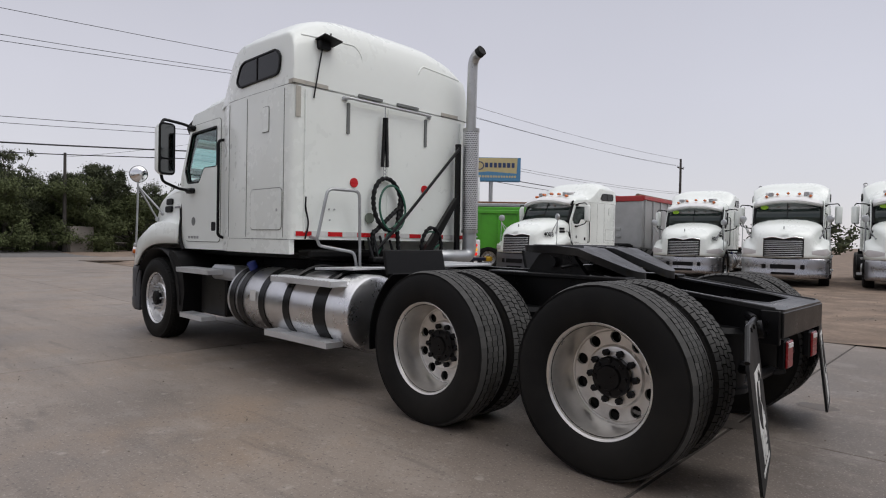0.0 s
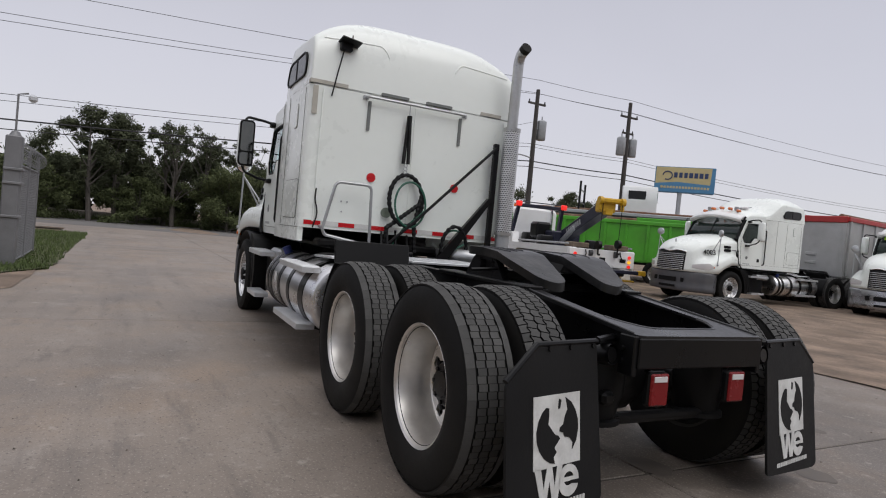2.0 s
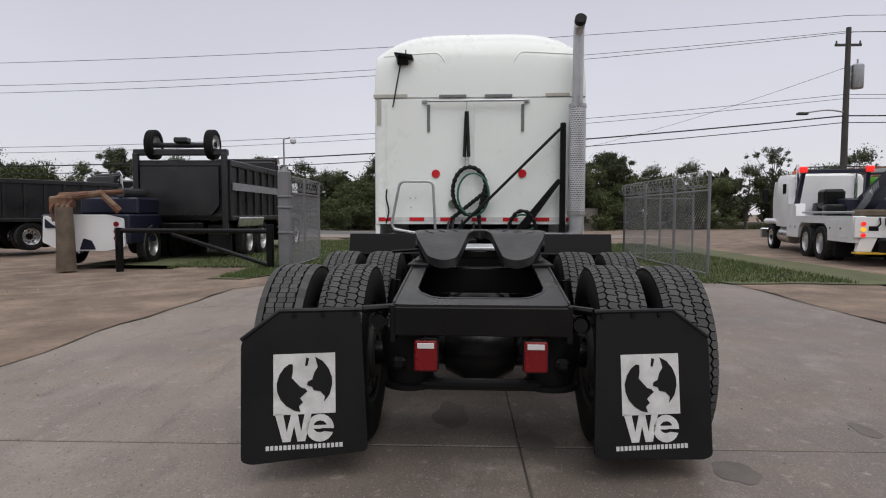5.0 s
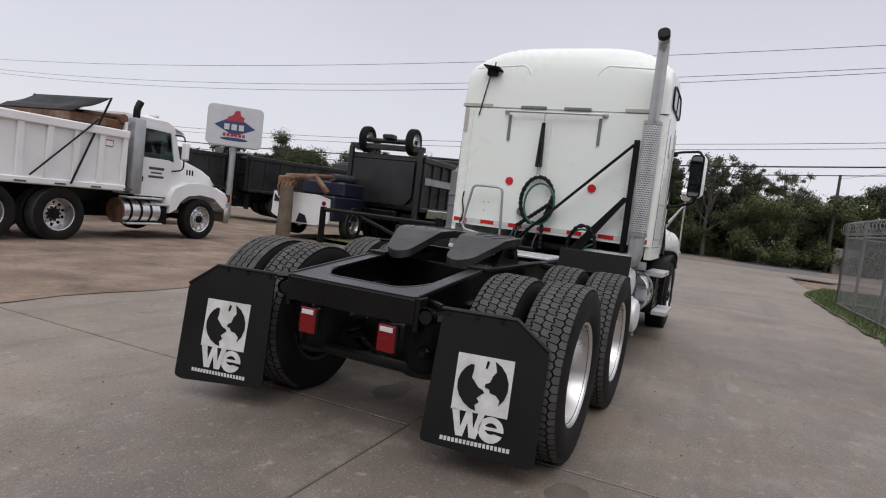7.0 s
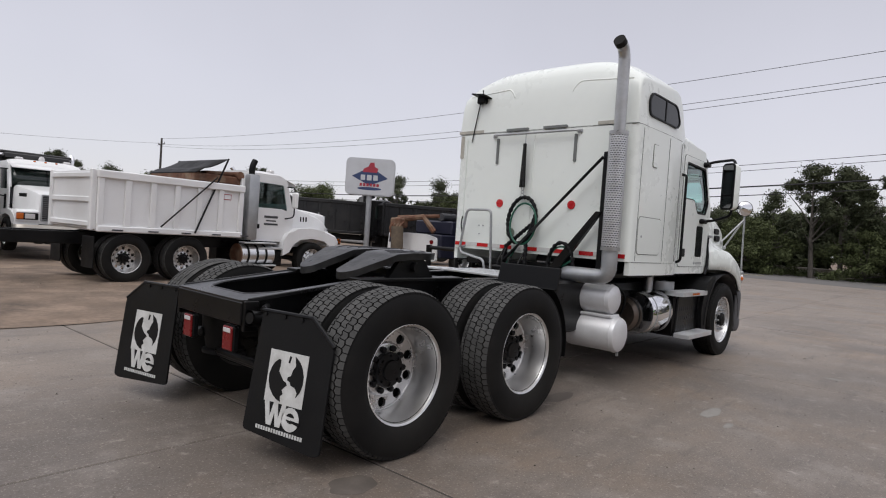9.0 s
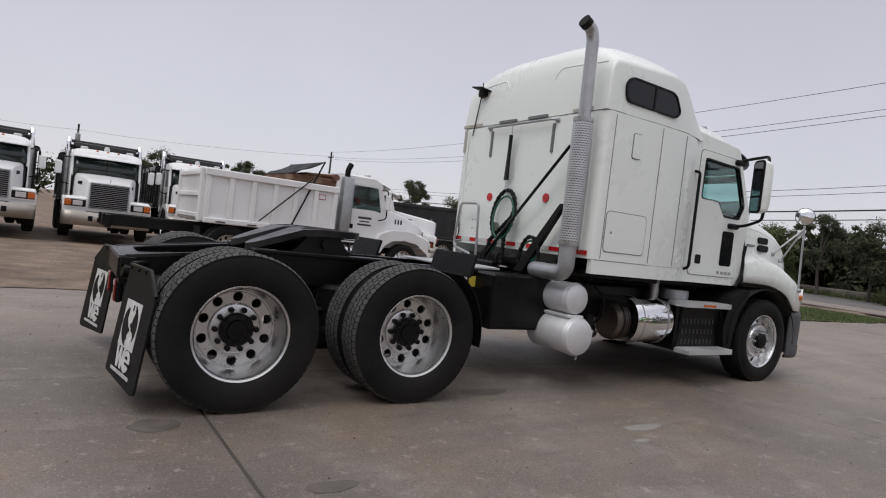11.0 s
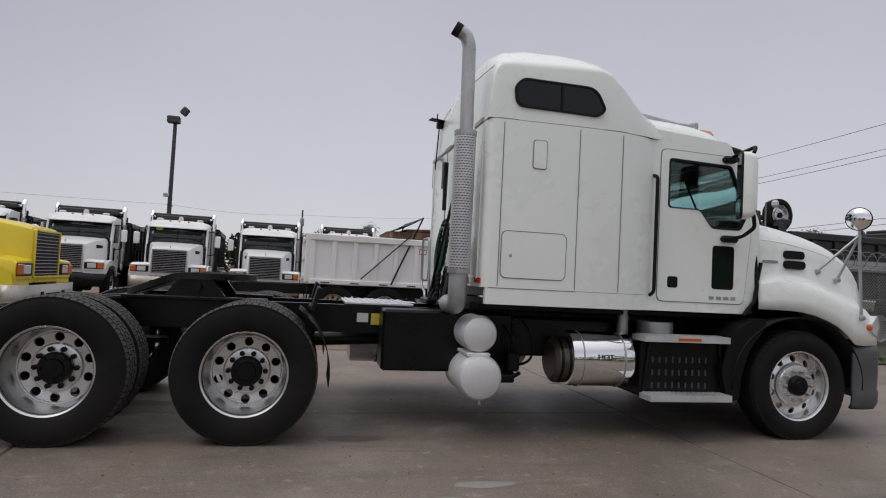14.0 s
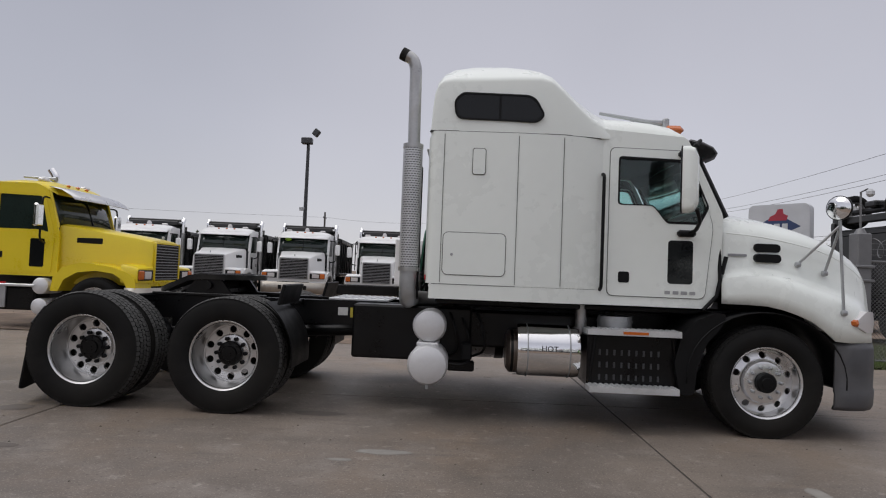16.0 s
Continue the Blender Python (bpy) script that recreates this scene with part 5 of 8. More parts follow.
        for x in (2.5, 3.05):
            part("step_bracket", tube(bmn(), bend([(x, s * 1.16, 0.88), (x, s * 0.9, 1.0), (x, s * 0.6, 0.96)]), 0.02, 6), BLACK, T)
            part("step_bracket", tube(bmn(), bend([(x, s * 1.16, 0.39), (x, s * 0.9, 0.32), (x, s * 0.6, 0.5), (x, s * 0.5, 0.8)]), 0.02, 6), BLACK, T)
        bm = bmn()
        box(bm, (2.62, s * 0.80, 0.99), (0.55, 0.45, 0.02), 0.004, pose(0, 0, 0, 0, 2, 0))
        part("tank_cover", bm, TREADPLATE, T)
        part("cab_step", step_mesh(4.97, s * 1.12, 0.865, 0.80, 0.20, 16), TREADPLATE, T, "serrated aluminium step", smooth=20)
        part("cab_step", step_mesh(4.98, s * 1.14, 0.36, 0.55, 0.16, 11), TREADPLATE, T, "serrated aluminium step", smooth=20)
        bm = bmn()
        box(bm, (4.85, s * 0.80, 0.62), (0.60, 0.45, 0.48), 0.02)
        part("battery_box", bm, BLACK, T)
        bm = bmn()
        box(bm, (4.6, s * 0.95, 0.86), (0.5, 0.2, 0.16), 0.03)
        part("bracket_cover", bm, GALV, T)
    # right: air tanks, exhaust canister, step box
    s = -1
    bm = bmn()
    box(bm, (2.93, -0.55, 0.74), (1.16, 0.32, 0.52), 0.02)
    box(bm, (4.2, -0.5, 0.8), (1.6, 0.3, 0.35), 0.02)
    part("side_cover", bm, BLACK, T)
    for y, z, r, ln in ((-1.045, 0.84, 0.150, 0.52), (-1.13, 0.495, 0.180, 0.62)):
        bm = lathe(bmn(), [(0, -ln), (r * 0.6, -ln + 0.01), (r, -ln + 0.06), (r, -0.05), (r * 0.93, -0.022), (r * 0.72, -0.004), (r * 0.4, 0.005), (0, 0.008)], 36)
        at = part("air_tank", bm, SILVER, T, "silver painted air tank with domed end", m=pose(3.12, y, z, 0, 0, 180))
        part("drain_valve", tube(bmn(), [(0, -0.04, -r + 0.01), (0, -0.04, -r - 0.035)], 0.014, 6), GALV, at)
        part("end_ring", lathe(bmn(), [(r + 0.001, -0.065), (r + 0.006, -0.06), (r + 0.001, -0.05)], 36), SILVER, at)
    part("tank_saddle", box(bmn(), (3.11, -0.85, 0.675), (0.2, 0.4, 0.03), 0.008), SILVER, T)
    part("hose_fitting", tube(bmn(), bend([(3.25, -1.0, 0.50), (3.42, -1.0, 0.49), (3.50, -0.95, 0.52)]), 0.018, 6), BLACK, T)
    bm = bmn()
    rs = []
    for x, k in ((3.93, 0.97), (3.96, 1.0), (4.46, 1.0), (4.49, 0.97)):
        ring = []
        for a in range(-90, 91, 10):
            ring.append((x, -0.80 - 0.31 * k * max(0.0, math.cos(radians(a))) ** 0.6, 0.65 + 0.24 * k * math.sin(radians(a))))
        rs.append(ring + [(x, -0.55, 0.885), (x, -0.55, 0.36)])
    rings(bm, rs)
    can = part("exhaust_canister", bm, CHROME, T, "mirror-bright chrome exhaust canister cover", smooth=40)
    for x in (4.02, 4.40):
        part("cover_band", tube(bmn(), [(x, -0.80 - 0.312 * max(0.0, math.cos(radians(a))) ** 0.6, 0.65 + 0.242 * math.sin(radians(a))) for a in range(-80, 81, 8)], 0.006, 6), GALV, can)
    part("canister_end", tube(bmn(), [(3.84, -0.76, 0.62), (3.87, -0.76, 0.62), (3.94, -0.76, 0.62)], [0.16, 0.20, 0.20], 32), BROWNSTEEL, can, "dull brownish canister end")
    part("canister_band", tube(bmn(), [(3.88, -0.76, 0.62), (3.905, -0.76, 0.62)], 0.204, 32), BLACK, can)
    part("clamp", tube(bmn(), [(3.912, -0.76, 0.62), (3.924, -0.76, 0.62)], 0.206, 32), BROWNSTEEL, can)
    words("HOT", 0.07, GREYPL, can, Matrix.Translation((4.14, -1.1135, 0.665)) @ pose(0, 0, 0, 90), "lettering")
    # small plumbing between the tanks and the canister
    for k, (x, y, z) in enumerate(((3.30, -0.75, 0.95), (3.42, -0.72, 0.90), (3.55, -0.80, 0.97))):
        part("air_line", tube(bmn(), bend([(x, y, z), (x + 0.06, y - 0.12, z - 0.12), (x + 0.10, y - 0.05, z - 0.36), (x - 0.05, y + 0.1, z - 0.44)]), 0.012, 6), BLACKPL, T)
    part("valve_block", box(bmn(), (3.47, -0.84, 0.60), (0.10, 0.12, 0.16), 0.015), BLACKPL, T)
    part("rail_bracket", box(bmn(), (3.42, -0.66, 0.44), (0.26, 0.10, 0.10), 0.015), BLACK, T)
    bm = bmn()
    box(bm, (4.95, -0.86, 0.60), (0.80, 0.46, 0.48), 0.02)
    bx = part("battery_box", bm, BLACK, T)
    for i in range(3):
        for j in range(9):
            part("box_slot", box(bmn(), (4.66 + 0.065 * j, -1.093, 0.46 + 0.11 * i), (0.018, 0.006, 0.05), 0.002), DARKGREY, bx)
    for x, y, z, w, d in ((4.92, -1.20, 0.38, 0.77, 0.18), (4.94, -1.08, 0.865, 0.82, 0.22)):
        stp = part("cab_step", step_mesh(x, y, z, w, d, 16), TREADPLATE, T, "serrated aluminium step", smooth=20)
    part("step_reflector", box(bmn(), (4.95, -1.192, 0.866), (0.22, 0.006, 0.024)), AMBER, stp)
    for a, b in ((4.62, 4.56), (5.30, 5.36)):
        part("step_hanger", tube(bmn(), [(a, -1.1, 0.84), (b, -1.1, 0.36)], 0.012, 6), BLACK, T)
    bm = tube(bmn(), [(4.86, -0.78, 0.88), (4.86, -0.78, 0.99)], 0.16, 24)
    tube(bm, [(4.86, -0.78, 0.93), (4.86, -0.78, 0.95)], 0.165, 24)
    part("air_dryer", bm, GALV, T)
    part("cab_mount_pipe", tube(bmn(), [(4.55, -0.75, 0.8), (4.55, -0.75, 1.08)], 0.055, 12), EXHAUST, T)
    bm = bmn()
    box(bm, (4.6, 0, 1.06), (2.9, 1.6, 0.05), 0.01)
    part("sub_floor", bm, BLACK, T)
    if number:
        for s in (1,):
            words(number, 0.20, BLACKPL, T, Matrix.Translation((7.00, 0.872, 1.41)) @ pose(0, 0, 0, 76, 0, 180 - 16), "number_lettering", 0.004)
    if not main:
        return T

    # ---- what the rear wall carries ----
    X = 3.066
    Mr = Matrix.Translation((X, 0, 0)) @ YZ
    for y in (0.475, -0.475):
        part("round_reflector", plate(bmn(), circle(y, 1.79, 0.046, 20), 0.014, Mr), RED, T)
    bm = plate(bmn(), [(-1.08, 1.262), (1.12, 1.262), (1.12, 1.312), (-1.08, 1.312)], 0.006, Mr)
    cs = part("conspicuity_strip", bm, STICKER, T, "red and white reflective strip")
    for k in range(7):
        y0 = 1.115 - k * 0.345
        part("red_block", plate(bmn(), [(y0 - 0.165, 1.266), (y0, 1.266), (y0, 1.308), (y0 - 0.165, 1.308)], 0.010, Mr), RED, cs)
    bm = bmn()
    tube(bm, bend([(X - 0.005, 0.60, 2.575), (X - 0.06, 0.58, 2.575), (X - 0.06, -0.50, 2.575), (X - 0.005, -0.52, 2.575)]), 0.013, 8)
    for y in (0.60, -0.52):
        box(bm, (X - 0.006, y, 2.575), (0.015, 0.06, 0.04), 0.006)
    part("grab_rail", bm, GALV, T)
    for y0, y1 in ((0.44, 0.14), (-0.06, -0.36)):
        part("rubber_pad", plate(bmn(), rrect(min(y0, y1), 2.622, max(y0, y1), 2.650, 0.008), 0.03, Matrix.Translation((X, 0, 0)) @ YZ), GREYSLOT, T)
    for y in (0.555, -0.475):
        part("rubber_pad", plate(bmn(), rrect(y - 0.016, 2.25, y + 0.016, 2.545, 0.008), 0.02, Mr), GREYSLOT, T)
    for y0, y1, za, zb in ((0.79, 1.165, 2.625, 2.66), (1.08, 1.13, 2.33, 2.60), (-0.98, -0.72, 2.625, 2.66)):
        part("tape_patch", plate(bmn(), [(y0, za), (y1, za), (y1, zb), (y0, zb)], 0.008, Mr), TAPE, T, "strip of dirty beige tape")
    part("tape_patch", plate(bmn(), [(3.075, 2.625), (3.14, 2.625), (3.14, 2.66), (3.075, 2.66)], 0.006, Matrix.Translation((0, 1.158, 0)) @ XZ), TAPE, T)
    for y in (1.03, -1.03):
        part("corner_bead", tube(bmn(), [(X - 0.002, y, 1.3), (X - 0.002, y, 2.58)], 0.010, 6), WHITE, T)
    bm = tube(bmn(), bend([(X - 0.01, 1.02, 1.62), (X - 0.02, 1.03, 1.52), (X - 0.02, 0.99, 1.38), (X - 0.02, 1.03, 1.24)]), 0.008, 6)
    part("loose_cable", bm, BLACKPL, T)
    # camera bracket on the roof edge with its cable
    bm = bmn()
    box(bm, (3.02, 0.82, 3.06), (0.16, 0.20, 0.015), 0.004, pose(0, 0, 0, 8, 6, 0))
    box(bm, (3.08, 0.84, 3.02), (0.10, 0.12, 0.08), 0.01)
    tube(bm, [(3.02, 0.80, 3.06), (3.02, 0.80, 3.13)], 0.007, 6)
    br = part("camera_bracket", bm, BLACKPL, T)
    part("camera_cable", tube(bmn(), [(3.06, 0.86, 3.0), (3.058, 0.90, 2.8), (3.055, 0.95, 2.52)], 0.007, 6), BLACKPL, br)
    # handle loop
    bm = tube(bmn(), bend([(X, 0.96, 1.26), (X - 0.10, 0.955, 1.24), (X - 0.12, 0.86, 1.70), (X - 0.12, 0.50, 1.70), (X - 0.10, 0.465, 0.98)], 5, 0.06), 0.015, 10)
    tube(bm, bend([(X - 0.10, 0.955, 1.24), (X - 0.10, 0.93, 1.18), (X - 0.13, 0.56, 1.12), (X - 0.13, 0.53, 0.98)], 5, 0.05), 0.015, 10)
    part("deck_handle", bm, GALV, T, "bent galvanised grab handle")
    for y, z in ((0.76, 1.52), (0.70, 1.52), (0.75, 1.42), (0.15, 1.28)):
        part("bolt_head", tube(bmn(), [(X - 0.006, y, z), (X + 0.004, y, z)], 0.008, 8), GALV, T)
    part("panel_bead", tube(bmn(), [(X + 0.002, 0.05, 1.32), (X + 0.002, 0.05, 2.56)], 0.006, 6), WHITE, T)
    # hose tender springs, rings
    for yy, x0, lean in ((0.160, 0.0, -0.02), (0.112, -0.015, 0.02)):
        n = 92
        pts = [(X - 0.05 + x0, yy + lean * (1 - k / n), 2.46 - 0.49 * k / n) for k in range(n + 1)]
        part("tender_spring", tube(bmn(), pts, [0.021 if k % 2 else 0.0175 for k in range(n + 1)], 10), BLACK, T, "black coil tender spring")
    bm = tube(bmn(), [(X - 0.05, 0.135, 2.57), (X - 0.05, 0.135, 2.45)], 0.005, 6)
    part("spring_hook", bm, GALV, T)
    for k in range(4):
        pts = [(X - 0.05, 0.13 + 0.018 * math.cos(a), 1.955 - 0.035 * k + 0.02 * math.sin(a)) for a in (2 * math.pi * j / 12 for j in range(13))]
        part("chain_link", tube(bmn(), pts, 0.004, 5, False), GALV, T)
    # coiled air and power lines
    def loop(cx, cy, cz, ry, rz, a0, a1, tilt=0.0):
        return [(cx + tilt * math.sin(radians(a)), cy + ry * math.cos(radians(a)), cz + rz * math.sin(radians(a))) for a in range(a0, a1, 8 if a1 > a0 else -8)]
    def wrapped(pts, r0, r1, step):
        """A cable whose spiral wrap shows as a row of swellings."""
        pts = [Vector(p) for p in pts]
        out = []
        for p, q in zip(pts, pts[1:]):
            n = max(1, int((q - p).length / step))
            out += [p.lerp(q, k / n) for k in range(n)]
        return tube(bmn(), out, [r0 if (k // 2) % 2 else r1 for k in range(len(out))], 8)
    line = [(X - 0.07, 0.30, 1.06), (X - 0.07, 0.29, 1.3)] + loop(X - 0.07, 0.10, 1.60, 0.185, 0.26, 180, -200, 0.03) + [(X - 0.1, 0.0, 1.36), (X - 0.12, -0.02, 1.06)]
    part("power_cable", wrapped(line, 0.019, 0.025, 0.012), BLACKPL, T, "thick black wrapped trailer cable")
    bm = tube(bmn(), loop(X - 0.10, 0.06, 1.56, 0.17, 0.23, 200, -170, 0.02) + [(X - 0.1, 0.12, 1.3), (X - 0.1, 0.26, 1.08)], 0.011, 8)
    tube(bm, [(X - 0.1, -0.38, 1.08)] + loop(X - 0.12, -0.47, 1.18, 0.14, 0.16, 170, 0), 0.011, 8)
    part("air_hose", bm, HOSE, T, "green coiled air hose")
    part("coiled_hose", wrapped(loop(X - 0.13, -0.47, 1.14, 0.15, 0.24, 195, -20), 0.016, 0.023, 0.012), BLACKPL, T)
    bm = plate(bmn(), circle(0.285, 1.455, 0.052, 20), 0.02, Matrix.Translation((X - 0.012, 0, 0)) @ YZ)
    part("socket_lid", bm, mat("aged_green_lens", (0.16, 0.19, 0.15), 0.4), T)
    bm = bmn()
    for y, h in ((0.33, 0.2), (0.27, 0.28), (0.18, 0.22), (0.05, 0.18)):
        tube(bm, bend([(X - 0.15, y, 1.02), (X - 0.13, y + 0.02, 1.02 + h * 0.5), (X - 0.05, y, 1.06 + h)]), 0.012, 6)
    box(bm, (X - 0.16, 0.2, 1.05), (0.10, 0.36, 0.06), 0.015)
    box(bm, (X + 0.12, 0.3, 1.10), (0.2, 1.3, 0.08), 0.02)
    part("gladhand_block", bm, BLACK, T)
    # warning stickers on the rail
    part("rail_sticker", box(bmn(), (2.20, -0.428, 0.90), (0.10, 0.004, 0.08)), STICKER, T)
    part("rail_sticker", box(bmn(), (2.33, -0.428, 0.89), (0.11, 0.004, 0.10)), YELLOWST, T)
    part("rail_sticker", box(bmn(), (0.35, 0.428, 0.90), (0.09, 0.004, 0.14)), STICKER, T)
    # tail lamps
    for y in (0.273, -0.273):
        part("lamp_housing", box(bmn(), (-0.648, y, 0.64), (0.05, 0.128, 0.168), 0.014), BLACKPL, T)
        bm = box(bmn(), (-0.672, y, 0.64), (0.016, 0.115, 0.155), 0.007)
        tl = part("tail_lamp", bm, REDLENS, T, "red tail lamp with a pale top lens")
        part("lamp_lens", box(bmn(), (-0.681, y, 0.692), (0.006, 0.085, 0.028), 0.002), CLEAR, tl)
        part("lamp_bracket", tube(bmn(), [(-0.63, y, 0.68), (-0.6, y + 0.06, 0.78)], 0.018, 6), BLACK, T)
    # mud flaps
    for s, y0, y1, xx, yaw in ((1, 0.565, 1.185, -0.685, 12.5), (-1, -0.565, -1.185, -0.715, 10.5)):
        w = abs(y1 - y0)
        out = soften([(0, 0.150), (0.03, 0.86), (w * 0.70, 0.86), (w, 0.72), (w, 0.13), (w - 0.05, 0.115)], 0.03, 3)
        if s < 0:
            out = [(-u, v) for u, v in out]
        # leans back a little at the foot
        M = Matrix.Translation((xx, y0, 0)) @ pose(0, 0, 0, 0, 7.0, yaw) @ YZ
        fl = part("mud_flap", plate(bmn(), out, 0.014, M), FLAP, T, "black rubber mud flap with a white printed emblem")
        bm = tube(bmn(), [M @ Vector((s * 0.02, 0.865, 0.0)), M @ Vector((s * w * 0.70, 0.865, 0)), M @ Vector((s * w, 0.725, 0))], 0.013, 8)
        tube(bm, [M @ Vector((s * 0.02, 0.865, 0.0)), (-0.5, s * 0.43, 0.86)], 0.02, 8)
        tube(bm, [M @ Vector((-s * 0.06, 0.80, 0.05)), M @ Vector((-s * 0.06, 0.80, -0.03))], 0.05, 14, False)
        tube(bm, [M @ Vector((-s * 0.06, 0.80, 0.05)), M @ Vector((-s * 0.06, 0.80, -0.028))], 0.036, 14)
        for u in (0.06, 0.22, 0.36):
            tube(bm, [M @ Vector((s * u, 0.845, -0.016)), M @ Vector((s * u, 0.845, 0.016))], 0.012, 6)
        part("flap_hanger", bm, BLACK, T)
        cx = s * (0.312 if s > 0 else 0.30)
        F = M @ Matrix.Translation((cx, 0.495, -0.0095))
        sq = [(-0.152, -0.145), (0.152, -0.145), (0.152, 0.155), (-0.152, 0.155)]
        em = part("flap_emblem", plate(bmn(), sq, 0.003, F), EMBLEM, fl)
        dk = F @ Matrix.Translation((0, 0, -0.003))
        # two dark crescents leave a pale ragged column between them; u runs to +y
        left = [(-0.40, 0.72), (-0.52, 0.74), (-0.70, 0.60), (-0.86, 0.36), (-0.95, 0.05), (-0.93, -0.24), (-0.82, -0.52), (-0.62, -0.76), (-0.36, -0.93), (-0.14, -0.98), (-0.20, -0.78), (-0.06, -0.64), (-0.16, -0.50), (-0.02, -0.36), (0.10, -0.26), (0.02, -0.16), (-0.14, -0.10), (-0.30, 0.08), (-0.44, 0.24), (-0.40, 0.46)]
        right = [(0.40, 0.84), (0.36, 0.98), (0.62, 0.82), (0.82, 0.56), (0.94, 0.24), (0.95, -0.06), (0.86, -0.40), (0.66, -0.66), (0.70, -0.46), (0.54, -0.28), (0.30, -0.22), (0.26, -0.10), (0.08, -0.04), (0.10, 0.08), (0.26, 0.16), (0.34, 0.42), (0.46, 0.60)]
        inlet = [(0.02, 0.66), (0.10, 0.66), (0.16, 0.92), (0.06, 0.96)]
        for shape in (left, right, inlet):
            part("emblem_shape", plate(bmn(), [(-0.143 * x, 0.138 * y + 0.003) for x, y in shape], 0.003, dk), FLAP, em)
        # zigzag and ring below
        G = M @ Matrix.Translation((cx, 0.283, -0.0095))
        zig = [(-0.145, 0.074), (-0.105, 0.070), (-0.088, -0.018), (-0.066, 0.070), (-0.034, 0.070), (-0.018, -0.018), (0.0, 0.070), (0.034, 0.070), (0.002, -0.066), (-0.036, -0.066), (-0.052, 0.012), (-0.070, -0.066), (-0.108, -0.066)]
        part("emblem_shape", plate(bmn(), [(-x, y) for x, y in zig], 0.003, G), EMBLEM, fl)
        ring_o, ring_i = circle(-0.075, -0.005, 0.068, 20), [(-0.075 + x * 0.034, 0.002 + y * 0.030) for x, y in circle(0, 0, 1, 12)]
        part("emblem_shape", plate(bmn(), ring_o, 0.003, G, [ring_i]), EMBLEM, fl)
        part("emblem_shape", plate(bmn(), [(-0.125, -0.012), (-0.03, -0.006), (-0.03, 0.010), (-0.125, 0.008)], 0.003, G @ Matrix.Translation((0, 0, -0.001))), EMBLEM, fl)
        part("emblem_shape", plate(bmn(), [(-0.15, -0.03), (-0.08, -0.018), (-0.08, -0.006), (-0.15, -0.01)], 0.003, G @ Matrix.Translation((0, 0, -0.002))), FLAP, fl)
        L = M @ Matrix.Translation((cx + 0.19, 0.190, -0.0095)) @ pose(0, 0, 0, 0, 0, 180)
        bar_words(fl, L, 0.38, 0.022, 18, EMBLEM)
    return T


truck = tractor("sleeper_tractor", "white sleeper tractor with black chassis standing on concrete", "", m=pose(3.4, 0, 0, 0, 0, -1.3) @ Matrix.Translation((-3.4, 0, 0)))


# ---- other sleeper tractors of the same make, parked in the yard ----
def nose(fx, fy, h, dz=0.03):
    return pose(fx - 7.42 * math.cos(radians(h)), fy - 7.42 * math.sin(radians(h)), dz, 0, 0, h)


tractor("sleeper_tractor", "white sleeper tractor with grey bumper parked on dirt", "row of parked tractors", main=False, number="4003", m=nose(10.15, -11.95, 87))
second = tractor("sleeper_tractor", "white sleeper tractor with polished bumper parked on dirt", "row of parked tractors", main=False, number="4027", m=nose(6.52, -16.8, 99, 0.0), chrome_bumper=True)
for fx, fy, h in ((3.2, -15.84, 100), (0.06, -16.37, 100)):
    t2 = copy_thing(second, nose(fx, fy, h, 0.05))
    for o in t2.children:
        if o.name.startswith("number_lettering"):
            bpy.data.objects.remove(o)


# ---- dump trucks ----
def loft(bm, table, fn):
    return rings(bm, [fn(*row) for row in table], False, True)


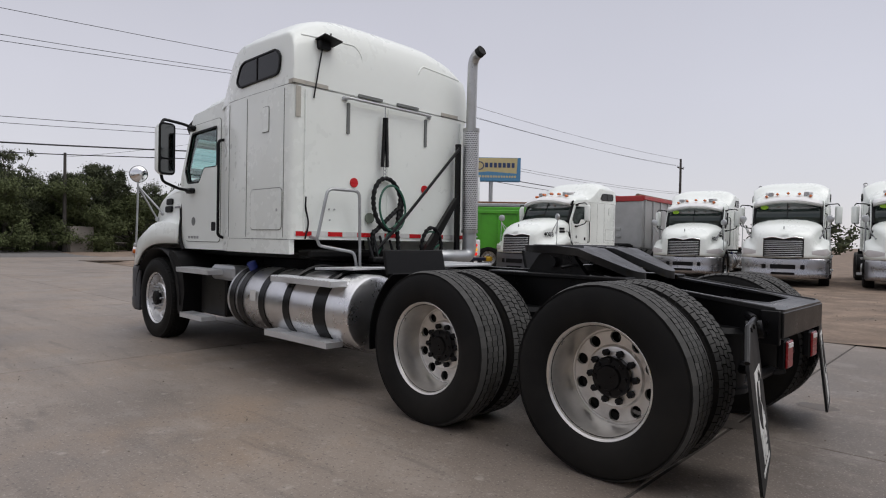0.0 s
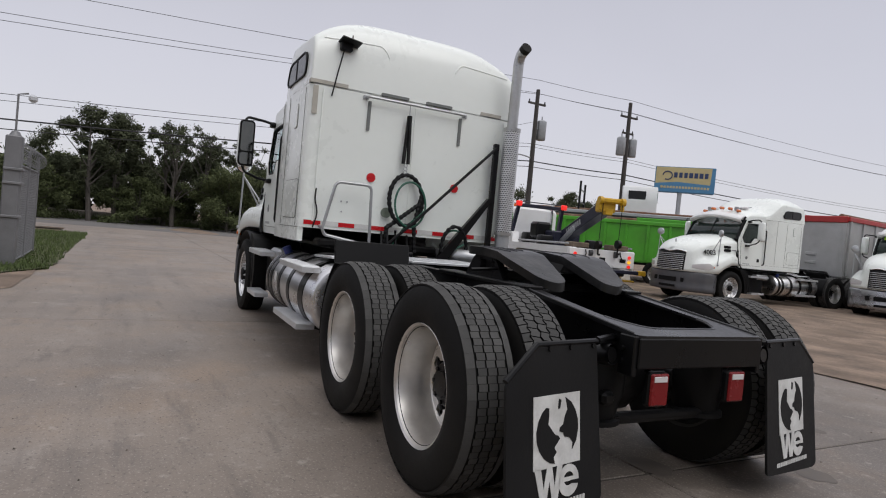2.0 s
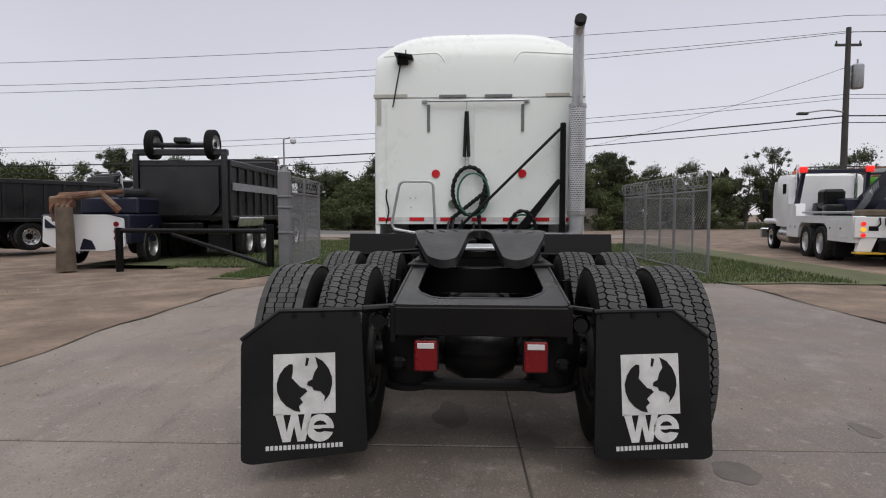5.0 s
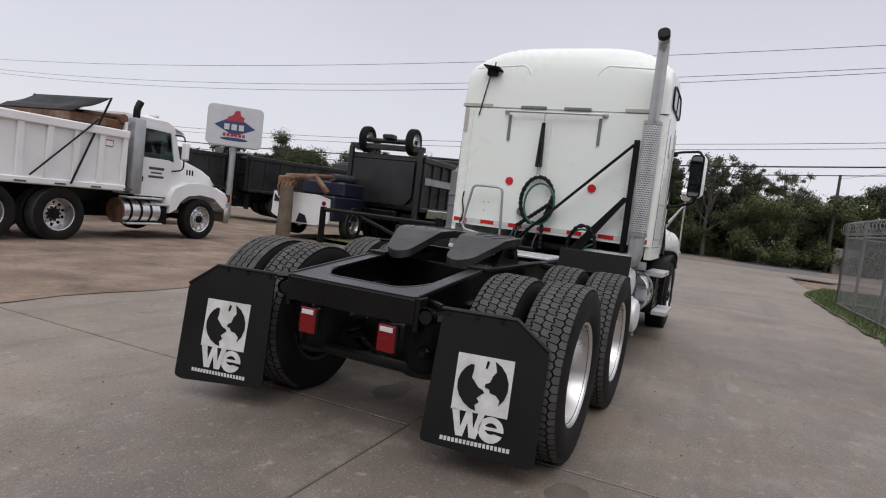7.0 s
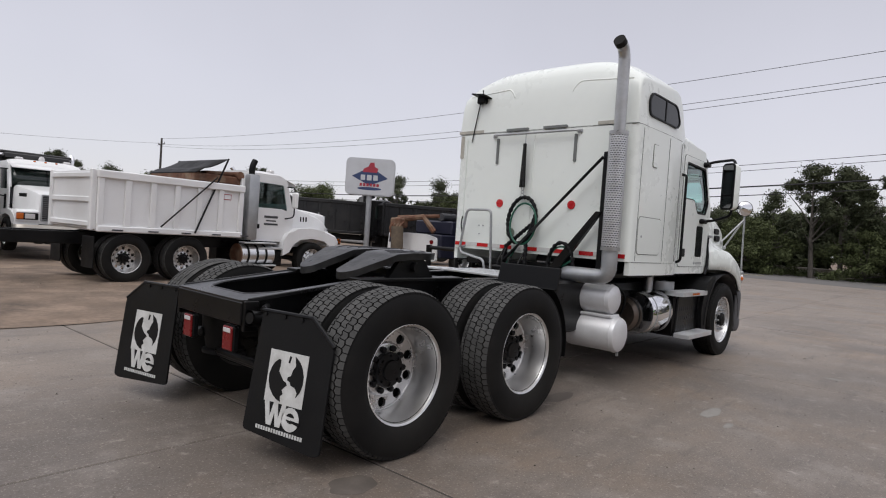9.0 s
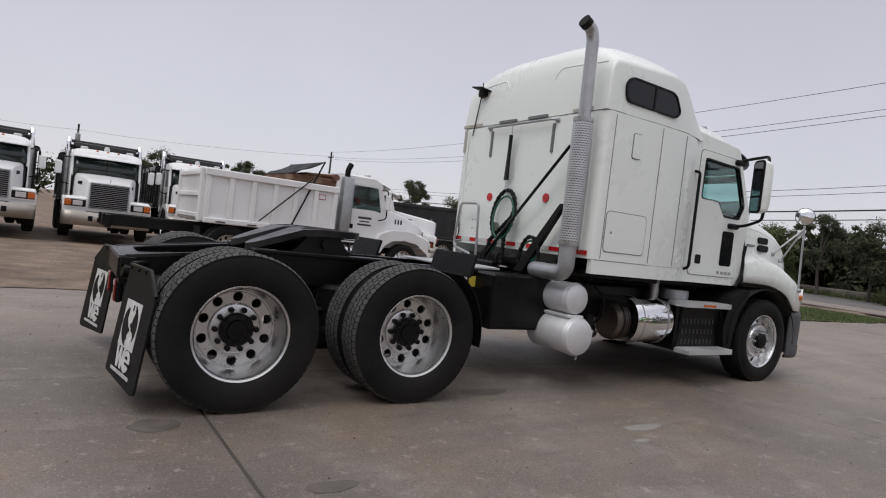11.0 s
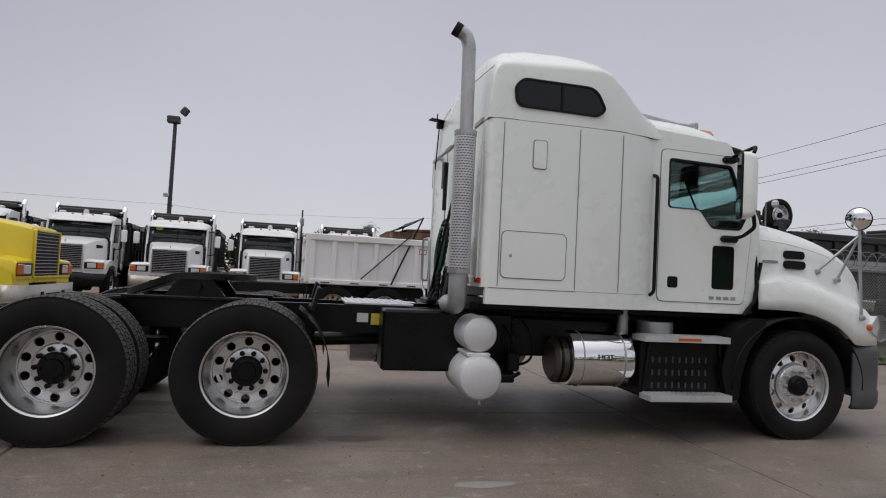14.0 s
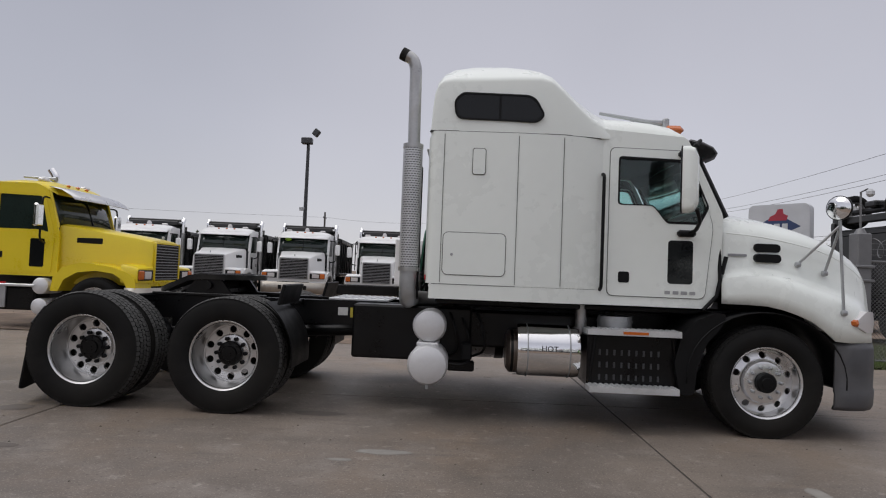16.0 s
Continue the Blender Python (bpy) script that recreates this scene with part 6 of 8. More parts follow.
def dump_truck(name, label, group, paint, m, bed="black", bedpaint=None, low=False, chrome_bumper=True, wheelbase=4.3, raised_axle=False, sticker=False):
    """A conventional dump truck: front bumper at x = 0, body behind it towards -x."""
    T = thing(name, label, "truck", group, m)
    bm = bmn()
    for s in (1, -1):
        box(bm, (-4.6, s * 0.42, 0.88), (8.2, 0.08, 0.26), 0.01)
    box(bm, (-8.6, 0, 0.85), (0.12, 1.2, 0.3), 0.02)
    part("chassis_frame", bm, BLACK, T)
    part("engine_block", box(bmn(), (-1.6, 0, 0.95), (2.2, 0.8, 0.6), 0.05), BLACK, T)
    xa = -0.90 if paint is YELLOW else -1.15
    xt = xa - wheelbase
    for s in (1, -1):
        wheel(T, xa, s * 1.06, 0.50, s, RIM_FRONT, tread=TREAD_STEER, front=True)
        for x in (xt, xt - 1.33):
            wheel(T, x, s * 1.08, 0.50, s, RIM_OUT)
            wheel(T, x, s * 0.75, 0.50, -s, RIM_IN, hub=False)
    for x in (xa, xt, xt - 1.33):
        part("axle", tube(bmn(), [(x, 1.0, 0.5), (x, -1.0, 0.5)], 0.07, 10), BLACK, T)
    # hood
    aero = bed == "white"
    bm = bmn()
    rows = [(-0.16, 1.40, 0.50), (-0.20, 1.50, 0.56), (-0.34, 1.62, 0.60), (-0.6, 1.73, 0.64), (-1.1, 1.86, 0.71), (-1.65, 1.97, 0.82), (-1.80, 1.99, 0.87)] if aero else [(-0.15, 1.70, 0.555), (-0.19, 1.755, 0.575), (-0.5, 1.815, 0.61), (-1.1, 1.90, 0.68), (-1.65, 1.985, 0.80), (-1.80, 2.00, 0.86)]
    def sec(x, zc, w):
        half = [(w + 0.02, 0.85), (w + 0.02, 1.2), (w + 0.004, zc - 0.12), (w - 0.02, zc - 0.05), (w - 0.08, zc - 0.018), (w * 0.5, zc), (0, zc + 0.01)]
        return [(x, y, z) for y, z in half] + [(x, -y, z) for y, z in reversed(half[:-1])]
    loft(bm, rows, sec)
    hood = part("hood", bm, paint, T, smooth=40)
    for s in (1, -1):
        bm = bmn()
        arc = [(-2.05, 0.72), (-2.02, 0.95), (-1.80, 1.14), (-1.45, 1.23), (-1.0, 1.25), (-0.6, 1.20), (-0.30, 1.10), (-0.17, 1.0), (-0.15, 0.80)]
        if aero:
            arc = [(-2.10, 0.62), (-2.09, 1.02), (-1.95, 1.22), (-1.62, 1.35), (-1.2, 1.38), (-0.8, 1.33), (-0.50, 1.20), (-0.32, 1.02), (-0.28, 0.80)]
        inner = [(-0.35, 0.78), (-0.50, 0.88), (-0.72, 1.04), (-1.15, 1.10), (-1.55, 1.06), (-1.78, 0.92), (-1.90, 0.72)]
        if paint is YELLOW:
            arc = [(-1.72, 0.72), (-1.68, 0.98), (-1.52, 1.16), (-1.20, 1.26)] + arc[4:]
            inner = [(-0.30, 0.80), (-0.38, 0.96), (-0.58, 1.08), (-0.90, 1.12), (-1.24, 1.08), (-1.48, 0.94), (-1.58, 0.72)]
        plate(bm, arc + inner, 0.60, Matrix.Translation((0, s * 0.87, 0)) @ XZ)
        rs = []
        for x, zt in ((-0.22, 1.10), (-0.30, 1.20), (-0.62, 1.32)) if aero else ((-0.13, 1.185), (-0.17, 1.215), (-0.45, 1.255)):
            rs.append([(x, s * 0.55, 0.92), (x, s * 1.13, 0.92), (x, s * 1.15, 0.98), (x, s * 1.15, zt - 0.05), (x, s * 1.11, zt), (x, s * 0.55, zt + 0.02)])
        rings(bm, rs)
        part("fender", bm, paint, T, smooth=40)
        hl = part("headlamp", box(bmn(), (-0.125, s * 0.86, 1.065), (0.03, 0.54, 0.20), 0.012), BLACKPL, T, "headlamp in a black surround")
        part("lens", box(bmn(), (-0.107, s * 0.80, 1.065), (0.02, 0.25, 0.145), 0.012), CLEAR, hl)
        part("turn_lens", box(bmn(), (-0.115, s * 1.045, 1.065), (0.05, 0.17, 0.17), 0.015), AMBER, hl)
        if aero:
            for k in range(3):
                part("hood_vent", box(bmn(), (-1.28 + 0.11 * k, s * (0.748 - 0.02 * k), 1.62), (0.055, 0.03, 0.14), 0.01), BLACKPL, hood)
        else:
            part("hood_vent", box(bmn(), (-1.30, s * 0.725, 1.68), (0.46, 0.03, 0.11), 0.012, pose(0, 0, 0, 0, 0, s * -11)), BLACKPL, hood)
    # grille
    gz = 1.42 if aero else 1.71
    bm = plate(bmn(), rrect(-0.53, 0.93, 0.53, gz, 0.03), 0.04, Matrix.Translation((-0.135, 0, 0)) @ YZ, [rrect(-0.50, 0.96, 0.50, gz - 0.03, 0.02)])
    gf = part("grille_frame", bm, GALV if paint is not YELLOW else YELLOW, T)
    part("grille_back", box(bmn(), (-0.145, 0, (gz + 0.93) / 2), (0.02, 1.0, gz - 0.99)), BLACKPL, gf)
    for k in range(8 if aero else 13):
        part("grille_bar", box(bmn(), (-0.125, 0, 0.99 + k * 0.0555), (0.02, 1.0, 0.014), 0.004), GREYBAR, gf)
    part("hood_ornament", box(bmn(), (-0.24, 0, 1.56 if aero else 1.80), (0.05, 0.03, 0.09), 0.01), GALV, hood)
    # bumper
    bm = bmn()
    line = [(-0.34, 1.19), (-0.16, 1.17), (-0.05, 1.08), (0.0, 0.9), (0.0, -0.9), (-0.05, -1.08), (-0.16, -1.17), (-0.34, -1.19)]
    rings(bm, [[(x, y, 0.42) for x, y in line], [(x, y, 0.83) for x, y in line]], False, False)
    bp = part("front_bumper", bm, DULLBUMPER if chrome_bumper else BLACK, T, "dusty steel bumper" if chrome_bumper else "")
    bp.modifiers.new("thickness", "SOLIDIFY").thickness = 0.02
    part("bumper_opening", box(bmn(), (0.004, 0, 0.62), (0.014, 0.55, 0.13), 0.005), BLACKPL, bp)
    for s in (1, -1):
        part("tow_eye", box(bmn(), (0.004, s * 0.45, 0.64), (0.014, 0.12, 0.15), 0.005), BLACKPL, bp)
    # cab
    for s in (1, -1):
        M = Matrix.Translation((0, s * 0.98, 0)) @ XZ
        side = soften([(-3.05, 0.98), (-1.72, 0.98), (-1.72, 1.78), (-1.98, 2.62), (-2.2, 2.72), (-3.05, 2.72)], 0.05, 3)
        win = soften([(-2.88, 1.85), (-2.1, 1.85), (-1.92, 1.80), (-2.08, 2.48), (-2.88, 2.50)], 0.04, 3)
        part("cab_side", plate(bmn(), side, 0.03, M, [win]), paint, T)
        Md = Matrix.Translation((0, s * 0.999, 0)) @ XZ
        door = part("door", plate(bmn(), soften([(-2.95, 1.04), (-1.84, 1.04), (-1.80, 1.75), (-2.04, 2.58), (-2.95, 2.60)], 0.05, 3), 0.012, Md, [win]), paint, T)
        part("window_pane", plate(bmn(), win, 0.005, M), CABGLASS if bed == "white" else SCREEN, door)
        part("door_handle", plate(bmn(), rrect(-2.88, 1.30, -2.76, 1.42, 0.02), 0.02, Md), BLACKPL, door)
        if not aero:
            part("lower_window", plate(bmn(), rrect(-2.25, 1.15, -1.98, 1.68, 0.03), 0.016, Md), DARKGLASS, door)
        bm = tube(bmn(), bend([(-1.95, s * 1.0, 2.45), (-1.90, s * 1.25, 2.45), (-1.90, s * 1.28, 1.65), (-1.98, s * 1.0, 1.60)]), 0.018, 6)
        arm = part("mirror_arm", bm, BLACKPL, T)
        part("mirror", box(bmn(), (-1.92, s * 1.32, 2.10), (0.10, 0.19, 0.42), 0.03), CHROME if paint is YELLOW else WHITE2, T)
        part("cab_step", box(bmn(), (-2.4, s * 1.02, 0.80), (0.8, 0.24, 0.05), 0.01), TREADPLATE, T)
        part("step_box", box(bmn(), (-2.5, s * 0.85, 0.55), (0.9, 0.45, 0.42), 0.03), BLACK, T)
        if paint is YELLOW and s < 0:
            for z in (0.80, 0.42):
                part("air_tank", tube(bmn(), [(-1.95, -0.6, z), (-1.95, -1.10, z), (-1.95, -1.14, z)], [0.15, 0.15, 0.09], 20), SILVER, T)
            part("step_guard", box(bmn(), (-2.95, -1.10, 0.60), (0.75, 0.04, 0.44), 0.01), GALV, T)
            part("red_strip", box(bmn(), (-2.95, -1.123, 0.84), (0.75, 0.01, 0.04)), RED, T)
    part("cab_back", box(bmn(), (-3.05, 0, 1.85), (0.04, 1.96, 1.74), 0.01), paint, T)
    part("cab_floor", box(bmn(), (-2.4, 0, 1.0), (1.3, 1.9, 0.06)), SEAT, T)
    part("dashboard", box(bmn(), (-1.92, 0, 1.62), (0.20, 1.84, 0.50), 0.04), SEAT, T)
    for y in (0.5, -0.5):
        bm = box(bmn(), (-2.75, y, 1.85), (0.16, 0.5, 0.75), 0.05)
        box(bm, (-2.5, y, 1.48), (0.5, 0.5, 0.15), 0.04)
        part("seat", bm, SEAT, T)
    bm = bmn()
    secs = []
    for x, w, z0, z1 in ((-3.06, 0.98, 2.66, 2.78), (-2.6, 0.985, 2.68, 2.82), (-2.15, 0.97, 2.66, 2.80), (-1.95, 0.95, 2.58, 2.70), (-1.85, 0.92, 2.52, 2.60)):
        half = [(w, z0)] + [(w * math.cos(radians(15 * k)) ** 0.4, z0 + (z1 - z0) * math.sin(radians(15 * k))) for k in range(1, 7)]
        secs.append([(x, y, z) for y, z in half] + [(x, -y, z) for y, z in reversed(half[:-1])])
    shell(bm, secs)
    roof = part("cab_roof", bm, paint, T, smooth=50)
    bm = bmn()
    rings(bm, [[(x + 0.10 * (1 - y * y), y * 0.93, z) for y in [-1 + k / 5 for k in range(11)]] for x, z in ((-1.78, 1.98), (-1.98, 2.56))], False, False)
    wsn = part("windscreen", bm, SCREEN, T, "tinted windscreen")
    wsn.modifiers.new("thickness", "SOLIDIFY").thickness = 0.006
    part("screen_divider", tube(bmn(), [(-1.67, 0, 1.98), (-1.87, 0, 2.56)], 0.012, 6), BLACKPL, T)
    for s in (1, -1):
        part("pillar", tube(bmn(), [(-1.77, s * 0.95, 1.90), (-1.97, s * 0.95, 2.58)], 0.03, 6), paint, T)
    if sticker:
        sk = [(0.60 + 0.13 * math.cos(t), 2.46 + 0.06 * math.sin(t)) for t in (2 * math.pi * k / 16 for k in range(16))]
        part("screen_sticker", rings(bmn(), [[(-1.775 + d - (z - 1.98) * 0.345 + 0.10 * (1 - (y / 0.93) ** 2), -y, z) for y, z in sk] for d in (0.01, 0.02)]), LIME, T, "lime green oval sticker")
    bm = bmn()
    rings(bm, [[(x + 0.12 * (1 - y * y), y * 0.97, z) for y in [-1 + k / 5 for k in range(11)]] for x, z in (((-1.98, 2.68), (-1.74, 2.62), (-1.56, 2.52), (-1.48, 2.44)) if paint is YELLOW else ((-1.95, 2.63), (-1.72, 2.55), (-1.66, 2.50)))], False, False)
    vs_ = part("sun_visor", bm, ALU if paint is YELLOW else paint, T)
    vs_.modifiers.new("thickness", "SOLIDIFY").thickness = 0.012
    for y in (-0.66, 0.66):
        part("beacon", box(bmn(), (-2.3, y, 2.82), (0.14, 0.22, 0.09), 0.03), CLEAR, T)
    for y in (-0.3, 0, 0.3):
        part("marker_lamp", box(bmn(), (-2.05, y, 2.76), (0.08, 0.07, 0.05), 0.02), AMBER, T)
    # exhaust stacks
    for s in ((1, -1) if bed else (1,)):
        if bed == "white" and s > 0:
            continue
        if aero:
            pipe = tube(bmn(), bend([(-3.10, -1.05, 0.9), (-3.10, -1.05, 2.86), (-3.02, -1.05, 3.02)]), 0.075, 14)
            part("exhaust_pipe", pipe, BLACKPL, T)
            part("heat_shield", box(bmn(), (-3.09, -1.08, 1.83), (0.30, 0.26, 1.66), 0.05, None, 2), GALV, T, "tall grey box heat shield")
            part("grab_bar", tube(bmn(), bend([(-2.90, -1.02, 2.50), (-2.90, -1.10, 2.48), (-2.90, -1.10, 1.42), (-2.90, -1.02, 1.40)]), 0.018, 6), GALV, T)
        else:
            yy, top = s * 1.06, 3.28 if not bed else 3.14
            part("exhaust_pipe", tube(bmn(), bend([(-3.20, yy, 0.9), (-3.20, yy, top - 0.16), (-3.32, yy, top)]), 0.075, 14), CHROME, T, "bright curved exhaust pipe")
            part("heat_shield", tube(bmn(), [(-3.20, yy, 1.15), (-3.20, yy, 2.55)], 0.10, 16), EXHAUST, T)
    if paint is YELLOW:
        part("air_horn", tube(bmn(), [(-2.95, -0.3, 2.92), (-2.45, -0.3, 2.90), (-2.30, -0.3, 2.88)], [0.02, 0.03, 0.06], 10), GALV, T)
    if bed == "black":
        for s in (1, -1):
            rack = tube(bmn(), bend([(-3.34, s * 1.02, 1.4), (-3.34, s * 1.02, 2.62), (-3.34, s * 1.30, 2.62), (-3.34, s * 1.30, 1.4)]), 0.022, 6)
            tube(rack, [(-3.34, s * 1.02, 2.1), (-3.34, s * 1.30, 2.1)], 0.018, 6)
            part("side_rack", rack, BLACK, T)
        part("roof_beacon", lathe(bmn(), [(0.0, 0.09), (0.06, 0.07), (0.09, 0.0), (0.09, -0.06)], 14), CLEAR, T, m=pose(-2.5, 0.0, 2.88, 90))
    if bed:
        bp_ = bedpaint or BEDBLACK
        x1, x0 = -3.40, (-6.75 if bed == "white" else -8.4)
        z0, z1 = 1.10, (2.32 if bed == "white" else 2.62)
        body = part("dump_bed", box(bmn(), ((x0 + x1) / 2, 0, z0), (x1 - x0, 2.3, 0.06)), bp_, T)
        part("bed_front", box(bmn(), (x1, 0, (z0 + z1) / 2 + 0.1), (0.05, 2.3, z1 - z0 + 0.2)), bp_, body)
        for s in (1, -1):
            part("bed_side", box(bmn(), ((x0 + x1) / 2, s * 1.17, (z0 + z1) / 2), (x1 - x0, 0.04, z1 - z0)), bp_, body)
        for s in (1, -1):
            n = 6 if bed == "white" else 7
            for k in range(n + 1):
                x = x0 + 0.06 + (x1 - x0 - 0.12) * k / n
                part("bed_rib", box(bmn(), (x, s * 1.215, (z0 + z1) / 2 - 0.02), (0.13, 0.06, z1 - z0 - 0.2), 0.015), bp_, body)
            part("top_rail", box(bmn(), ((x0 + x1) / 2, s * 1.21, z1 - 0.07), (x1 - x0 + 0.04, 0.12, 0.17), 0.02), bp_, body)
            part("bottom_rail", box(bmn(), ((x0 + x1) / 2, s * 1.21, z0 + 0.02), (x1 - x0, 0.12, 0.13), 0.02), bp_, body)
            if bed == "white":
                for k in range(5):
                    part("marker_lamp", box(bmn(), (x0 + 0.4 + k * 0.75, s * 1.275, z0 + 0.0), (0.22, 0.008, 0.03)), DARKGREY, body)
                part("tarp_arm", tube(bmn(), [(x0 + 1.3, s * 1.29, z0 + 0.12), (x1 - 1.0, s * 1.29, z1 - 0.1), (x1 - 0.75, s * 1.27, z1 + 0.14)], 0.018, 6), BLACK, T)
                part("tarp_arm", tube(bmn(), [(x0 + 2.1, s * 1.29, z0 + 0.02), (x1 - 0.45, s * 1.20, z1 + 0.62)], 0.022, 6), BLACK, T)
        tg = part("tailgate", box(bmn(), (x0 - 0.03, 0, (z0 + z1) / 2), (0.06, 2.36, z1 - z0), 0.01), bp_, T)
        for z in (z0 + 0.1, (z0 + z1) / 2, z1 - 0.1):
            part("tailgate_rib", box(bmn(), (x0 - 0.08, 0, z), (0.06, 2.2, 0.12), 0.02), bp_, tg)
        for s in (1, -1):
            part("tailgate_post", box(bmn(), (x0 - 0.08, s * 1.12, (z0 + z1) / 2), (0.08, 0.13, z1 - z0 + 0.05), 0.02), bp_, tg)
        # roll-up cover over the cab
        bm = bmn()
        if aero:
            box(bm, (x1 - 0.62, 0, z1 + 0.12), (1.25, 2.16, 0.20), 0.03)
            box(bm, (x1 - 0.45, 0, z1 + 0.27), (0.85, 2.0, 0.10), 0.03, pose(0, 0, 0, 0, -3, 0))
            tube(bm, [(x1 - 0.05, -1.12, z1 + 0.26), (x1 - 0.05, 1.12, z1 + 0.26)], 0.10, 12)
        else:
            box(bm, (x1 + 0.24, 0, z1 + 0.30), (0.50, 1.86, 0.16), 0.04, pose(0, 0, 0, 0, -6, 0))
            box(bm, (x1 - 0.05, 0, z1 + 0.18), (0.10, 2.1, 0.30), 0.02)
            tube(bm, [(x1 + 0.30, -1.0, z1 + 0.42), (x1 + 0.30, 1.0, z1 + 0.42)], 0.05, 10)
        part("tarp_housing", bm, RUST if bed == "white" else BEDBLACK, T)
        if bed == "white":
            rs = []
            for k in range(13):
                t = k / 12
                rs.append([(x1 - 1.25 + 0.80 * t, y, z1 + 0.22 + 0.10 * min(1, 4 * t) + 0.30 * t ** 1.3 - 0.07 * math.sin(3.14 * t) * (1 - y * y * 0.3)) for y in (-1.15, -0.6, 0.0, 0.6, 1.15)])
            part("tarp", rings(bmn(), rs, False, False), FLAP, T, "black mesh tarp raised at the front").modifiers.new("thickness", "SOLIDIFY").thickness = 0.02
            part("bed_decal", box(bmn(), (x1 - 0.42, -1.194, z1 - 0.30), (0.20, 0.006, 0.14)), SIGNRED, T, "small faded red and white decal")
            part("bed_decal", box(bmn(), (x1 - 0.42, -1.198, z1 - 0.30), (0.17, 0.006, 0.10)), WHITE2, T)
            part("tank_end", tube(bmn(), [(-3.33, -0.90, 0.62), (-3.30, -0.90, 0.62)], 0.275, 24), RUST, T)
            for x in (-3.12, -2.86, -2.60):
                part("tank_strap", tube(bmn(), [(x - 0.03, -0.90, 0.62), (x + 0.03, -0.90, 0.62)], 0.277, 24), BLACKPL, T)
            part("tank_step", box(bmn(), (-2.8, -1.05, 0.93), (0.95, 0.28, 0.04), 0.01), TREADPLATE, T)
            part("tank_step", box(bmn(), (-2.8, -1.15, 0.36), (0.95, 0.16, 0.04), 0.01), TREADPLATE, T)
            part("door_lettering", box(bmn(), (-2.42, -1.008, 1.62), (0.42, 0.004, 0.06)), DARKGREY, T)
            part("door_lettering", box(bmn(), (-2.42, -1.008, 1.52), (0.30, 0.004, 0.035)), DARKGREY, T)
            part("door_lettering", box(bmn(), (-2.42, -1.008, 1.43), (0.42, 0.004, 0.05)), DARKGREY, T)
            part("fuel_tank", tube(bmn(), [(-3.3, -0.90, 0.62), (-2.35, -0.90, 0.62)], 0.27, 24), ALU, T)
        for s in (1, -1):
            part("mud_flap", box(bmn(), (x0 + 0.1 if bed != "white" else xt - 2.0, s * 0.9, 0.62), (0.02, 0.6, 0.66), 0.005), FLAP, T)
    if raised_axle:
        x0, z1 = -8.4, 2.62
        for s in (1, -1):
            wheel(T, x0 + 0.1, s * 0.76, z1 + 0.41, s, RIM_FRONT, tread=TREAD_STEER, front=True).scale = (0.78, 0.78, 0.78)
            part("booster_arm", box(bmn(), (x0 - 0.12, s * 1.13, 1.75), (0.14, 0.14, 2.1), 0.02), BEDBLACK, T)
        bm = tube(bmn(), [(x0 + 0.1, -0.75, z1 + 0.40), (x0 + 0.1, 0.75, z1 + 0.40)], 0.07, 10)
        box(bm, (x0 - 0.05, 0, z1 + 0.20), (0.2, 2.4, 0.16), 0.02)
        box(bm, (x0 + 0.05, 0.0, z1 + 0.52), (0.3, 0.35, 0.14), 0.03)
        part("booster_axle", bm, BEDBLACK, T)
        part("tailgate_panel", plate(bmn(), soften([(-1.0, 2.45), (1.0, 2.45), (1.0, 1.45), (0.8, 1.2), (-0.8, 1.2), (-1.0, 1.45)], 0.05), 0.06, Matrix.Translation((x0 - 0.16, 0, 0)) @ YZ), BEDBLACK, T)
        part("side_band", box(bmn(), (-5.9, -1.285, 1.95), (4.9, 0.02, 0.20)), GALV, T)
        part("side_guard", box(bmn(), (-6.9, -1.30, 1.02), (2.2, 0.05, 0.26), 0.02, pose(0, 0, 0, 14, 0, 0)), ALU, T)
    return T


row_label = "white dump truck with black bed in a row on dirt"
first = dump_truck("dump_truck", row_label, "row of dump trucks", WHITE2, pose(-5.35, 14.80, -0.02, 0, 0, -85.7), chrome_bumper=False)
copy_thing(first, pose(-8.31, 14.44, -0.02, 0, 0, -83.7))
stuck = dump_truck("dump_truck", "white dump truck with a lime screen sticker and black bed", "row of dump trucks", WHITE2, pose(-2.41, 15.20, -0.03, 0, 0, -86.7), sticker=True)
for x, y, z, h in ((0.55, 15.58, -0.09, -89.7), (3.51, 16.59, -0.02, -91.7)):
    plain = copy_thing(stuck, pose(x, y, z, 0, 0, h))
    tagged(plain, "white dump truck with tan steel bumper and black bed", "truck", "row of dump trucks")
    for o in list(plain.children):
        if o.name.startswith("screen_sticker"):
            bpy.data.objects.remove(o)
white_dump = dump_truck("dump_truck", "white dump truck with white ribbed bed and bunched tarp", "", WHITE2, pose(8.42, 10.78, -0.08, 0, 0, 1.5) @ Matrix.Scale(0.97, 4), bed="white", bedpaint=WHITE2, wheelbase=3.62)
yellow = dump_truck("day_cab_truck", "bright yellow day cab truck with silver visor", "", YELLOW, pose(-2.35, 5.63, 0.00, 0, 0, 0.3), bed=None)
black_dump = dump_truck("dump_truck", "black dump truck with an axle folded up over its tailgate", "", BEDBLACK, pose(21.9, 8.28, -0.02, 0, 0, 0.5) @ Matrix.Diagonal((1.0, 1.12, 1.10, 1)), raised_axle=True)
far_white = dump_truck("day_cab_truck", "white day cab truck parked behind the dump truck", "", WHITE2, pose(11.6, 14.6, -0.02, 0, 0, -25), bed=None)
for x, y, h in ((20.5, 17.5, -35), (25.0, 14.0, -30)):
    dump_truck("dump_truck", "black dump truck parked at the back of the yard", "black dump trucks", BLACK, pose(x, y, -0.02, 0, 0, h))


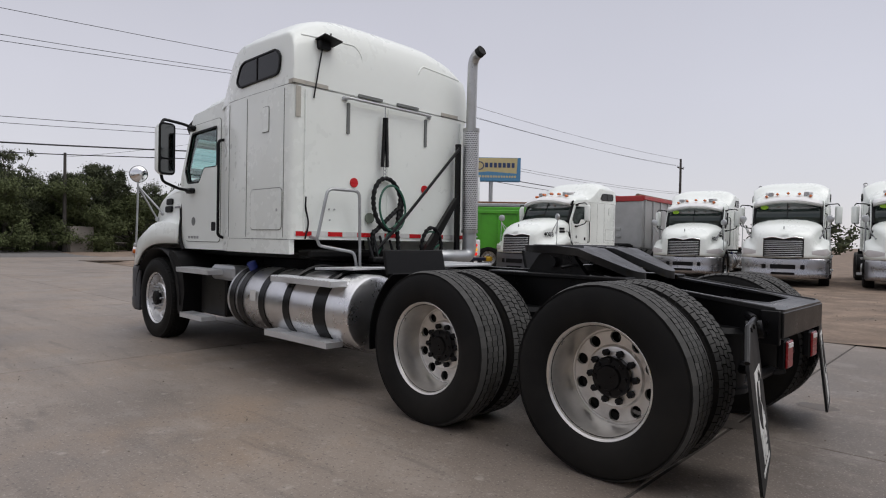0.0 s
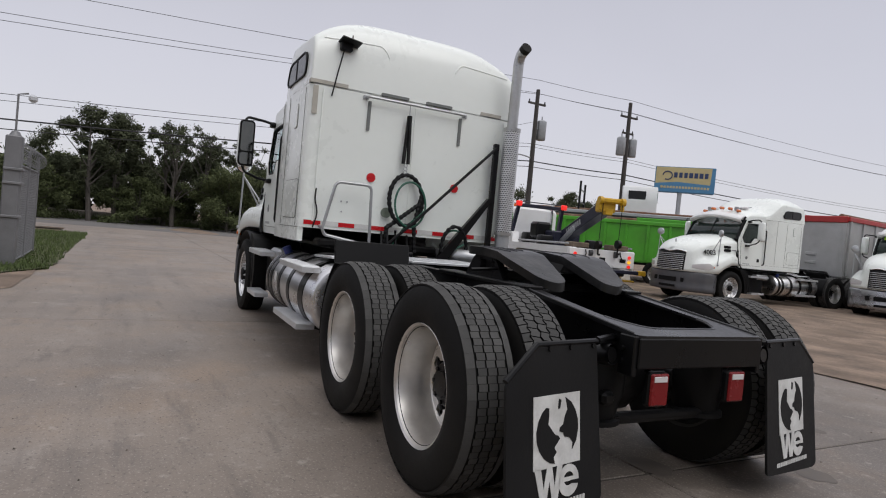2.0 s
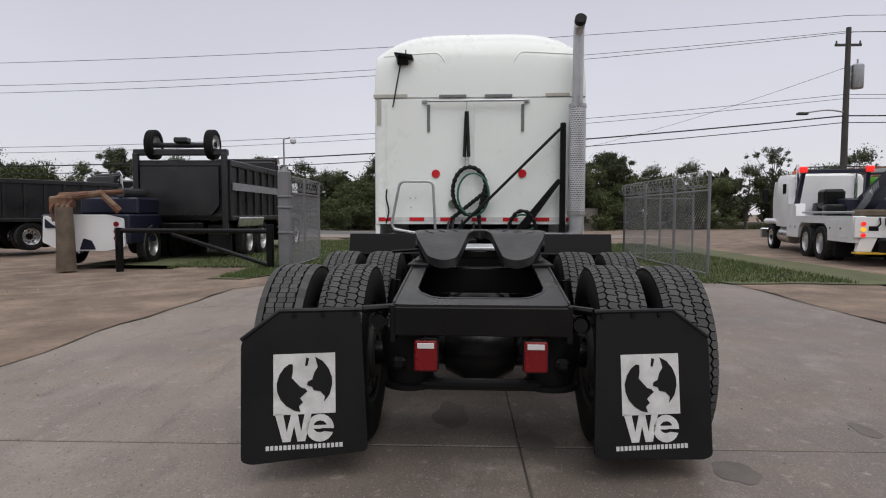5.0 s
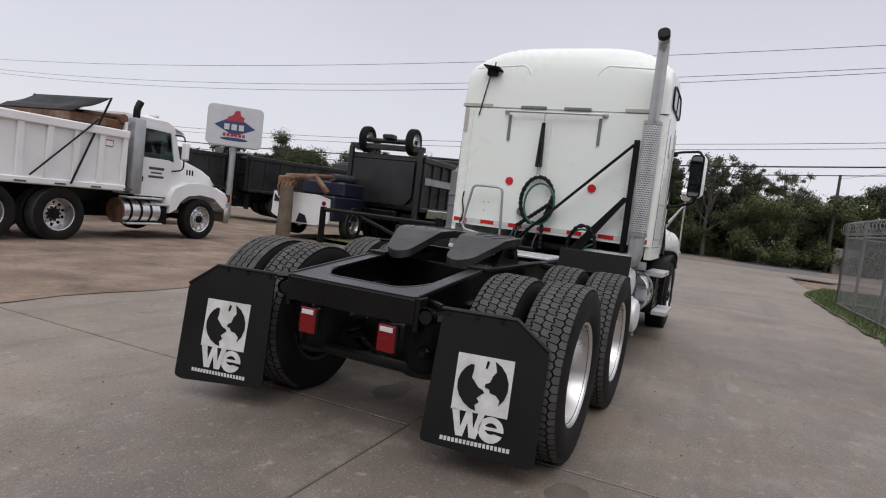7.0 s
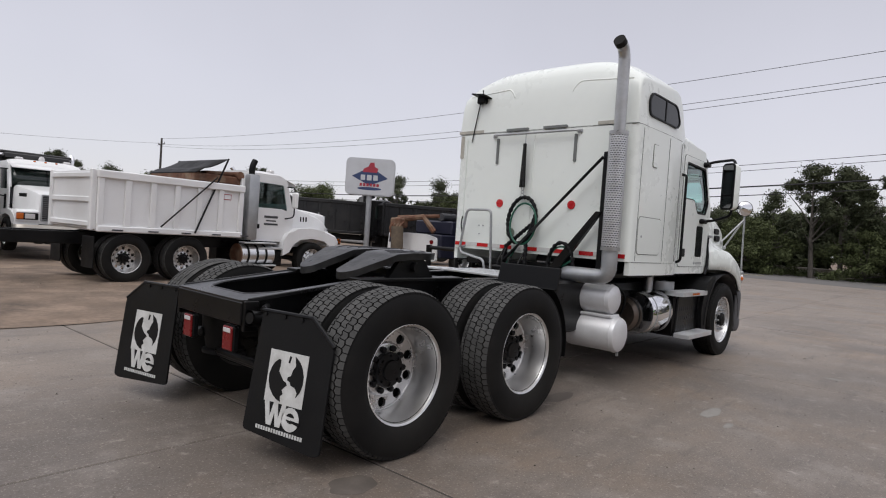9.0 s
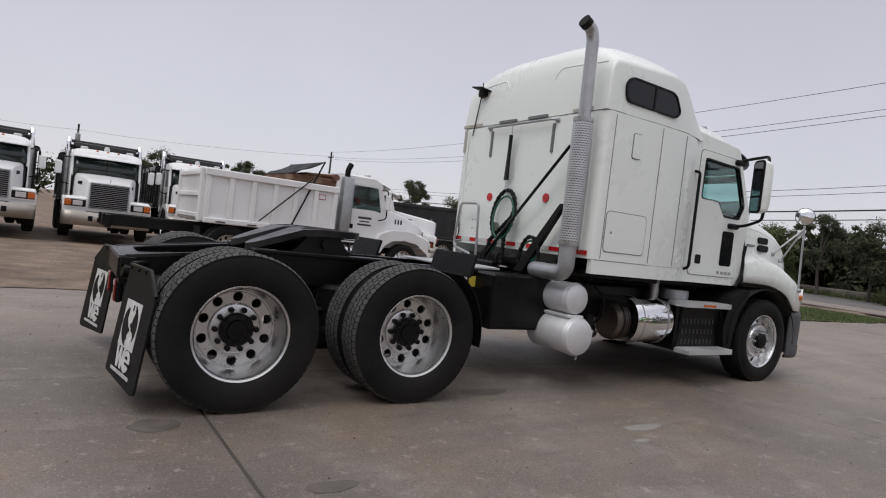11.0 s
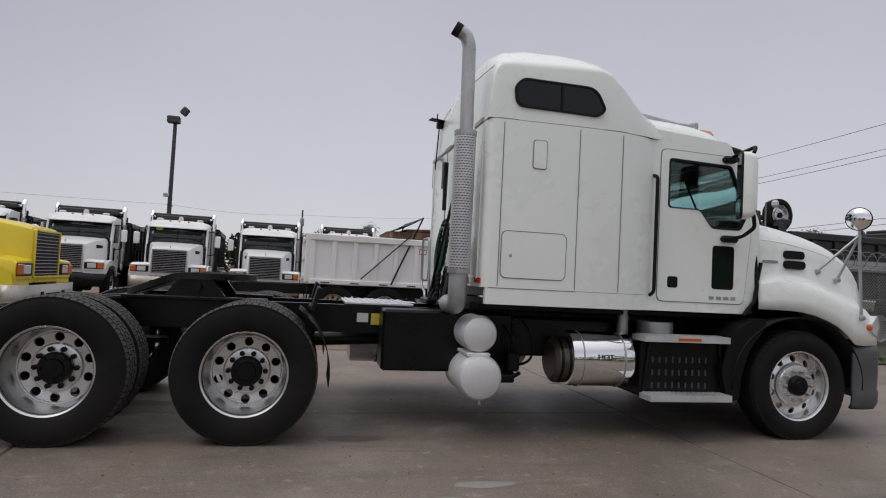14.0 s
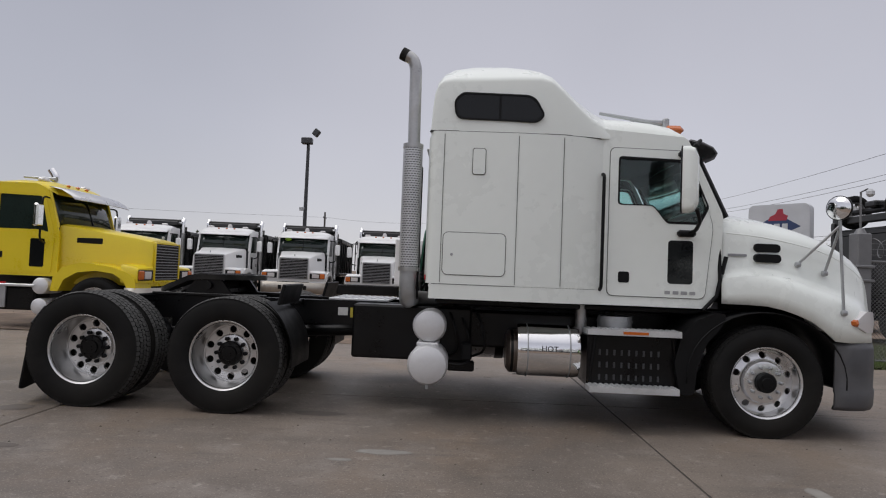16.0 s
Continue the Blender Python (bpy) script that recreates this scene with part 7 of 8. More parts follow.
# ---- tow truck ----
def tow_truck(m):
    """Rear end at x = 0, ahead towards +x."""
    T = thing("tow_truck", "white heavy tow truck with navy boom and yellow head", "tow truck", m=m)
    bm = bmn()
    for s in (1, -1):
        box(bm, (4.7, s * 0.42, 0.85), (9.0, 0.08, 0.25), 0.01)
    part("chassis_frame", bm, BLACK, T)
    for s in (1, -1):
        for x in (2.6, 3.95):
            wheel(T, x, s * 1.06, 0.5, s, RIM_OUT)
            wheel(T, x, s * 0.74, 0.5, -s, RIM_IN, hub=False)
        wheel(T, 8.18, s * 1.04, 0.5, s, RIM_FRONT, tread=TREAD_STEER, front=True)
        side = soften([(0.1, 0.62), (1.9, 0.62), (1.95, 0.95), (2.2, 1.10), (4.35, 1.10), (4.6, 0.95), (4.65, 0.60), (5.95, 0.60), (5.95, 1.72), (5.05, 1.72), (5.0, 1.32), (0.1, 1.32)], 0.04, 2)
        part("body_side", plate(bmn(), side, 0.30, Matrix.Translation((0, s * 1.05, 0)) @ XZ), WHITE2, T)
        for x in (4.95, 5.5):
            part("locker_door", box(bmn(), (x, s * 1.205, 0.95), (0.46, 0.012, 0.56), 0.004), WHITE2, T)
            part("locker_door", box(bmn(), (x + 0.15, s * 1.205, 1.5), (0.36, 0.012, 0.32), 0.004), WHITE2, T)
            part("locker_latch", box(bmn(), (x, s * 1.215, 0.95), (0.05, 0.012, 0.08), 0.004), BLACKPL, T)
        for z, mt in ((1.12, TAILRED), (0.97, TAILAMB), (0.82, TAILRED)):
            part("tail_lamp", tube(bmn(), [(0.0, s * 0.98, z), (0.04, s * 0.98, z)], 0.055, 14), mt, T)
        part("yellow_step", box(bmn(), (0.05, s * 0.8, 0.36), (0.3, 0.75, 0.05), 0.01), HIVIS, T)
        rs = [[(x, s * (0.62 + q), 0.82), (x, s * (1.0 + q), 0.82), (x, s * (1.12 + q), 0.40), (x, s * (0.78 + q), 0.40)] for x, q in ((0.05, 0.0), (0.20, 0.0))]
        part("stabiliser_leg", rings(bmn(), rs), WHITE2, T, "slanted white stabiliser leg")
        part("deck_pad", box(bmn(), (0.45, s * 0.72, 1.40), (0.55, 0.62, 0.18), 0.03), TIMBER, T, "tan timber pad")
        part("sheave", tube(bmn(), [(0.0, s * 0.45 - 0.05, 1.18), (0.0, s * 0.45 + 0.05, 1.18)], 0.10, 14), DARKGREY, T)
        part("tow_hook", tube(bmn(), bend([(0.02, s * 0.62, 1.28), (-0.05, s * 0.62, 1.12), (-0.02, s * 0.70, 1.02)]), 0.02, 6), BLACK, T)
    part("tail_board", box(bmn(), (0.06, 0, 1.03), (0.06, 2.35, 0.54), 0.01), WHITE2, T)
    part("deck", box(bmn(), (3.4, 0, 1.24), (6.4, 2.2, 0.06), 0.01), GALV, T)
    part("underlift", box(bmn(), (-0.15, -0.1, 0.62), (0.5, 1.0, 0.22), 0.03), BLACK, T)
    part("crossbar", box(bmn(), (-0.35, -0.45, 0.66), (0.16, 1.6, 0.12), 0.02), NAVY, T)
    for y in (0.25, -1.2):
        part("crossbar_end", box(bmn(), (-0.38, y, 0.66), (0.2, 0.25, 0.16), 0.02), HIVIS, T)
    part("rear_box", box(bmn(), (0.5, 0, 0.55), (1.2, 1.3, 0.4), 0.05), BLACK, T)
    # boom
    bm = bmn()
    a = math.atan2(1.35, 3.6)
    box(bm, (2.0, -0.1, 2.05), (3.7, 0.40, 0.40), 0.03, pose(0, 0, 0, 0, math.degrees(a) * 1.0, 0))
    boom = part("boom", bm, NAVY, T, "navy hydraulic boom")
    R = pose(2.0, -0.1, 2.05, 0, math.degrees(a), 0)
    bar_words(boom, R @ Matrix.Translation((0.55, 0.216, -0.02)) @ pose(0, 0, 0, 90, 0, 180), 1.1, 0.20, 8, GALV)
    bm = bmn()
    box(bm, (0.30, -0.1, 2.72), (0.50, 0.50, 0.40), 0.05)
    box(bm, (0.02, -0.1, 2.90), (0.22, 0.80, 0.16), 0.04)
    box(bm, (0.12, -0.1, 2.55), (0.16, 0.30, 0.22), 0.03)
    for y in (0.3, -0.5):
        tube(bm, [(-0.06, y - 0.06, 2.88), (-0.06, y + 0.06, 2.88)], 0.13, 14)
        box(bm, (-0.06, y, 2.70), (0.10, 0.12, 0.26), 0.03)
    part("boom_head", bm, HIVIS, T, "chipped yellow boom head with sheaves")
    for y, z in ((0.25, 1.55), (-0.45, 1.62)):
        part("winch_cable", tube(bmn(), [(-0.15, y, 2.85), (-0.1, y, z)], 0.012, 5), BLACK, T)
        bm = bmn()
        tube(bm, [(-0.1, y - 0.06, z - 0.1), (-0.1, y + 0.06, z - 0.1)], 0.14, 12)
        tube(bm, bend([(-0.1, y, z - 0.2), (-0.1, y, z - 0.42), (-0.22, y, z - 0.40)]), 0.03, 6)
        part("snatch_block", bm, BLACK, T)
    part("ram", tube(bmn(), [(3.2, 0.1, 1.3), (1.9, 0.1, 2.0)], 0.09, 10), GALV, T)
    part("turret", box(bmn(), (3.4, -0.1, 1.55), (1.1, 1.1, 0.6), 0.05), NAVY, T)
    part("winch", box(bmn(), (3.9, 0.5, 1.85), (0.7, 0.6, 0.6), 0.08), BLACK, T)
    for y in (-0.75, 0.0, 0.75):
        part("tail_slot", box(bmn(), (0.025, y, 1.0), (0.012, 0.22, 0.12), 0.004), BLACKPL, T)
    for k, (x, y, z, w) in enumerate(((2.9, 0.75, 1.45, 0.45), (4.3, -0.75, 1.5, 0.5), (5.6, 0.2, 1.55, 0.6), (2.2, -0.8, 1.40, 0.35))):
        part("deck_gear", box(bmn(), (x, y, z), (w, 0.5, 0.42), 0.07, None, 2), BLACK, T)
    for s in (1, -1):
        part("body_rail", tube(bmn(), [(0.2, s * 1.15, 1.42), (4.4, s * 1.15, 1.42)], 0.03, 8), GALV, T)
        part("mud_guard", box(bmn(), (1.2, s * 1.0, 0.40), (0.05, 0.5, 0.42), 0.01), FLAP, T)
        for x in (0.7, 1.5):
            part("locker_door", box(bmn(), (x, s * 1.205, 0.98), (0.66, 0.012, 0.48), 0.004), WHITE2, T)
            part("locker_latch", box(bmn(), (x + 0.2, s * 1.215, 0.98), (0.08, 0.012, 0.05), 0.004), BLACKPL, T)
        part("cab_door", plate(bmn(), soften([(8.05, 1.0), (8.85, 1.0), (8.95, 1.9), (8.75, 2.58), (8.05, 2.6)], 0.05, 3), 0.02, Matrix.Translation((0, s * 1.105, 0)) @ XZ), WHITE2, T)
        part("sleeper_window", plate(bmn(), rrect(7.1, 2.1, 7.5, 2.45, 0.05), 0.02, Matrix.Translation((0, s * 1.145, 0)) @ XZ), DARKGLASS, T)
        part("exhaust_pipe", tube(bmn(), [(6.72, s * 0.9, 1.2), (6.72, s * 0.9, 3.1)], 0.06, 10), CHROME, T)
    part("light_bar", box(bmn(), (8.2, 0, 2.92), (0.25, 1.3, 0.12), 0.03), AMBER, T)
    # light gantry
    bm = bmn()
    for s in (1, -1):
        rings(bm, [[(5.65 + dx, s * 1.05 + dy, 1.3) for dx, dy in ((-0.12, -0.06), (0.12, -0.06), (0.12, 0.06), (-0.12, 0.06))], [(5.2 + dx, s * 0.95 + dy, 2.78) for dx, dy in ((-0.08, -0.06), (0.08, -0.06), (0.08, 0.06), (-0.08, 0.06))]])
    box(bm, (5.2, 0, 2.80), (0.18, 2.05, 0.14), 0.02)
    tube(bm, [(5.2, -1.0, 2.95), (5.2, 1.0, 2.95)], 0.02, 6)
    part("gantry", bm, NAVY, T)
    for y in (0.98, -0.98):
        part("beacon", box(bmn(), (5.1, y, 2.86), (0.14, 0.24, 0.20), 0.03), TAILRED, T)
    # cab with sleeper
    bm = bmn()
    rs = []
    for x, w, z0, z1 in ((6.75, 1.12, 0.95, 2.70), (6.80, 1.15, 0.92, 2.78), (8.3, 1.12, 0.92, 2.85), (8.9, 1.0, 0.92, 2.70), (9.1, 0.95, 0.95, 1.95), (9.15, 0.85, 0.95, 1.8), (10.3, 0.62, 0.95, 1.60), (10.45, 0.55, 0.95, 1.35)):
        rs.append([(x, y * w, z0 + (z1 - z0) * z) for y, z in ((1, 0), (1, 0.9), (0.93, 0.98), (0.5, 1.0), (-0.5, 1.0), (-0.93, 0.98), (-1, 0.9), (-1, 0))])
    part("cab", rings(bm, rs), WHITE2, T, smooth=30)
    for s in (1, -1):
        part("side_window", box(bmn(), (8.6, s * 1.06, 2.2), (0.6, 0.06, 0.5), 0.02), DARKGLASS, T)
        part("fender", box(bmn(), (9.2, s * 0.95, 1.1), (1.6, 0.5, 0.2), 0.08), WHITE2, T)
        bm = tube(bmn(), bend([(9.0, s * 1.0, 2.4), (9.0, s * 1.35, 2.4), (9.0, s * 1.38, 1.8)]), 0.02, 6)
        box(bm, (9.0, s * 1.38, 2.1), (0.1, 0.2, 0.5), 0.03)
        part("mirror", bm, BLACKPL, T)
        part("fuel_tank", tube(bmn(), [(6.8, s * 0.85, 0.6), (8.2, s * 0.85, 0.6)], 0.28, 20), ALU, T)
    part("front_bumper", box(bmn(), (10.6, 0, 0.6), (0.15, 2.3, 0.4), 0.04), ALU, T)
    cab_parts = ("cab", "cab_door", "side_window", "sleeper_window", "fender", "mirror", "fuel_tank", "front_bumper", "light_bar", "exhaust_pipe")
    for o in T.children:
        if o.name.split(".")[0] in cab_parts:
            o.location.x -= 0.72
    return T


tow = tow_truck(pose(12.05, -11.08, -0.02, 0, 0, -13))


# ---- trailers and loads behind ----
def dump_trailer(name, label, paint, rail, m, length=7.5, z0=1.05, z1=2.65, group=""):
    """Front wall at x = 0, body behind it towards -x."""
    T = thing(name, label, "trailer", group, m)
    bm = bmn()
    for s in (1, -1):
        box(bm, (-length / 2, s * 1.16, (z0 + z1) / 2), (length, 0.05, z1 - z0))
    box(bm, (-length / 2, 0, z0), (length, 2.3, 0.08))
    box(bm, (0, 0, (z0 + z1) / 2), (0.06, 2.37, z1 - z0), 0.01)
    box(bm, (-length, 0, (z0 + z1) / 2), (0.06, 2.37, z1 - z0), 0.01)
    body = part("body", bm, paint, T)
    for s in (1, -1):
        for k in range(9):
            part("rib", box(bmn(), (-0.15 - (length - 0.3) * k / 8, s * 1.21, (z0 + z1) / 2), (0.10, 0.06, z1 - z0 - 0.1), 0.01), paint, body)
        part("top_rail", box(bmn(), (-length / 2, s * 1.18, z1), (length + 0.1, 0.14, 0.16), 0.02), rail, body)
        part("landing_leg", box(bmn(), (-1.6, s * 0.7, 0.55), (0.12, 0.12, 1.0), 0.01), BLACK, T)
        part("front_post", box(bmn(), (0.04, s * 1.10, (z0 + z1) / 2), (0.06, 0.12, z1 - z0), 0.01), paint, body)
        for x in (-length + 1.0, -length + 2.3):
            wheel(T, x, s * 1.06, 0.5, s, RIM_OUT)
    part("front_rail", box(bmn(), (0.05, 0, z1 - 0.02), (0.10, 2.4, 0.22), 0.02), rail, body)
    for z in (z0 + 0.45, z0 + 0.75):
        part("step_plate", box(bmn(), (0.05, 0.1, z), (0.05, 0.35, 0.10), 0.01), paint, body)
    part("chassis_frame", box(bmn(), (-length / 2, 0, 0.9), (length, 0.9, 0.2), 0.02), BLACK, T)
    part("tarp_roll", tube(bmn(), [(-0.1, 0.9, z1 + 0.1), (-length, 0.9, z1 + 0.1)], 0.09, 8), RUST, T)
    return T


dump_trailer("dump_trailer", "silver dump trailer with a red top rail", TRAILER, REDPAINT, pose(10.2, -19.0, 0.05, 0, 0, 95), 8.0, 1.05, 3.05)
dump_trailer("dump_trailer", "bright green dump trailer with a brown tarp roll", GREEN, GREEN, pose(19.6, -14.6, 0, 0, 0, 40), 7.2, 0.95, 2.55, "green trailers")
dump_trailer("dump_trailer", "bright green dump trailer beside another one", GREEN, GREEN, pose(14.4, -19.3, 0, 0, 0, 220), 3.0, 0.95, 2.70, "green trailers")
dump_trailer("dump_trailer", "dark grey open trailer behind the green ones", DARKGREY, GALV, pose(22.5, -16.2, 0, 0, 0, 42), 11.0, 1.2, 3.05)

load = thing("truck_cab", "old white truck cab resting on a trailer", "truck cab", m=pose(19.0, -19.6, 3.04, 0, 0, 42))
bm = bmn()
rings(bm, [[(x, y * w, z) for x, y in ((-0.8, 1), (0.75, 1), (0.8, 0.9), (0.8, -0.9), (0.75, -1), (-0.8, -1))] for w, z in ((0.95, 0.0), (1.0, 0.7), (0.92, 1.35), (0.86, 1.42))])
part("cab_shell", bm, WHITE2, load)
for s in (1, -1):
    part("side_window", box(bmn(), (0.1, s * 0.965, 0.98), (0.8, 0.05, 0.42), 0.02), DARKGLASS, load)
part("rear_window", box(bmn(), (-0.80, 0, 0.98), (0.04, 1.3, 0.42), 0.02), mat("pale_green_glass", (0.10, 0.16, 0.15), 0.1), load)
rack = thing("steel_rack", "black steel headache rack on a trailer", "rack", m=pose(20.9, -17.6, 3.04, 0, 0, 42))
for y in (-0.9, 0.9):
    part("post", box(bmn(), (0, y, 0.75), (0.1, 0.1, 1.5), 0.01), BLACK, rack)
for z in (0.5, 1.1):
    part("rail", box(bmn(), (0, 0, z), (0.05, 1.9, 0.06), 0.01), BLACK, rack)

# grapple and old tow unit at the left of the black dump truck
unit = thing("service_truck", "white and blue service truck body seen from behind", "truck", m=pose(11.4, 9.75, 0, 0, 0, 4))
bm = box(bmn(), (2.2, 0, 0.95), (4.4, 2.2, 0.75), 0.04)
part("body", bm, NAVY, unit)
part("tail_board", plate(bmn(), soften([(-1.02, 0.50), (-0.98, 1.22), (-0.55, 1.32), (0.30, 1.32), (0.75, 1.22), (0.98, 1.30), (1.02, 0.62), (0.55, 0.40), (-0.55, 0.40)], 0.05, 3), 0.08, Matrix.Translation((-0.05, 0, 0)) @ YZ), WHITE2, unit, "white tail board with navy patches")
part("tail_panel", plate(bmn(), soften([(-0.30, 0.44), (0.10, 0.44), (0.0, 0.72), (-0.2, 0.66)], 0.02), 0.02, Matrix.Translation((-0.10, 0, 0)) @ YZ), NAVY, unit)
part("tail_panel", plate(bmn(), soften([(0.62, 0.98), (0.94, 0.98), (0.94, 1.22), (0.80, 1.10)], 0.02), 0.02, Matrix.Translation((-0.10, 0, 0)) @ YZ), NAVY, unit)
part("upper_body", box(bmn(), (2.4, -0.3, 1.55), (3.6, 1.5, 0.45), 0.05), NAVY, unit)
part("roll", tube(bmn(), [(0.6, -0.6, 1.9), (4.2, -0.6, 1.95)], 0.12, 10), DARKGREY, unit)
part("cab", box(bmn(), (5.4, 0, 1.5), (1.8, 2.1, 1.6), 0.15), NAVY, unit)
for z in (0.82, 1.0, 1.18):
    part("tail_lamp", tube(bmn(), [(-0.12, -0.82, z - 0.10), (-0.07, -0.82, z - 0.10)], 0.065, 12), REDLENS, unit)
for s in (1, -1):
    wheel(unit, 1.3, s * 1.0, 0.5, s, RIM_OUT)
    wheel(unit, 5.0, s * 1.0, 0.5, s, RIM_FRONT, tread=TREAD_STEER, front=True)
post = thing("timber_post", "thick weathered timber post on dirt", "post", m=pose(10.76, 9.85, -0.05))
part("shaft", tube(bmn(), [(0, 0, 0), (0.01, 0.0, 0.9), (0, 0.02, 1.55)], [0.22, 0.20, 0.19], 14), TIMBER, post)
grap = thing("rusty_grapple", "rusty grapple boom folded over the truck", "grapple", m=pose(11.0, 9.7, 1.5))
bm = bmn()
box(bm, (0.0, 0.35, 0.12), (0.35, 0.5, 0.3), 0.04)
tube(bm, [(0, 0.5, 0.2), (0.2, -0.5, 0.35), (0.3, -0.9, -0.1)], 0.09, 8)
tube(bm, [(0.1, 0.5, 0.3), (0.5, -0.9, 0.4)], 0.06, 8)
for k in range(4):
    tube(bm, bend([(-0.05, 0.45 - 0.12 * k, 0.15), (-0.25, 0.5 - 0.14 * k, 0.0), (-0.2, 0.45 - 0.12 * k, -0.35)]), 0.035, 6)
part("grapple_arm", bm, RUST, grap)


# ---- signs ----
def pole_sign(name, label, c, yaw, w, h, posts, face, z_top, rounded, case=SIGNW):
    T = thing(name, label, "sign", m=pose(c[0], c[1], 0, 0, 0, yaw))
    z0 = z_top - h
    out = rrect(-w / 2, z0, w / 2, z_top, rounded)
    part("case", plate(bmn(), out, 0.45, YZ), case, T)
    part("face", plate(bmn(), [(x * 0.97, z0 + h / 2 + (z - z0 - h / 2) * 0.96) for x, z in out], 0.47, YZ), face, T)
    for y in posts:
        part("post", tube(bmn(), [(0, y, -0.1), (0, y, z0 + 0.02)], 0.13, 12), GALV, T)
    return T, z0


sg, z0 = pole_sign("pole_sign", "cream and blue company sign on a post", (22.25, -26.35), -47.5, 3.3, 1.5, (0.2,), SIGNY, 6.55, 0.03, SIGNB)
part("blue_band", plate(bmn(), [(-1.62, z0 + 0.03), (1.62, z0 + 0.03), (1.62, z0 + 0.50), (0.4, z0 + 0.62), (-1.40, z0 + 0.50), (-1.45, z0 + 1.47), (-1.62, z0 + 1.47)], 0.48, YZ), SIGNB, sg)
bm = bmn()
for a in range(0, 300, 20):
    p = Vector((0, 0.95 + 0.26 * math.cos(radians(a)), z0 + 0.98 + 0.24 * math.sin(radians(a))))
    q = Vector((0, 0.95 + 0.26 * math.cos(radians(a + 20)), z0 + 0.98 + 0.24 * math.sin(radians(a + 20))))
    tube(bm, [p - Vector((0.24, 0, 0)), q - Vector((0.24, 0, 0))], 0.035, 5)
part("logo_ring", bm, SIGNINK, sg)
bar_words(sg, Matrix.Translation((-0.245, 0.62, z0 + 1.02)) @ YZ @ pose(0, 0, 0, 0, 0, 180), 1.95, 0.30, 7, SIGNINK)
bar_words(sg, Matrix.Translation((-0.245, 1.3, z0 + 0.30)) @ YZ @ pose(0, 0, 0, 0, 0, 180), 2.7, 0.13, 16, SIGNY)

mx, z0 = pole_sign("pole_sign", "rounded grey-white dealer sign with red and dark emblem", (16.1, 17.2), 42, 2.22, 1.68, (0.0,), SIGNW, 4.54, 0.22)
M = Matrix.Translation((-0.235, 0, z0)) @ YZ
part("emblem_shape", plate(bmn(), [(0.82, 0.84), (0.0, 1.30), (-0.82, 0.80), (0.0, 0.44)], 0.008, M), SIGNINK, mx)
part("emblem_shape", plate(bmn(), [(0.36, 1.04), (0.30, 1.20), (0.10, 1.30), (0.02, 1.48), (-0.16, 1.50), (-0.20, 1.30), (-0.36, 1.22), (-0.30, 1.04)], 0.014, M), SIGNRED, mx)
part("emblem_shape", plate(bmn(), [(0.55 * math.cos(k * math.pi / 10), 0.30 + 0.07 * math.sin(k * math.pi / 10)) for k in range(20)], 0.008, M), SIGNINK, mx)
bar_words(mx, Matrix.Translation((-0.246, 0.44, z0 + 0.80)) @ YZ @ pose(0, 0, 0, 0, 0, 180), 0.86, 0.24, 3, SIGNW)
bar_words(mx, Matrix.Translation((-0.246, 0.46, z0 + 0.47)) @ YZ @ pose(0, 0, 0, 0, 0, 180), 0.92, 0.13, 6, SIGNRED)


# ---- poles and wires ----
def utility_pole(x, y, h, arms=((9.4, 1.4),), cans=0, lamp=False, label="tall weathered wooden utility pole", thin=1.0):
    T = thing("utility_pole", label, "utility pole", "poles along the road", pose(x, y, -0.3))
    part("shaft", tube(bmn(), [(0, 0, 0), (0, 0, h * 0.5), (0, 0, h + 0.3)], [0.17 * thin, 0.145 * thin, 0.11 * thin], 12), POLEWOOD, T)
    for z, w in arms:
        part("crossarm", box(bmn(), (0, 0, z + 0.3), (0.10, w, 0.11), 0.01), POLEWOOD, T)
        for y_ in (-w / 2 + 0.06, 0.0, w / 2 - 0.06):
            part("insulator", tube(bmn(), [(0, y_, z + 0.34), (0, y_, z + 0.50)], [0.05, 0.03], 8), DARKGREY, T)
    for k in range(cans):
        s = 1 if k % 2 else -1
        bm = tube(bmn(), [(0, s * 0.46, 7.5), (0, s * 0.46, 7.55), (0, s * 0.46, 8.55), (0, s * 0.46, 8.62)], [0.25, 0.28, 0.28, 0.20], 16)
        tube(bm, [(0, s * 0.46, 8.5), (0, s * 0.46, 8.85)], 0.04, 6)
        box(bm, (0, s * 0.2, 8.1), (0.08, 0.3, 0.10), 0.01)
        part("transformer", bm, GALV, T)
    if lamp:
        part("lamp_arm", tube(bmn(), bend([(0, 0, 6.4), (-0.2, 0.9, 6.5), (-0.3, 2.0, 6.35)]), 0.035, 6), GALV, T)
        part("lamp_head", box(bmn(), (-0.32, 2.15, 6.3), (0.25, 0.5, 0.12), 0.04), DARKGREY, T)
    return T


utility_pole(25.6, -17.7, 10.0, ((9.2, 1.2),), 1, True)
utility_pole(25.4, -24.6, 10.5, ((9.6, 1.4), (8.6, 0.9)), 2)
utility_pole(24.3, -62.0, 10.6, ((9.6, 1.6),), 0, True)
utility_pole(29.8, 69.7, 10.3, ((9.6, 1.6),))
utility_pole(46.5, -9.0, 6.9, (), 0, False, "thin dark pole beyond the road", 0.8)
utility_pole(-14.0, 75.0, 9.0, ((8.2, 1.8),), 0)
utility_pole(2.0, 82.0, 9.5, ((8.6, 1.8), (7.8, 1.4)), 1)


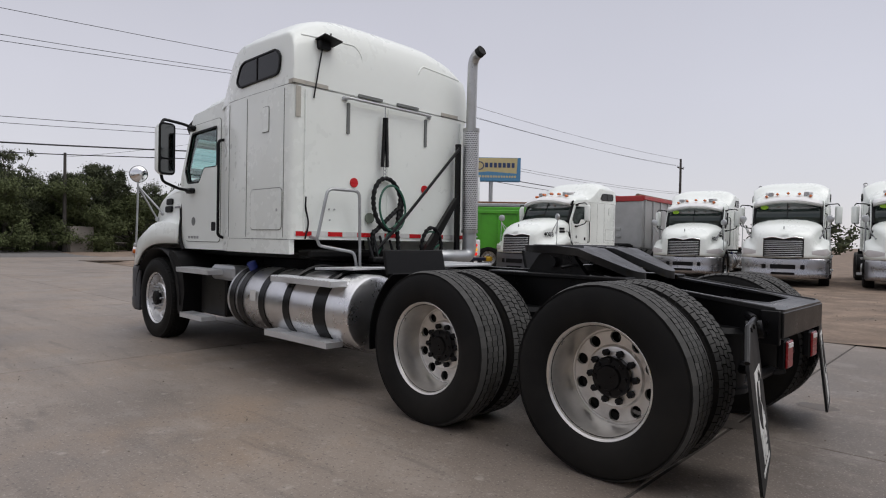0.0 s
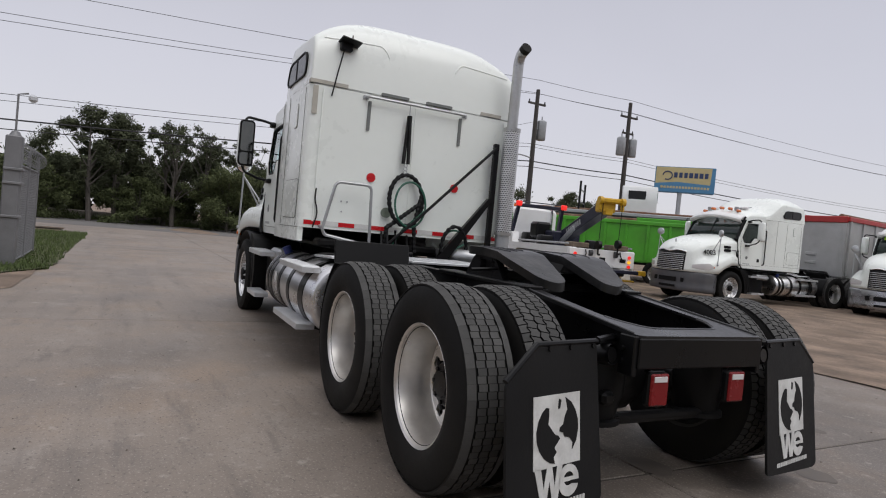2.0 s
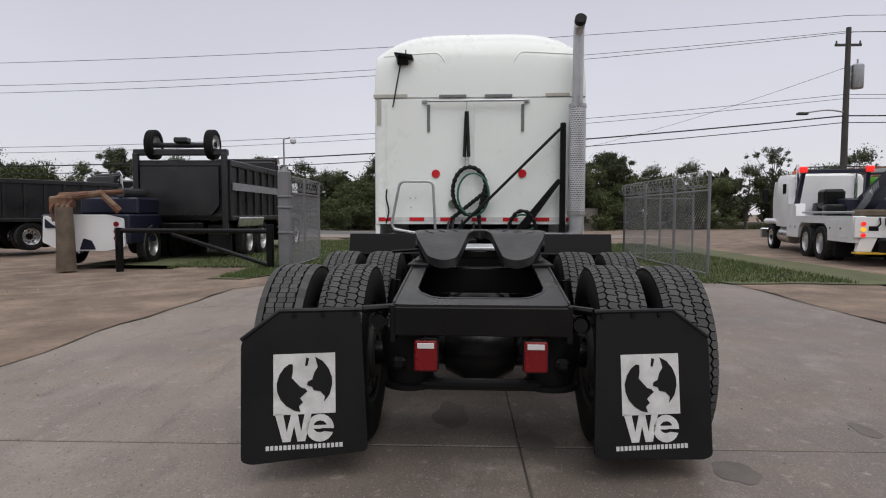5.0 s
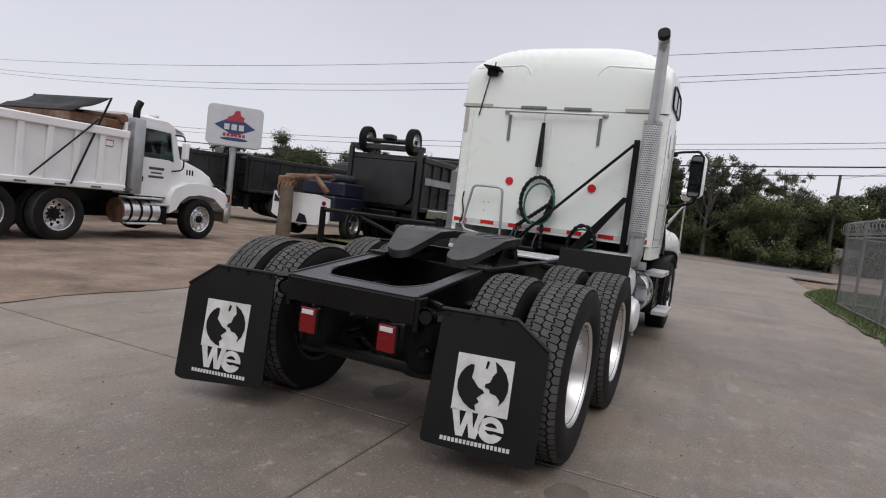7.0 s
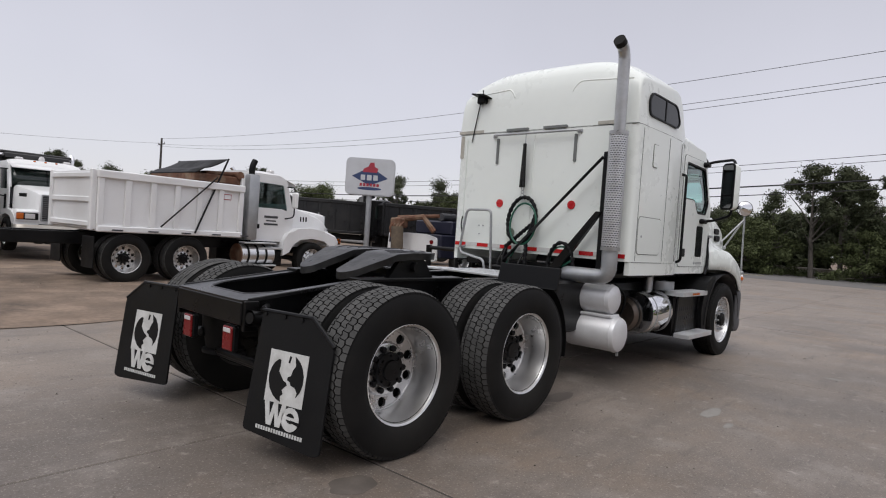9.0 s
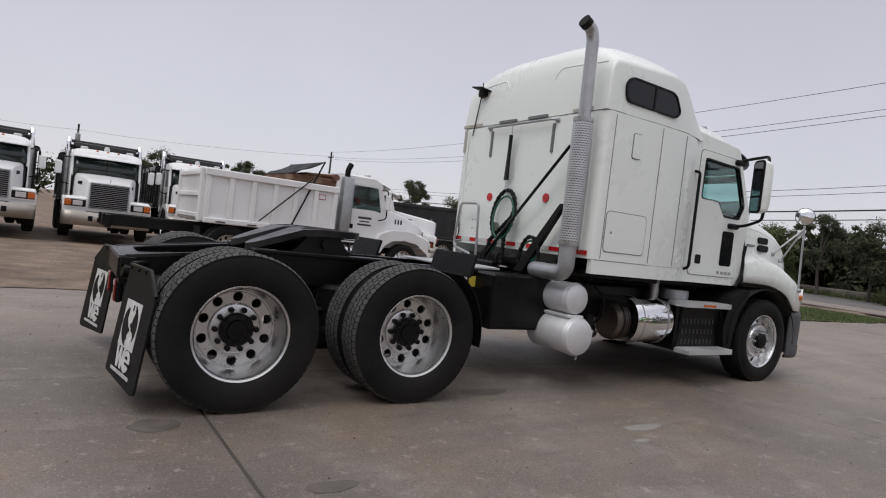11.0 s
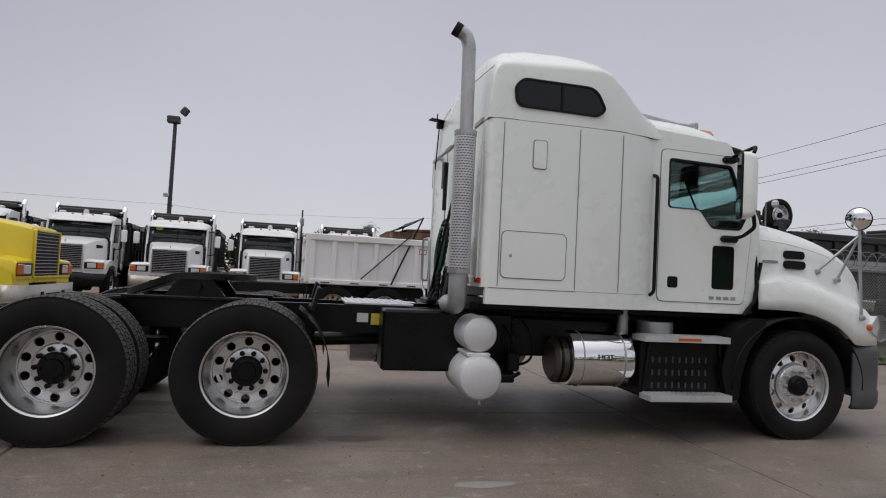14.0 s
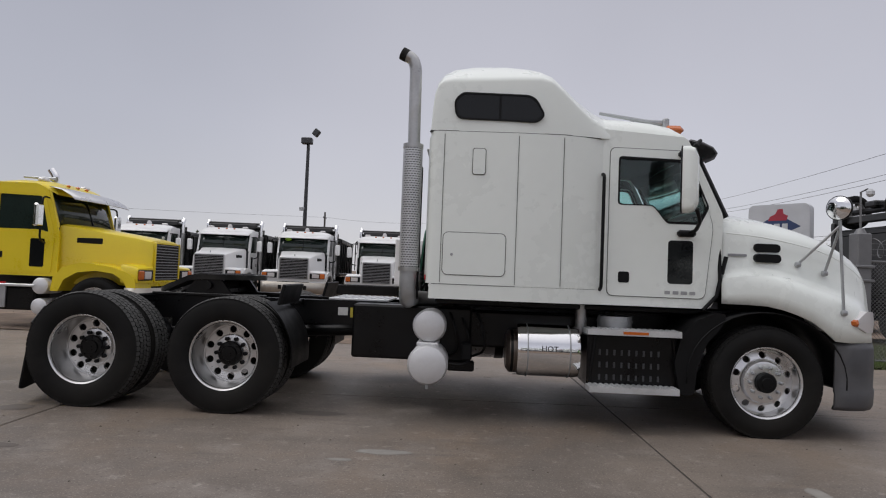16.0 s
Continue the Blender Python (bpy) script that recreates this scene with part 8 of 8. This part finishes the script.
def wire(name, pts, r, sag, label, n=14):
    T = None
    bm = bmn()
    for a, b in zip(pts, pts[1:]):
        a, b = Vector(a), Vector(b)
        tube(bm, [a.lerp(b, t) - Vector((0, 0, 4 * sag * t * (1 - t))) for t in [k / n for k in range(n + 1)]], r, 5, False)
    return tagged(part(name, bm, WIREM), label, "cable")


for dx, r, sag, z in ((0.0, 0.012, 1.25, 10.55), (0.5, 0.012, 1.7, 9.95), (-0.5, 0.012, 2.0, 9.65), (0.1, 0.012, 2.0, 6.95), (0.0, 0.011, 2.1, 6.75), (0.0, 0.032, 2.0, 5.95), (0.1, 0.020, 2.1, 5.65)):
    wire("overhead_cable", [(24.3 + dx, -62.0, z), (25.4 + dx, -24.6, z + 0.1)], r, 0.35, "black overhead cable between road poles")
    wire("overhead_cable", [(25.4 + dx, -24.6, z + 0.1), (25.6 + dx, -17.7, z)], r, 0.05, "black overhead cable between road poles")
    wire("overhead_cable", [(25.6 + dx, -17.7, z), (29.8 + dx, 69.7, z - 0.3)], r, sag, "black overhead cable between road poles", 24)
wire("overhead_cable", [(25.6, -17.7, 8.2), (46.5, -9.0, 6.6)], 0.010, 0.3, "thin overhead cable crossing the road")
wire("overhead_cable", [(29.8, 69.7, 9.7), (2.0, 82.0, 8.8), (-14.0, 75.0, 8.3), (-70, 60, 8.3)], 0.012, 0.4, "thin overhead cable behind the yard")

# flood light pole behind the row
T = thing("light_pole", "dark steel flood light pole with two heads", "light pole", m=pose(-4.18, 23.82, 0.1))
part("shaft", tube(bmn(), [(0, 0, 0), (0, 0, 7.7)], [0.11, 0.08], 10), DARKGREY, T)
part("flood_light", box(bmn(), (-0.05, -0.1, 7.65), (0.55, 0.35, 0.32), 0.04), DARKGREY, T)
part("flood_light", box(bmn(), (0.38, 0, 8.1), (0.30, 0.32, 0.36), 0.04, pose(0, 0, 0, 0, 35, 0)), DARKGREY, T)
part("side_fitting", box(bmn(), (-0.15, -0.1, 4.2), (0.25, 0.1, 0.18), 0.02), GALV, T)


# ---- gate, fence and rail ----
def chain_link(bm, p, q, z0, z1, pitch=0.09, r=0.0028):
    """Crossing wires between two posts."""
    p, q = Vector(p), Vector(q)
    L, H = (q - p).length, z1 - z0
    n = int((L + H) / pitch)
    for k in range(n):
        for flip in (0, 1):
            u0, v0 = k * pitch - H, 0.0
            u1, v1 = k * pitch, H
            if u0 < 0:
                v0, u0 = -u0, 0.0
            if u1 > L:
                v1, u1 = v1 - (u1 - L), L
            if u1 <= u0 or v1 <= v0:
                continue
            if flip:
                u0, u1 = L - u0, L - u1
            a, b = p.lerp(q, u0 / L), p.lerp(q, u1 / L)
            a, b = Vector((a.x, a.y, z0 + v0)), Vector((b.x, b.y, z0 + v1))
            tube(bm, [a, b], r, 3, False)
    return bm


def fence_panel(name, label, pts, h, wire_coil=True, pitch=0.09, r=0.0035):
    T = thing(name, label, "fence", m=pose(0, 0, 0))
    for p in pts:
        part("fence_post", tube(bmn(), [(*p, -0.2), (*p, h + 0.35)], 0.035, 8), FENCEM, T)
    for p, q in zip(pts, pts[1:]):
        for z in (0.08, h):
            part("fence_rail", tube(bmn(), [(*p, z), (*q, z)], 0.022, 6), FENCEM, T)
        m = part("chain_link", chain_link(bmn(), (*p, 0), (*q, 0), 0.08, h, pitch, r), FENCEM, T, smooth=0)
        m["kind"] = "stuff"
        if wire_coil:
            for k in range(3):
                part("barbed_strand", tube(bmn(), [(*p, h + 0.12 + 0.1 * k), (*q, h + 0.12 + 0.1 * k)], 0.006, 4), FENCEM, T)
            L = (Vector(q) - Vector(p)).length
            n = int(L / 0.28) * 14
            d = (Vector(q) - Vector(p)).normalized()
            pts_ = [(p[0] + d.x * L * k / n - d.y * 0.17 * math.cos(k * 2 * math.pi / 14), p[1] + d.y * L * k / n + d.x * 0.17 * math.cos(k * 2 * math.pi / 14), h + 0.24 + 0.17 * math.sin(k * 2 * math.pi / 14)) for k in range(n + 1)]
            part("razor_coil", tube(bmn(), pts_, 0.008, 4, False), FENCEM, T)
    return T


fence_panel("sliding_gate", "open chain-link gate leaf with razor wire beside the drive", [(10.75, 4.35), (12.2, 4.36), (13.9, 4.38)], 1.85, True, 0.07, 0.005)
fence_panel("chain_link_fence", "grey chain-link fence with barbed wire along the drive", [(9.3, -5.0), (11.4, -5.0), (13.6, -4.95), (15.8, -4.95)], 1.85, True, 0.10, 0.003)
fence_panel("sliding_gate", "open chain-link gate leaf standing across the verge", [(15.8, -4.95), (16.2, -6.2), (16.6, -7.4)], 1.85, True)
gp = thing("gate_post", "square galvanised gate post with a camera mast", "gate post", m=pose(10.65, 4.42, 0))
part("post", box(bmn(), (0, 0, 1.1), (0.26, 0.26, 2.5), 0.02), FENCEM, gp)
part("cap", lathe(bmn(), [(0.0, 0.10), (0.06, 0.08), (0.10, 0.0), (0.0, 0.0)], 12), FENCEM, gp, m=pose(0, 0, 2.35, 90))
part("mast", tube(bmn(), [(0, 0, 2.4), (0, 0, 3.10), (0.02, -0.15, 3.14)], 0.018, 6), FENCEM, gp)
part("camera_dome", box(bmn(), (0.02, -0.22, 3.06), (0.12, 0.14, 0.14), 0.04), SIGNW, gp)
for z in (0.9, 1.5, 1.75):
    part("bracket", box(bmn(), (0, -0.02, z), (0.32, 0.30, 0.05), 0.01), FENCEM, gp)
rl = thing("pipe_barrier", "black steel pipe barrier along the yard edge", "barrier", m=pose(0, 0, 0))
part("post", tube(bmn(), [(10.55, 4.75, -0.2), (10.55, 4.75, 1.10)], 0.09, 10), BLACK, rl)
part("post", tube(bmn(), [(10.9, 8.6, -0.2), (10.9, 8.6, 1.0)], 0.09, 10), BLACK, rl)
part("rail", tube(bmn(), [(10.55, 4.75, 0.93), (10.9, 8.6, 0.93)], 0.06, 10), BLACK, rl)
part("brace", tube(bmn(), [(10.55, 4.78, 0.12), (10.75, 7.2, 0.85)], 0.05, 10), BLACK, rl)

# low wall and block beyond the road
lw = tagged(part("roadside_wall", box(bmn(), (53.5, 0, 0.25), (0.4, 200, 0.75), 0.05), WALLC), "low pale concrete wall beyond the road", "wall", kind="structure")
cb = thing("concrete_cabinet", "square weathered concrete cabinet beyond the road", "cabinet", m=pose(47.2, -10.2, -0.1))
part("body", box(bmn(), (0, 0, 0.95), (0.8, 1.5, 1.9), 0.03), WALLC, cb)


# ---- grass ----
def grass_patch(name, label, n, where, seed, h=0.10):
    rnd = random.Random(seed)
    vs, fs = [], []
    for _ in range(n):
        x, y = where(rnd)
        a, hh, w = rnd.uniform(0, 6.28), h * rnd.uniform(0.4, 1.3), rnd.uniform(0.008, 0.02)
        lx, ly = rnd.uniform(-0.6, 0.6) * hh, rnd.uniform(-0.6, 0.6) * hh
        i = len(vs)
        vs += [(x - w * math.cos(a), y - w * math.sin(a), 0.0), (x + w * math.cos(a), y + w * math.sin(a), 0.0), (x + lx, y + ly, hh)]
        fs.append((i, i + 1, i + 2))
    me = bpy.data.meshes.new(name)
    me.from_pydata(vs, [], fs)
    me.materials.append(GRASS)
    return tagged(new(name, me), label, "grass", kind="stuff")


strip("ground_grass_north", [(x * 0.4, 3.75 + wob(x * 0.4, 4) + (0 if x < 50 else 0.02 * (x - 50)) + (0.9 * (26 - x) / 5 if x < 26 else 0), 10 if x > 28 else 5.4) for x in range(21, 66)], 0.03, GRASSBASE, "short grass verge beside the gate", "grass")
strip("ground_grass_south", [(x * 0.4, -9.0, -4.45 + wob(x * 0.4, 6) - (0.8 * max(0, x - 46) / 8) - (0.5 * (24 - x) / 4 if x < 24 else 0)) for x in range(20, 58)], 0.03, GRASSBASE, "short grass verge beside the fence", "grass")
grass_patch("grass_north", "short green grass beside the gate", 26000, lambda r: (lambda x: (x, r.uniform(3.75 + wob(x, 4) + (0.9 * (10.4 - x) / 2 if x < 10.4 else 0), 7.5 if x > 11 else 5.2)))(r.uniform(8.6, 26)), 11)
grass_patch("grass_south", "short green grass beside the fence", 22000, lambda r: (lambda x: (x, r.uniform(-7.5, -4.5 + wob(x, 6) - 0.8 * max(0, x - 18.4) / 3.2)))(r.uniform(8.2, 22.8)), 12)
grass_patch("grass_far", "rough grass along the far side of the road", 16000, lambda r: (r.uniform(51.5, 53.2), r.uniform(-45, 40)), 13, 0.5)


# ---- trees ----
def leaf_cloud(seed, blobs, n, size, zfloor=0.0):
    """Small leaves scattered over the shells of many lumps, so that the outline is uneven and has gaps."""
    rnd = np.random.default_rng(seed)
    vs, fs = [], []
    tot = sum(b[3] ** 2 for b in blobs)
    for bx, by, bz, br in blobs:
        k = int(n * br * br / tot)
        d = rnd.normal(size=(k, 3))
        d /= np.linalg.norm(d, axis=1)[:, None]
        rr = br * (0.25 + 0.85 * rnd.random(k) ** 0.7) * np.where(rnd.random(k) < 0.16, 1.45, 1.0)
        c = d * rr[:, None] * (1, 1, 0.8) + (bx, by, bz)
        u = rnd.normal(size=(k, 3))
        u /= np.linalg.norm(u, axis=1)[:, None]
        w = np.cross(u, d + 0.3)
        w /= np.linalg.norm(w, axis=1)[:, None] + 1e-6
        s = size * (0.5 + rnd.random(k))[:, None]
        i0 = len(vs)
        quad = np.stack([c - u * s, c + w * s * 0.5, c + u * s, c - w * s * 0.5], 1).reshape(-1, 3)
        vs += quad.tolist()
        fs += [(i0 + 4 * j, i0 + 4 * j + 1, i0 + 4 * j + 2, i0 + 4 * j + 3) for j in range(k)]
    return vs, fs


def tree(seed, h, spread, n, leaf, label, size=0.16, bare=0.0, low=False):
    rnd = random.Random(seed)
    T = thing("tree" if not low else "shrub", label, "tree" if not low else "shrub", "trees beyond the road")
    bm = bmn()
    top = Vector((rnd.uniform(-0.4, 0.4), rnd.uniform(-0.4, 0.4), h * 0.8))
    tube(bm, [Vector((0, 0, -0.3)), top * 0.4 + Vector((0.15, 0.1, 0)), top], [0.16 * h / 7, 0.11 * h / 7, 0.03], 8)
    blobs = []
    for k in range(10 if not low else 21):
        a, z = rnd.uniform(0, 6.28), h * (rnd.uniform(0.40, 0.88) if not low else 0.06 + 0.72 * (k / 20))
        r = spread * rnd.uniform(0.35, 1.0) * (1.15 - 0.5 * z / h)
        e = Vector((r * math.cos(a), r * math.sin(a), z))
        s = top * min(0.9, z / h * 0.75)
        tube(bm, [s, s.lerp(e, 0.5) + Vector((0, 0, 0.15)), e, e + Vector((0.3 * math.cos(a), 0.3 * math.sin(a), h * 0.12))], [0.06, 0.04, 0.022, 0.008], 5)
        for j in range(5):
            blobs.append((e.x + rnd.uniform(-0.9, 0.9), e.y + rnd.uniform(-0.9, 0.9), e.z + rnd.uniform(-0.5, 0.9), spread * rnd.uniform(0.09, 0.25) * (0.6 if bare else 1)))
    blobs.append((top.x, top.y, h * 0.9, spread * 0.3))
    part("trunk", bm, BARK, T)
    vs, fs = leaf_cloud(seed, blobs, int(n * (1 - bare)), size)
    me = bpy.data.meshes.new("crown")
    me.from_pydata(vs, [], fs)
    me.materials.append(leaf)
    put("crown", me, T)
    return T


kinds = [
    tree(1, 8.4, 2.8, 21000, LEAF, "tall broad-leaved tree with dark green crown", 0.085),
    tree(2, 7.2, 3.0, 20000, LEAF, "spreading dark green tree beyond the road", 0.085),
    tree(3, 8.2, 2.3, 7000, LEAF, "half-bare tree with thin crown beyond the road", 0.075, 0.35),
    tree(4, 5.4, 3.1, 30000, LEAF2, "dense olive green shrub beyond the road", 0.08, 0, True),
    tree(5, 4.2, 2.9, 24000, LEAF2, "low dense green shrub beyond the road", 0.08, 0, True),
]
spots = [(47.5, 4.6, 0, 1.0), (50.5, 7.6, 1, 0.85), (49.5, 10.5, 4, 0.9), (48.5, 1.6, 4, 0.85), (50, -0.4, 2, 0.95), (55.0, -1.8, 3, 0.95), (47.2, -4.8, 3, 0.95), (54.5, -8.0, 3, 0.9), (50.5, -9.8, 0, 0.72), (49.0, -3.2, 2, 0.95), (49.5, -6.2, 2, 0.9), (50.5, -8.0, 1, 0.8),
         (51, -4.0, 0, 0.86), (50, -12.2, 0, 0.82), (49.5, -14.5, 4, 1.1), (51, -17.0, 1, 0.8), (49, -20.0, 3, 0.85), (50, -24.3, 1, 0.80), (50.5, -27.0, 2, 0.9), (49, -30.0, 3, 1.0), (51, -35, 1, 1.0), (50, -41, 0, 0.9), (52, -47, 1, 1.0),
         (50, 14.5, 1, 0.85), (51, 18.5, 0, 0.8), (50, 22.5, 3, 1.0), (52, 27, 1, 0.95), (51, 32, 0, 0.9), (50, 38, 3, 1.1), (52, 44, 1, 1.1), (51, 51, 0, 1.0), (55, 2.5, 1, 0.85), (55, -7.5, 1, 0.9), (56, -14, 0, 0.9), (56, -22, 1, 0.9), (55, 9, 3, 1.0), (56, 14, 1, 0.8),
         (38, 62, 0, 0.95), (31, 66, 1, 1.0), (45, 58, 3, 1.2), (12, 84, 1, 1.15), (22, 80, 0, 1.0), (27, 78, 1, 1.0), (34, 74, 3, 1.3), (5, 88, 3, 1.3)]
for i, (x, y, k, s) in enumerate(spots):
    m = pose(x, y, -0.1, 0, 0, (i * 77) % 360) @ Matrix.Scale(s, 4)
    copy_thing(kinds[k], m)
for k, (x, y) in zip(kinds, ((49.0, 3.0), (52.5, -1.5), (48.3, -0.9), (48.0, -10.6), (47.8, 8.6))):
    k.matrix_basis = pose(x, y, -0.1, 0, 0, 40)


def far_wood(name, pts, h, n, seed, leaf=LEAF):
    rnd = random.Random(seed)
    blobs = []
    for a, b in zip(pts, pts[1:]):
        L = math.dist(a, b)
        for k in range(int(L / 2.2)):
            t = rnd.random()
            for z in (0.2, 0.5, 0.8):
                blobs.append((a[0] + (b[0] - a[0]) * t + rnd.uniform(-2, 2), a[1] + (b[1] - a[1]) * t + rnd.uniform(-2, 2), h * z * rnd.uniform(0.7, 1.15), h * rnd.uniform(0.16, 0.30)))
    vs, fs = leaf_cloud(seed, blobs, n, 0.42)
    me = bpy.data.meshes.new(name)
    me.from_pydata(vs, [], fs)
    me.materials.append(leaf)
    return tagged(new(name, me), "dark line of distant woods, added unseen on the west", "woods", kind="stuff")


far_wood("far_woods_east", [(62, -160), (58, -60), (57, 40), (56, 90)], 5.0, 120000, 21)
far_wood("far_woods_north", [(50, 95), (10, 105), (-60, 100)], 6.5, 16000, 22)
far_wood("far_woods_south", [(60, -120), (0, -130), (-80, -110)], 6.0, 12000, 23)
# unseen tree line added behind the camera so mirrors reflect something dark
far_wood("far_woods_west", [(-48, -70), (-42, -20), (-43, 15)], 12.0, 30000, 24)


# ---- concrete slabs and small marks on them ----
def slab(x0, x1, y0, y1):
    gx, gy = 0.010, 0.006
    return box(bmn(), ((x0 + x1) / 2, (y0 + y1) / 2, -0.03), (x1 - x0 - 2 * gx, y1 - y0 - 2 * gy, 0.06), 0.006)


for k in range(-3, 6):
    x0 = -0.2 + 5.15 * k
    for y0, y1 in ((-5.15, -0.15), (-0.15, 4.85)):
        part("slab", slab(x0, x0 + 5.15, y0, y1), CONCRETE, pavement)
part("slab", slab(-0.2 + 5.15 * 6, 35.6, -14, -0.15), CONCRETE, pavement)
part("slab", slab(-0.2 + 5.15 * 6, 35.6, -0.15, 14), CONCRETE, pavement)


def blot(name, cx, cy, rx, ry, material, label, z=0.002, seed=0):
    bm = bmn()
    n = 28
    bm.faces.new([bm.verts.new((cx + rx * (1 + 0.35 * noise.noise((math.cos(a) * 1.5, math.sin(a) * 1.5, seed))) * math.cos(a), cy + ry * (1 + 0.35 * noise.noise((math.cos(a) * 1.5, math.sin(a) * 1.5, seed + 7))) * math.sin(a), z)) for a in (2 * math.pi * k / n for k in range(n))])
    return part(name, bm, material, pavement, label)


blot("stain", -0.50, -1.25, 0.15, 0.11, OIL, "dark oil spot", 0.002, 1)
blot("stain", 0.13, -2.33, 0.13, 0.07, OIL, "dark oil spot", 0.002, 9)
blot("stain", 0.35, 0.25, 0.26, 0.12, OIL, "dark oil spot", 0.002, 2)
blot("stain", -0.12, -0.25, 0.16, 0.10, OIL, "dark oil spot", 0.003, 3)
blot("stain", 2.1, -1.0, 0.22, 0.10, OIL, "dark oil spot", 0.002, 4)
blot("scuff", 2.82, -2.10, 0.22, 0.06, SPALL, "pale scrape", 0.002, 5)
blot("scuff", 2.55, -2.32, 0.10, 0.03, SPALL, "pale scrape", 0.002, 6)
blot("scuff", 5.7, -2.6, 0.06, 0.12, SPALL, "pale scrape", 0.002, 7)
bm = bmn()
rnd = random.Random(4)
for k in range(700):
    x, y, r = rnd.uniform(-3, 9), rnd.uniform(-5, 4.6), rnd.uniform(0.003, 0.011)
    vs = [bm.verts.new((x + r * math.cos(a), y + r * math.sin(a) * 0.8, 0.001)) for a in (0.3, 2.0, 3.6, 5.1)] + [bm.verts.new((x, y, r * 0.9))]
    for i in range(4):
        bm.faces.new((vs[i], vs[(i + 1) % 4], vs[4]))
crumbs = part("grit", bm, PEBBLE, pavement, smooth=0)
crumbs["kind"] = "stuff"


# stones and clods lying on the dirt yard
rnd = random.Random(21)
vs, fs = [], []
for k in range(5200):
    x, y = (rnd.uniform(-14, 10), rnd.uniform(5.2, 14)) if k % 2 else (rnd.uniform(-4, 14), rnd.uniform(-15, -5.8))
    r, i = rnd.uniform(0.006, 0.020) * (2.0 if rnd.random() < 0.06 else 1.0), len(vs)
    z = ground_height(x, y) - r * 0.25
    for a in (0.2, 1.5, 2.8, 4.0, 5.2):
        q = r * rnd.uniform(0.7, 1.2)
        vs.append((x + q * math.cos(a), y + q * math.sin(a), z))
    vs.append((x, y, z + r * rnd.uniform(0.7, 1.2)))
    fs += [(i + j, i + (j + 1) % 5, i + 5) for j in range(5)]
me = bpy.data.meshes.new("stones")
me.from_pydata(vs, [], fs)
me.materials.append(mat("yard_stones", (0.20, 0.165, 0.135), 0.95, vary=0.2, island=0.45))
tagged(new("stones", me), "scattered stones and clods on the dirt", "stones", kind="stuff")
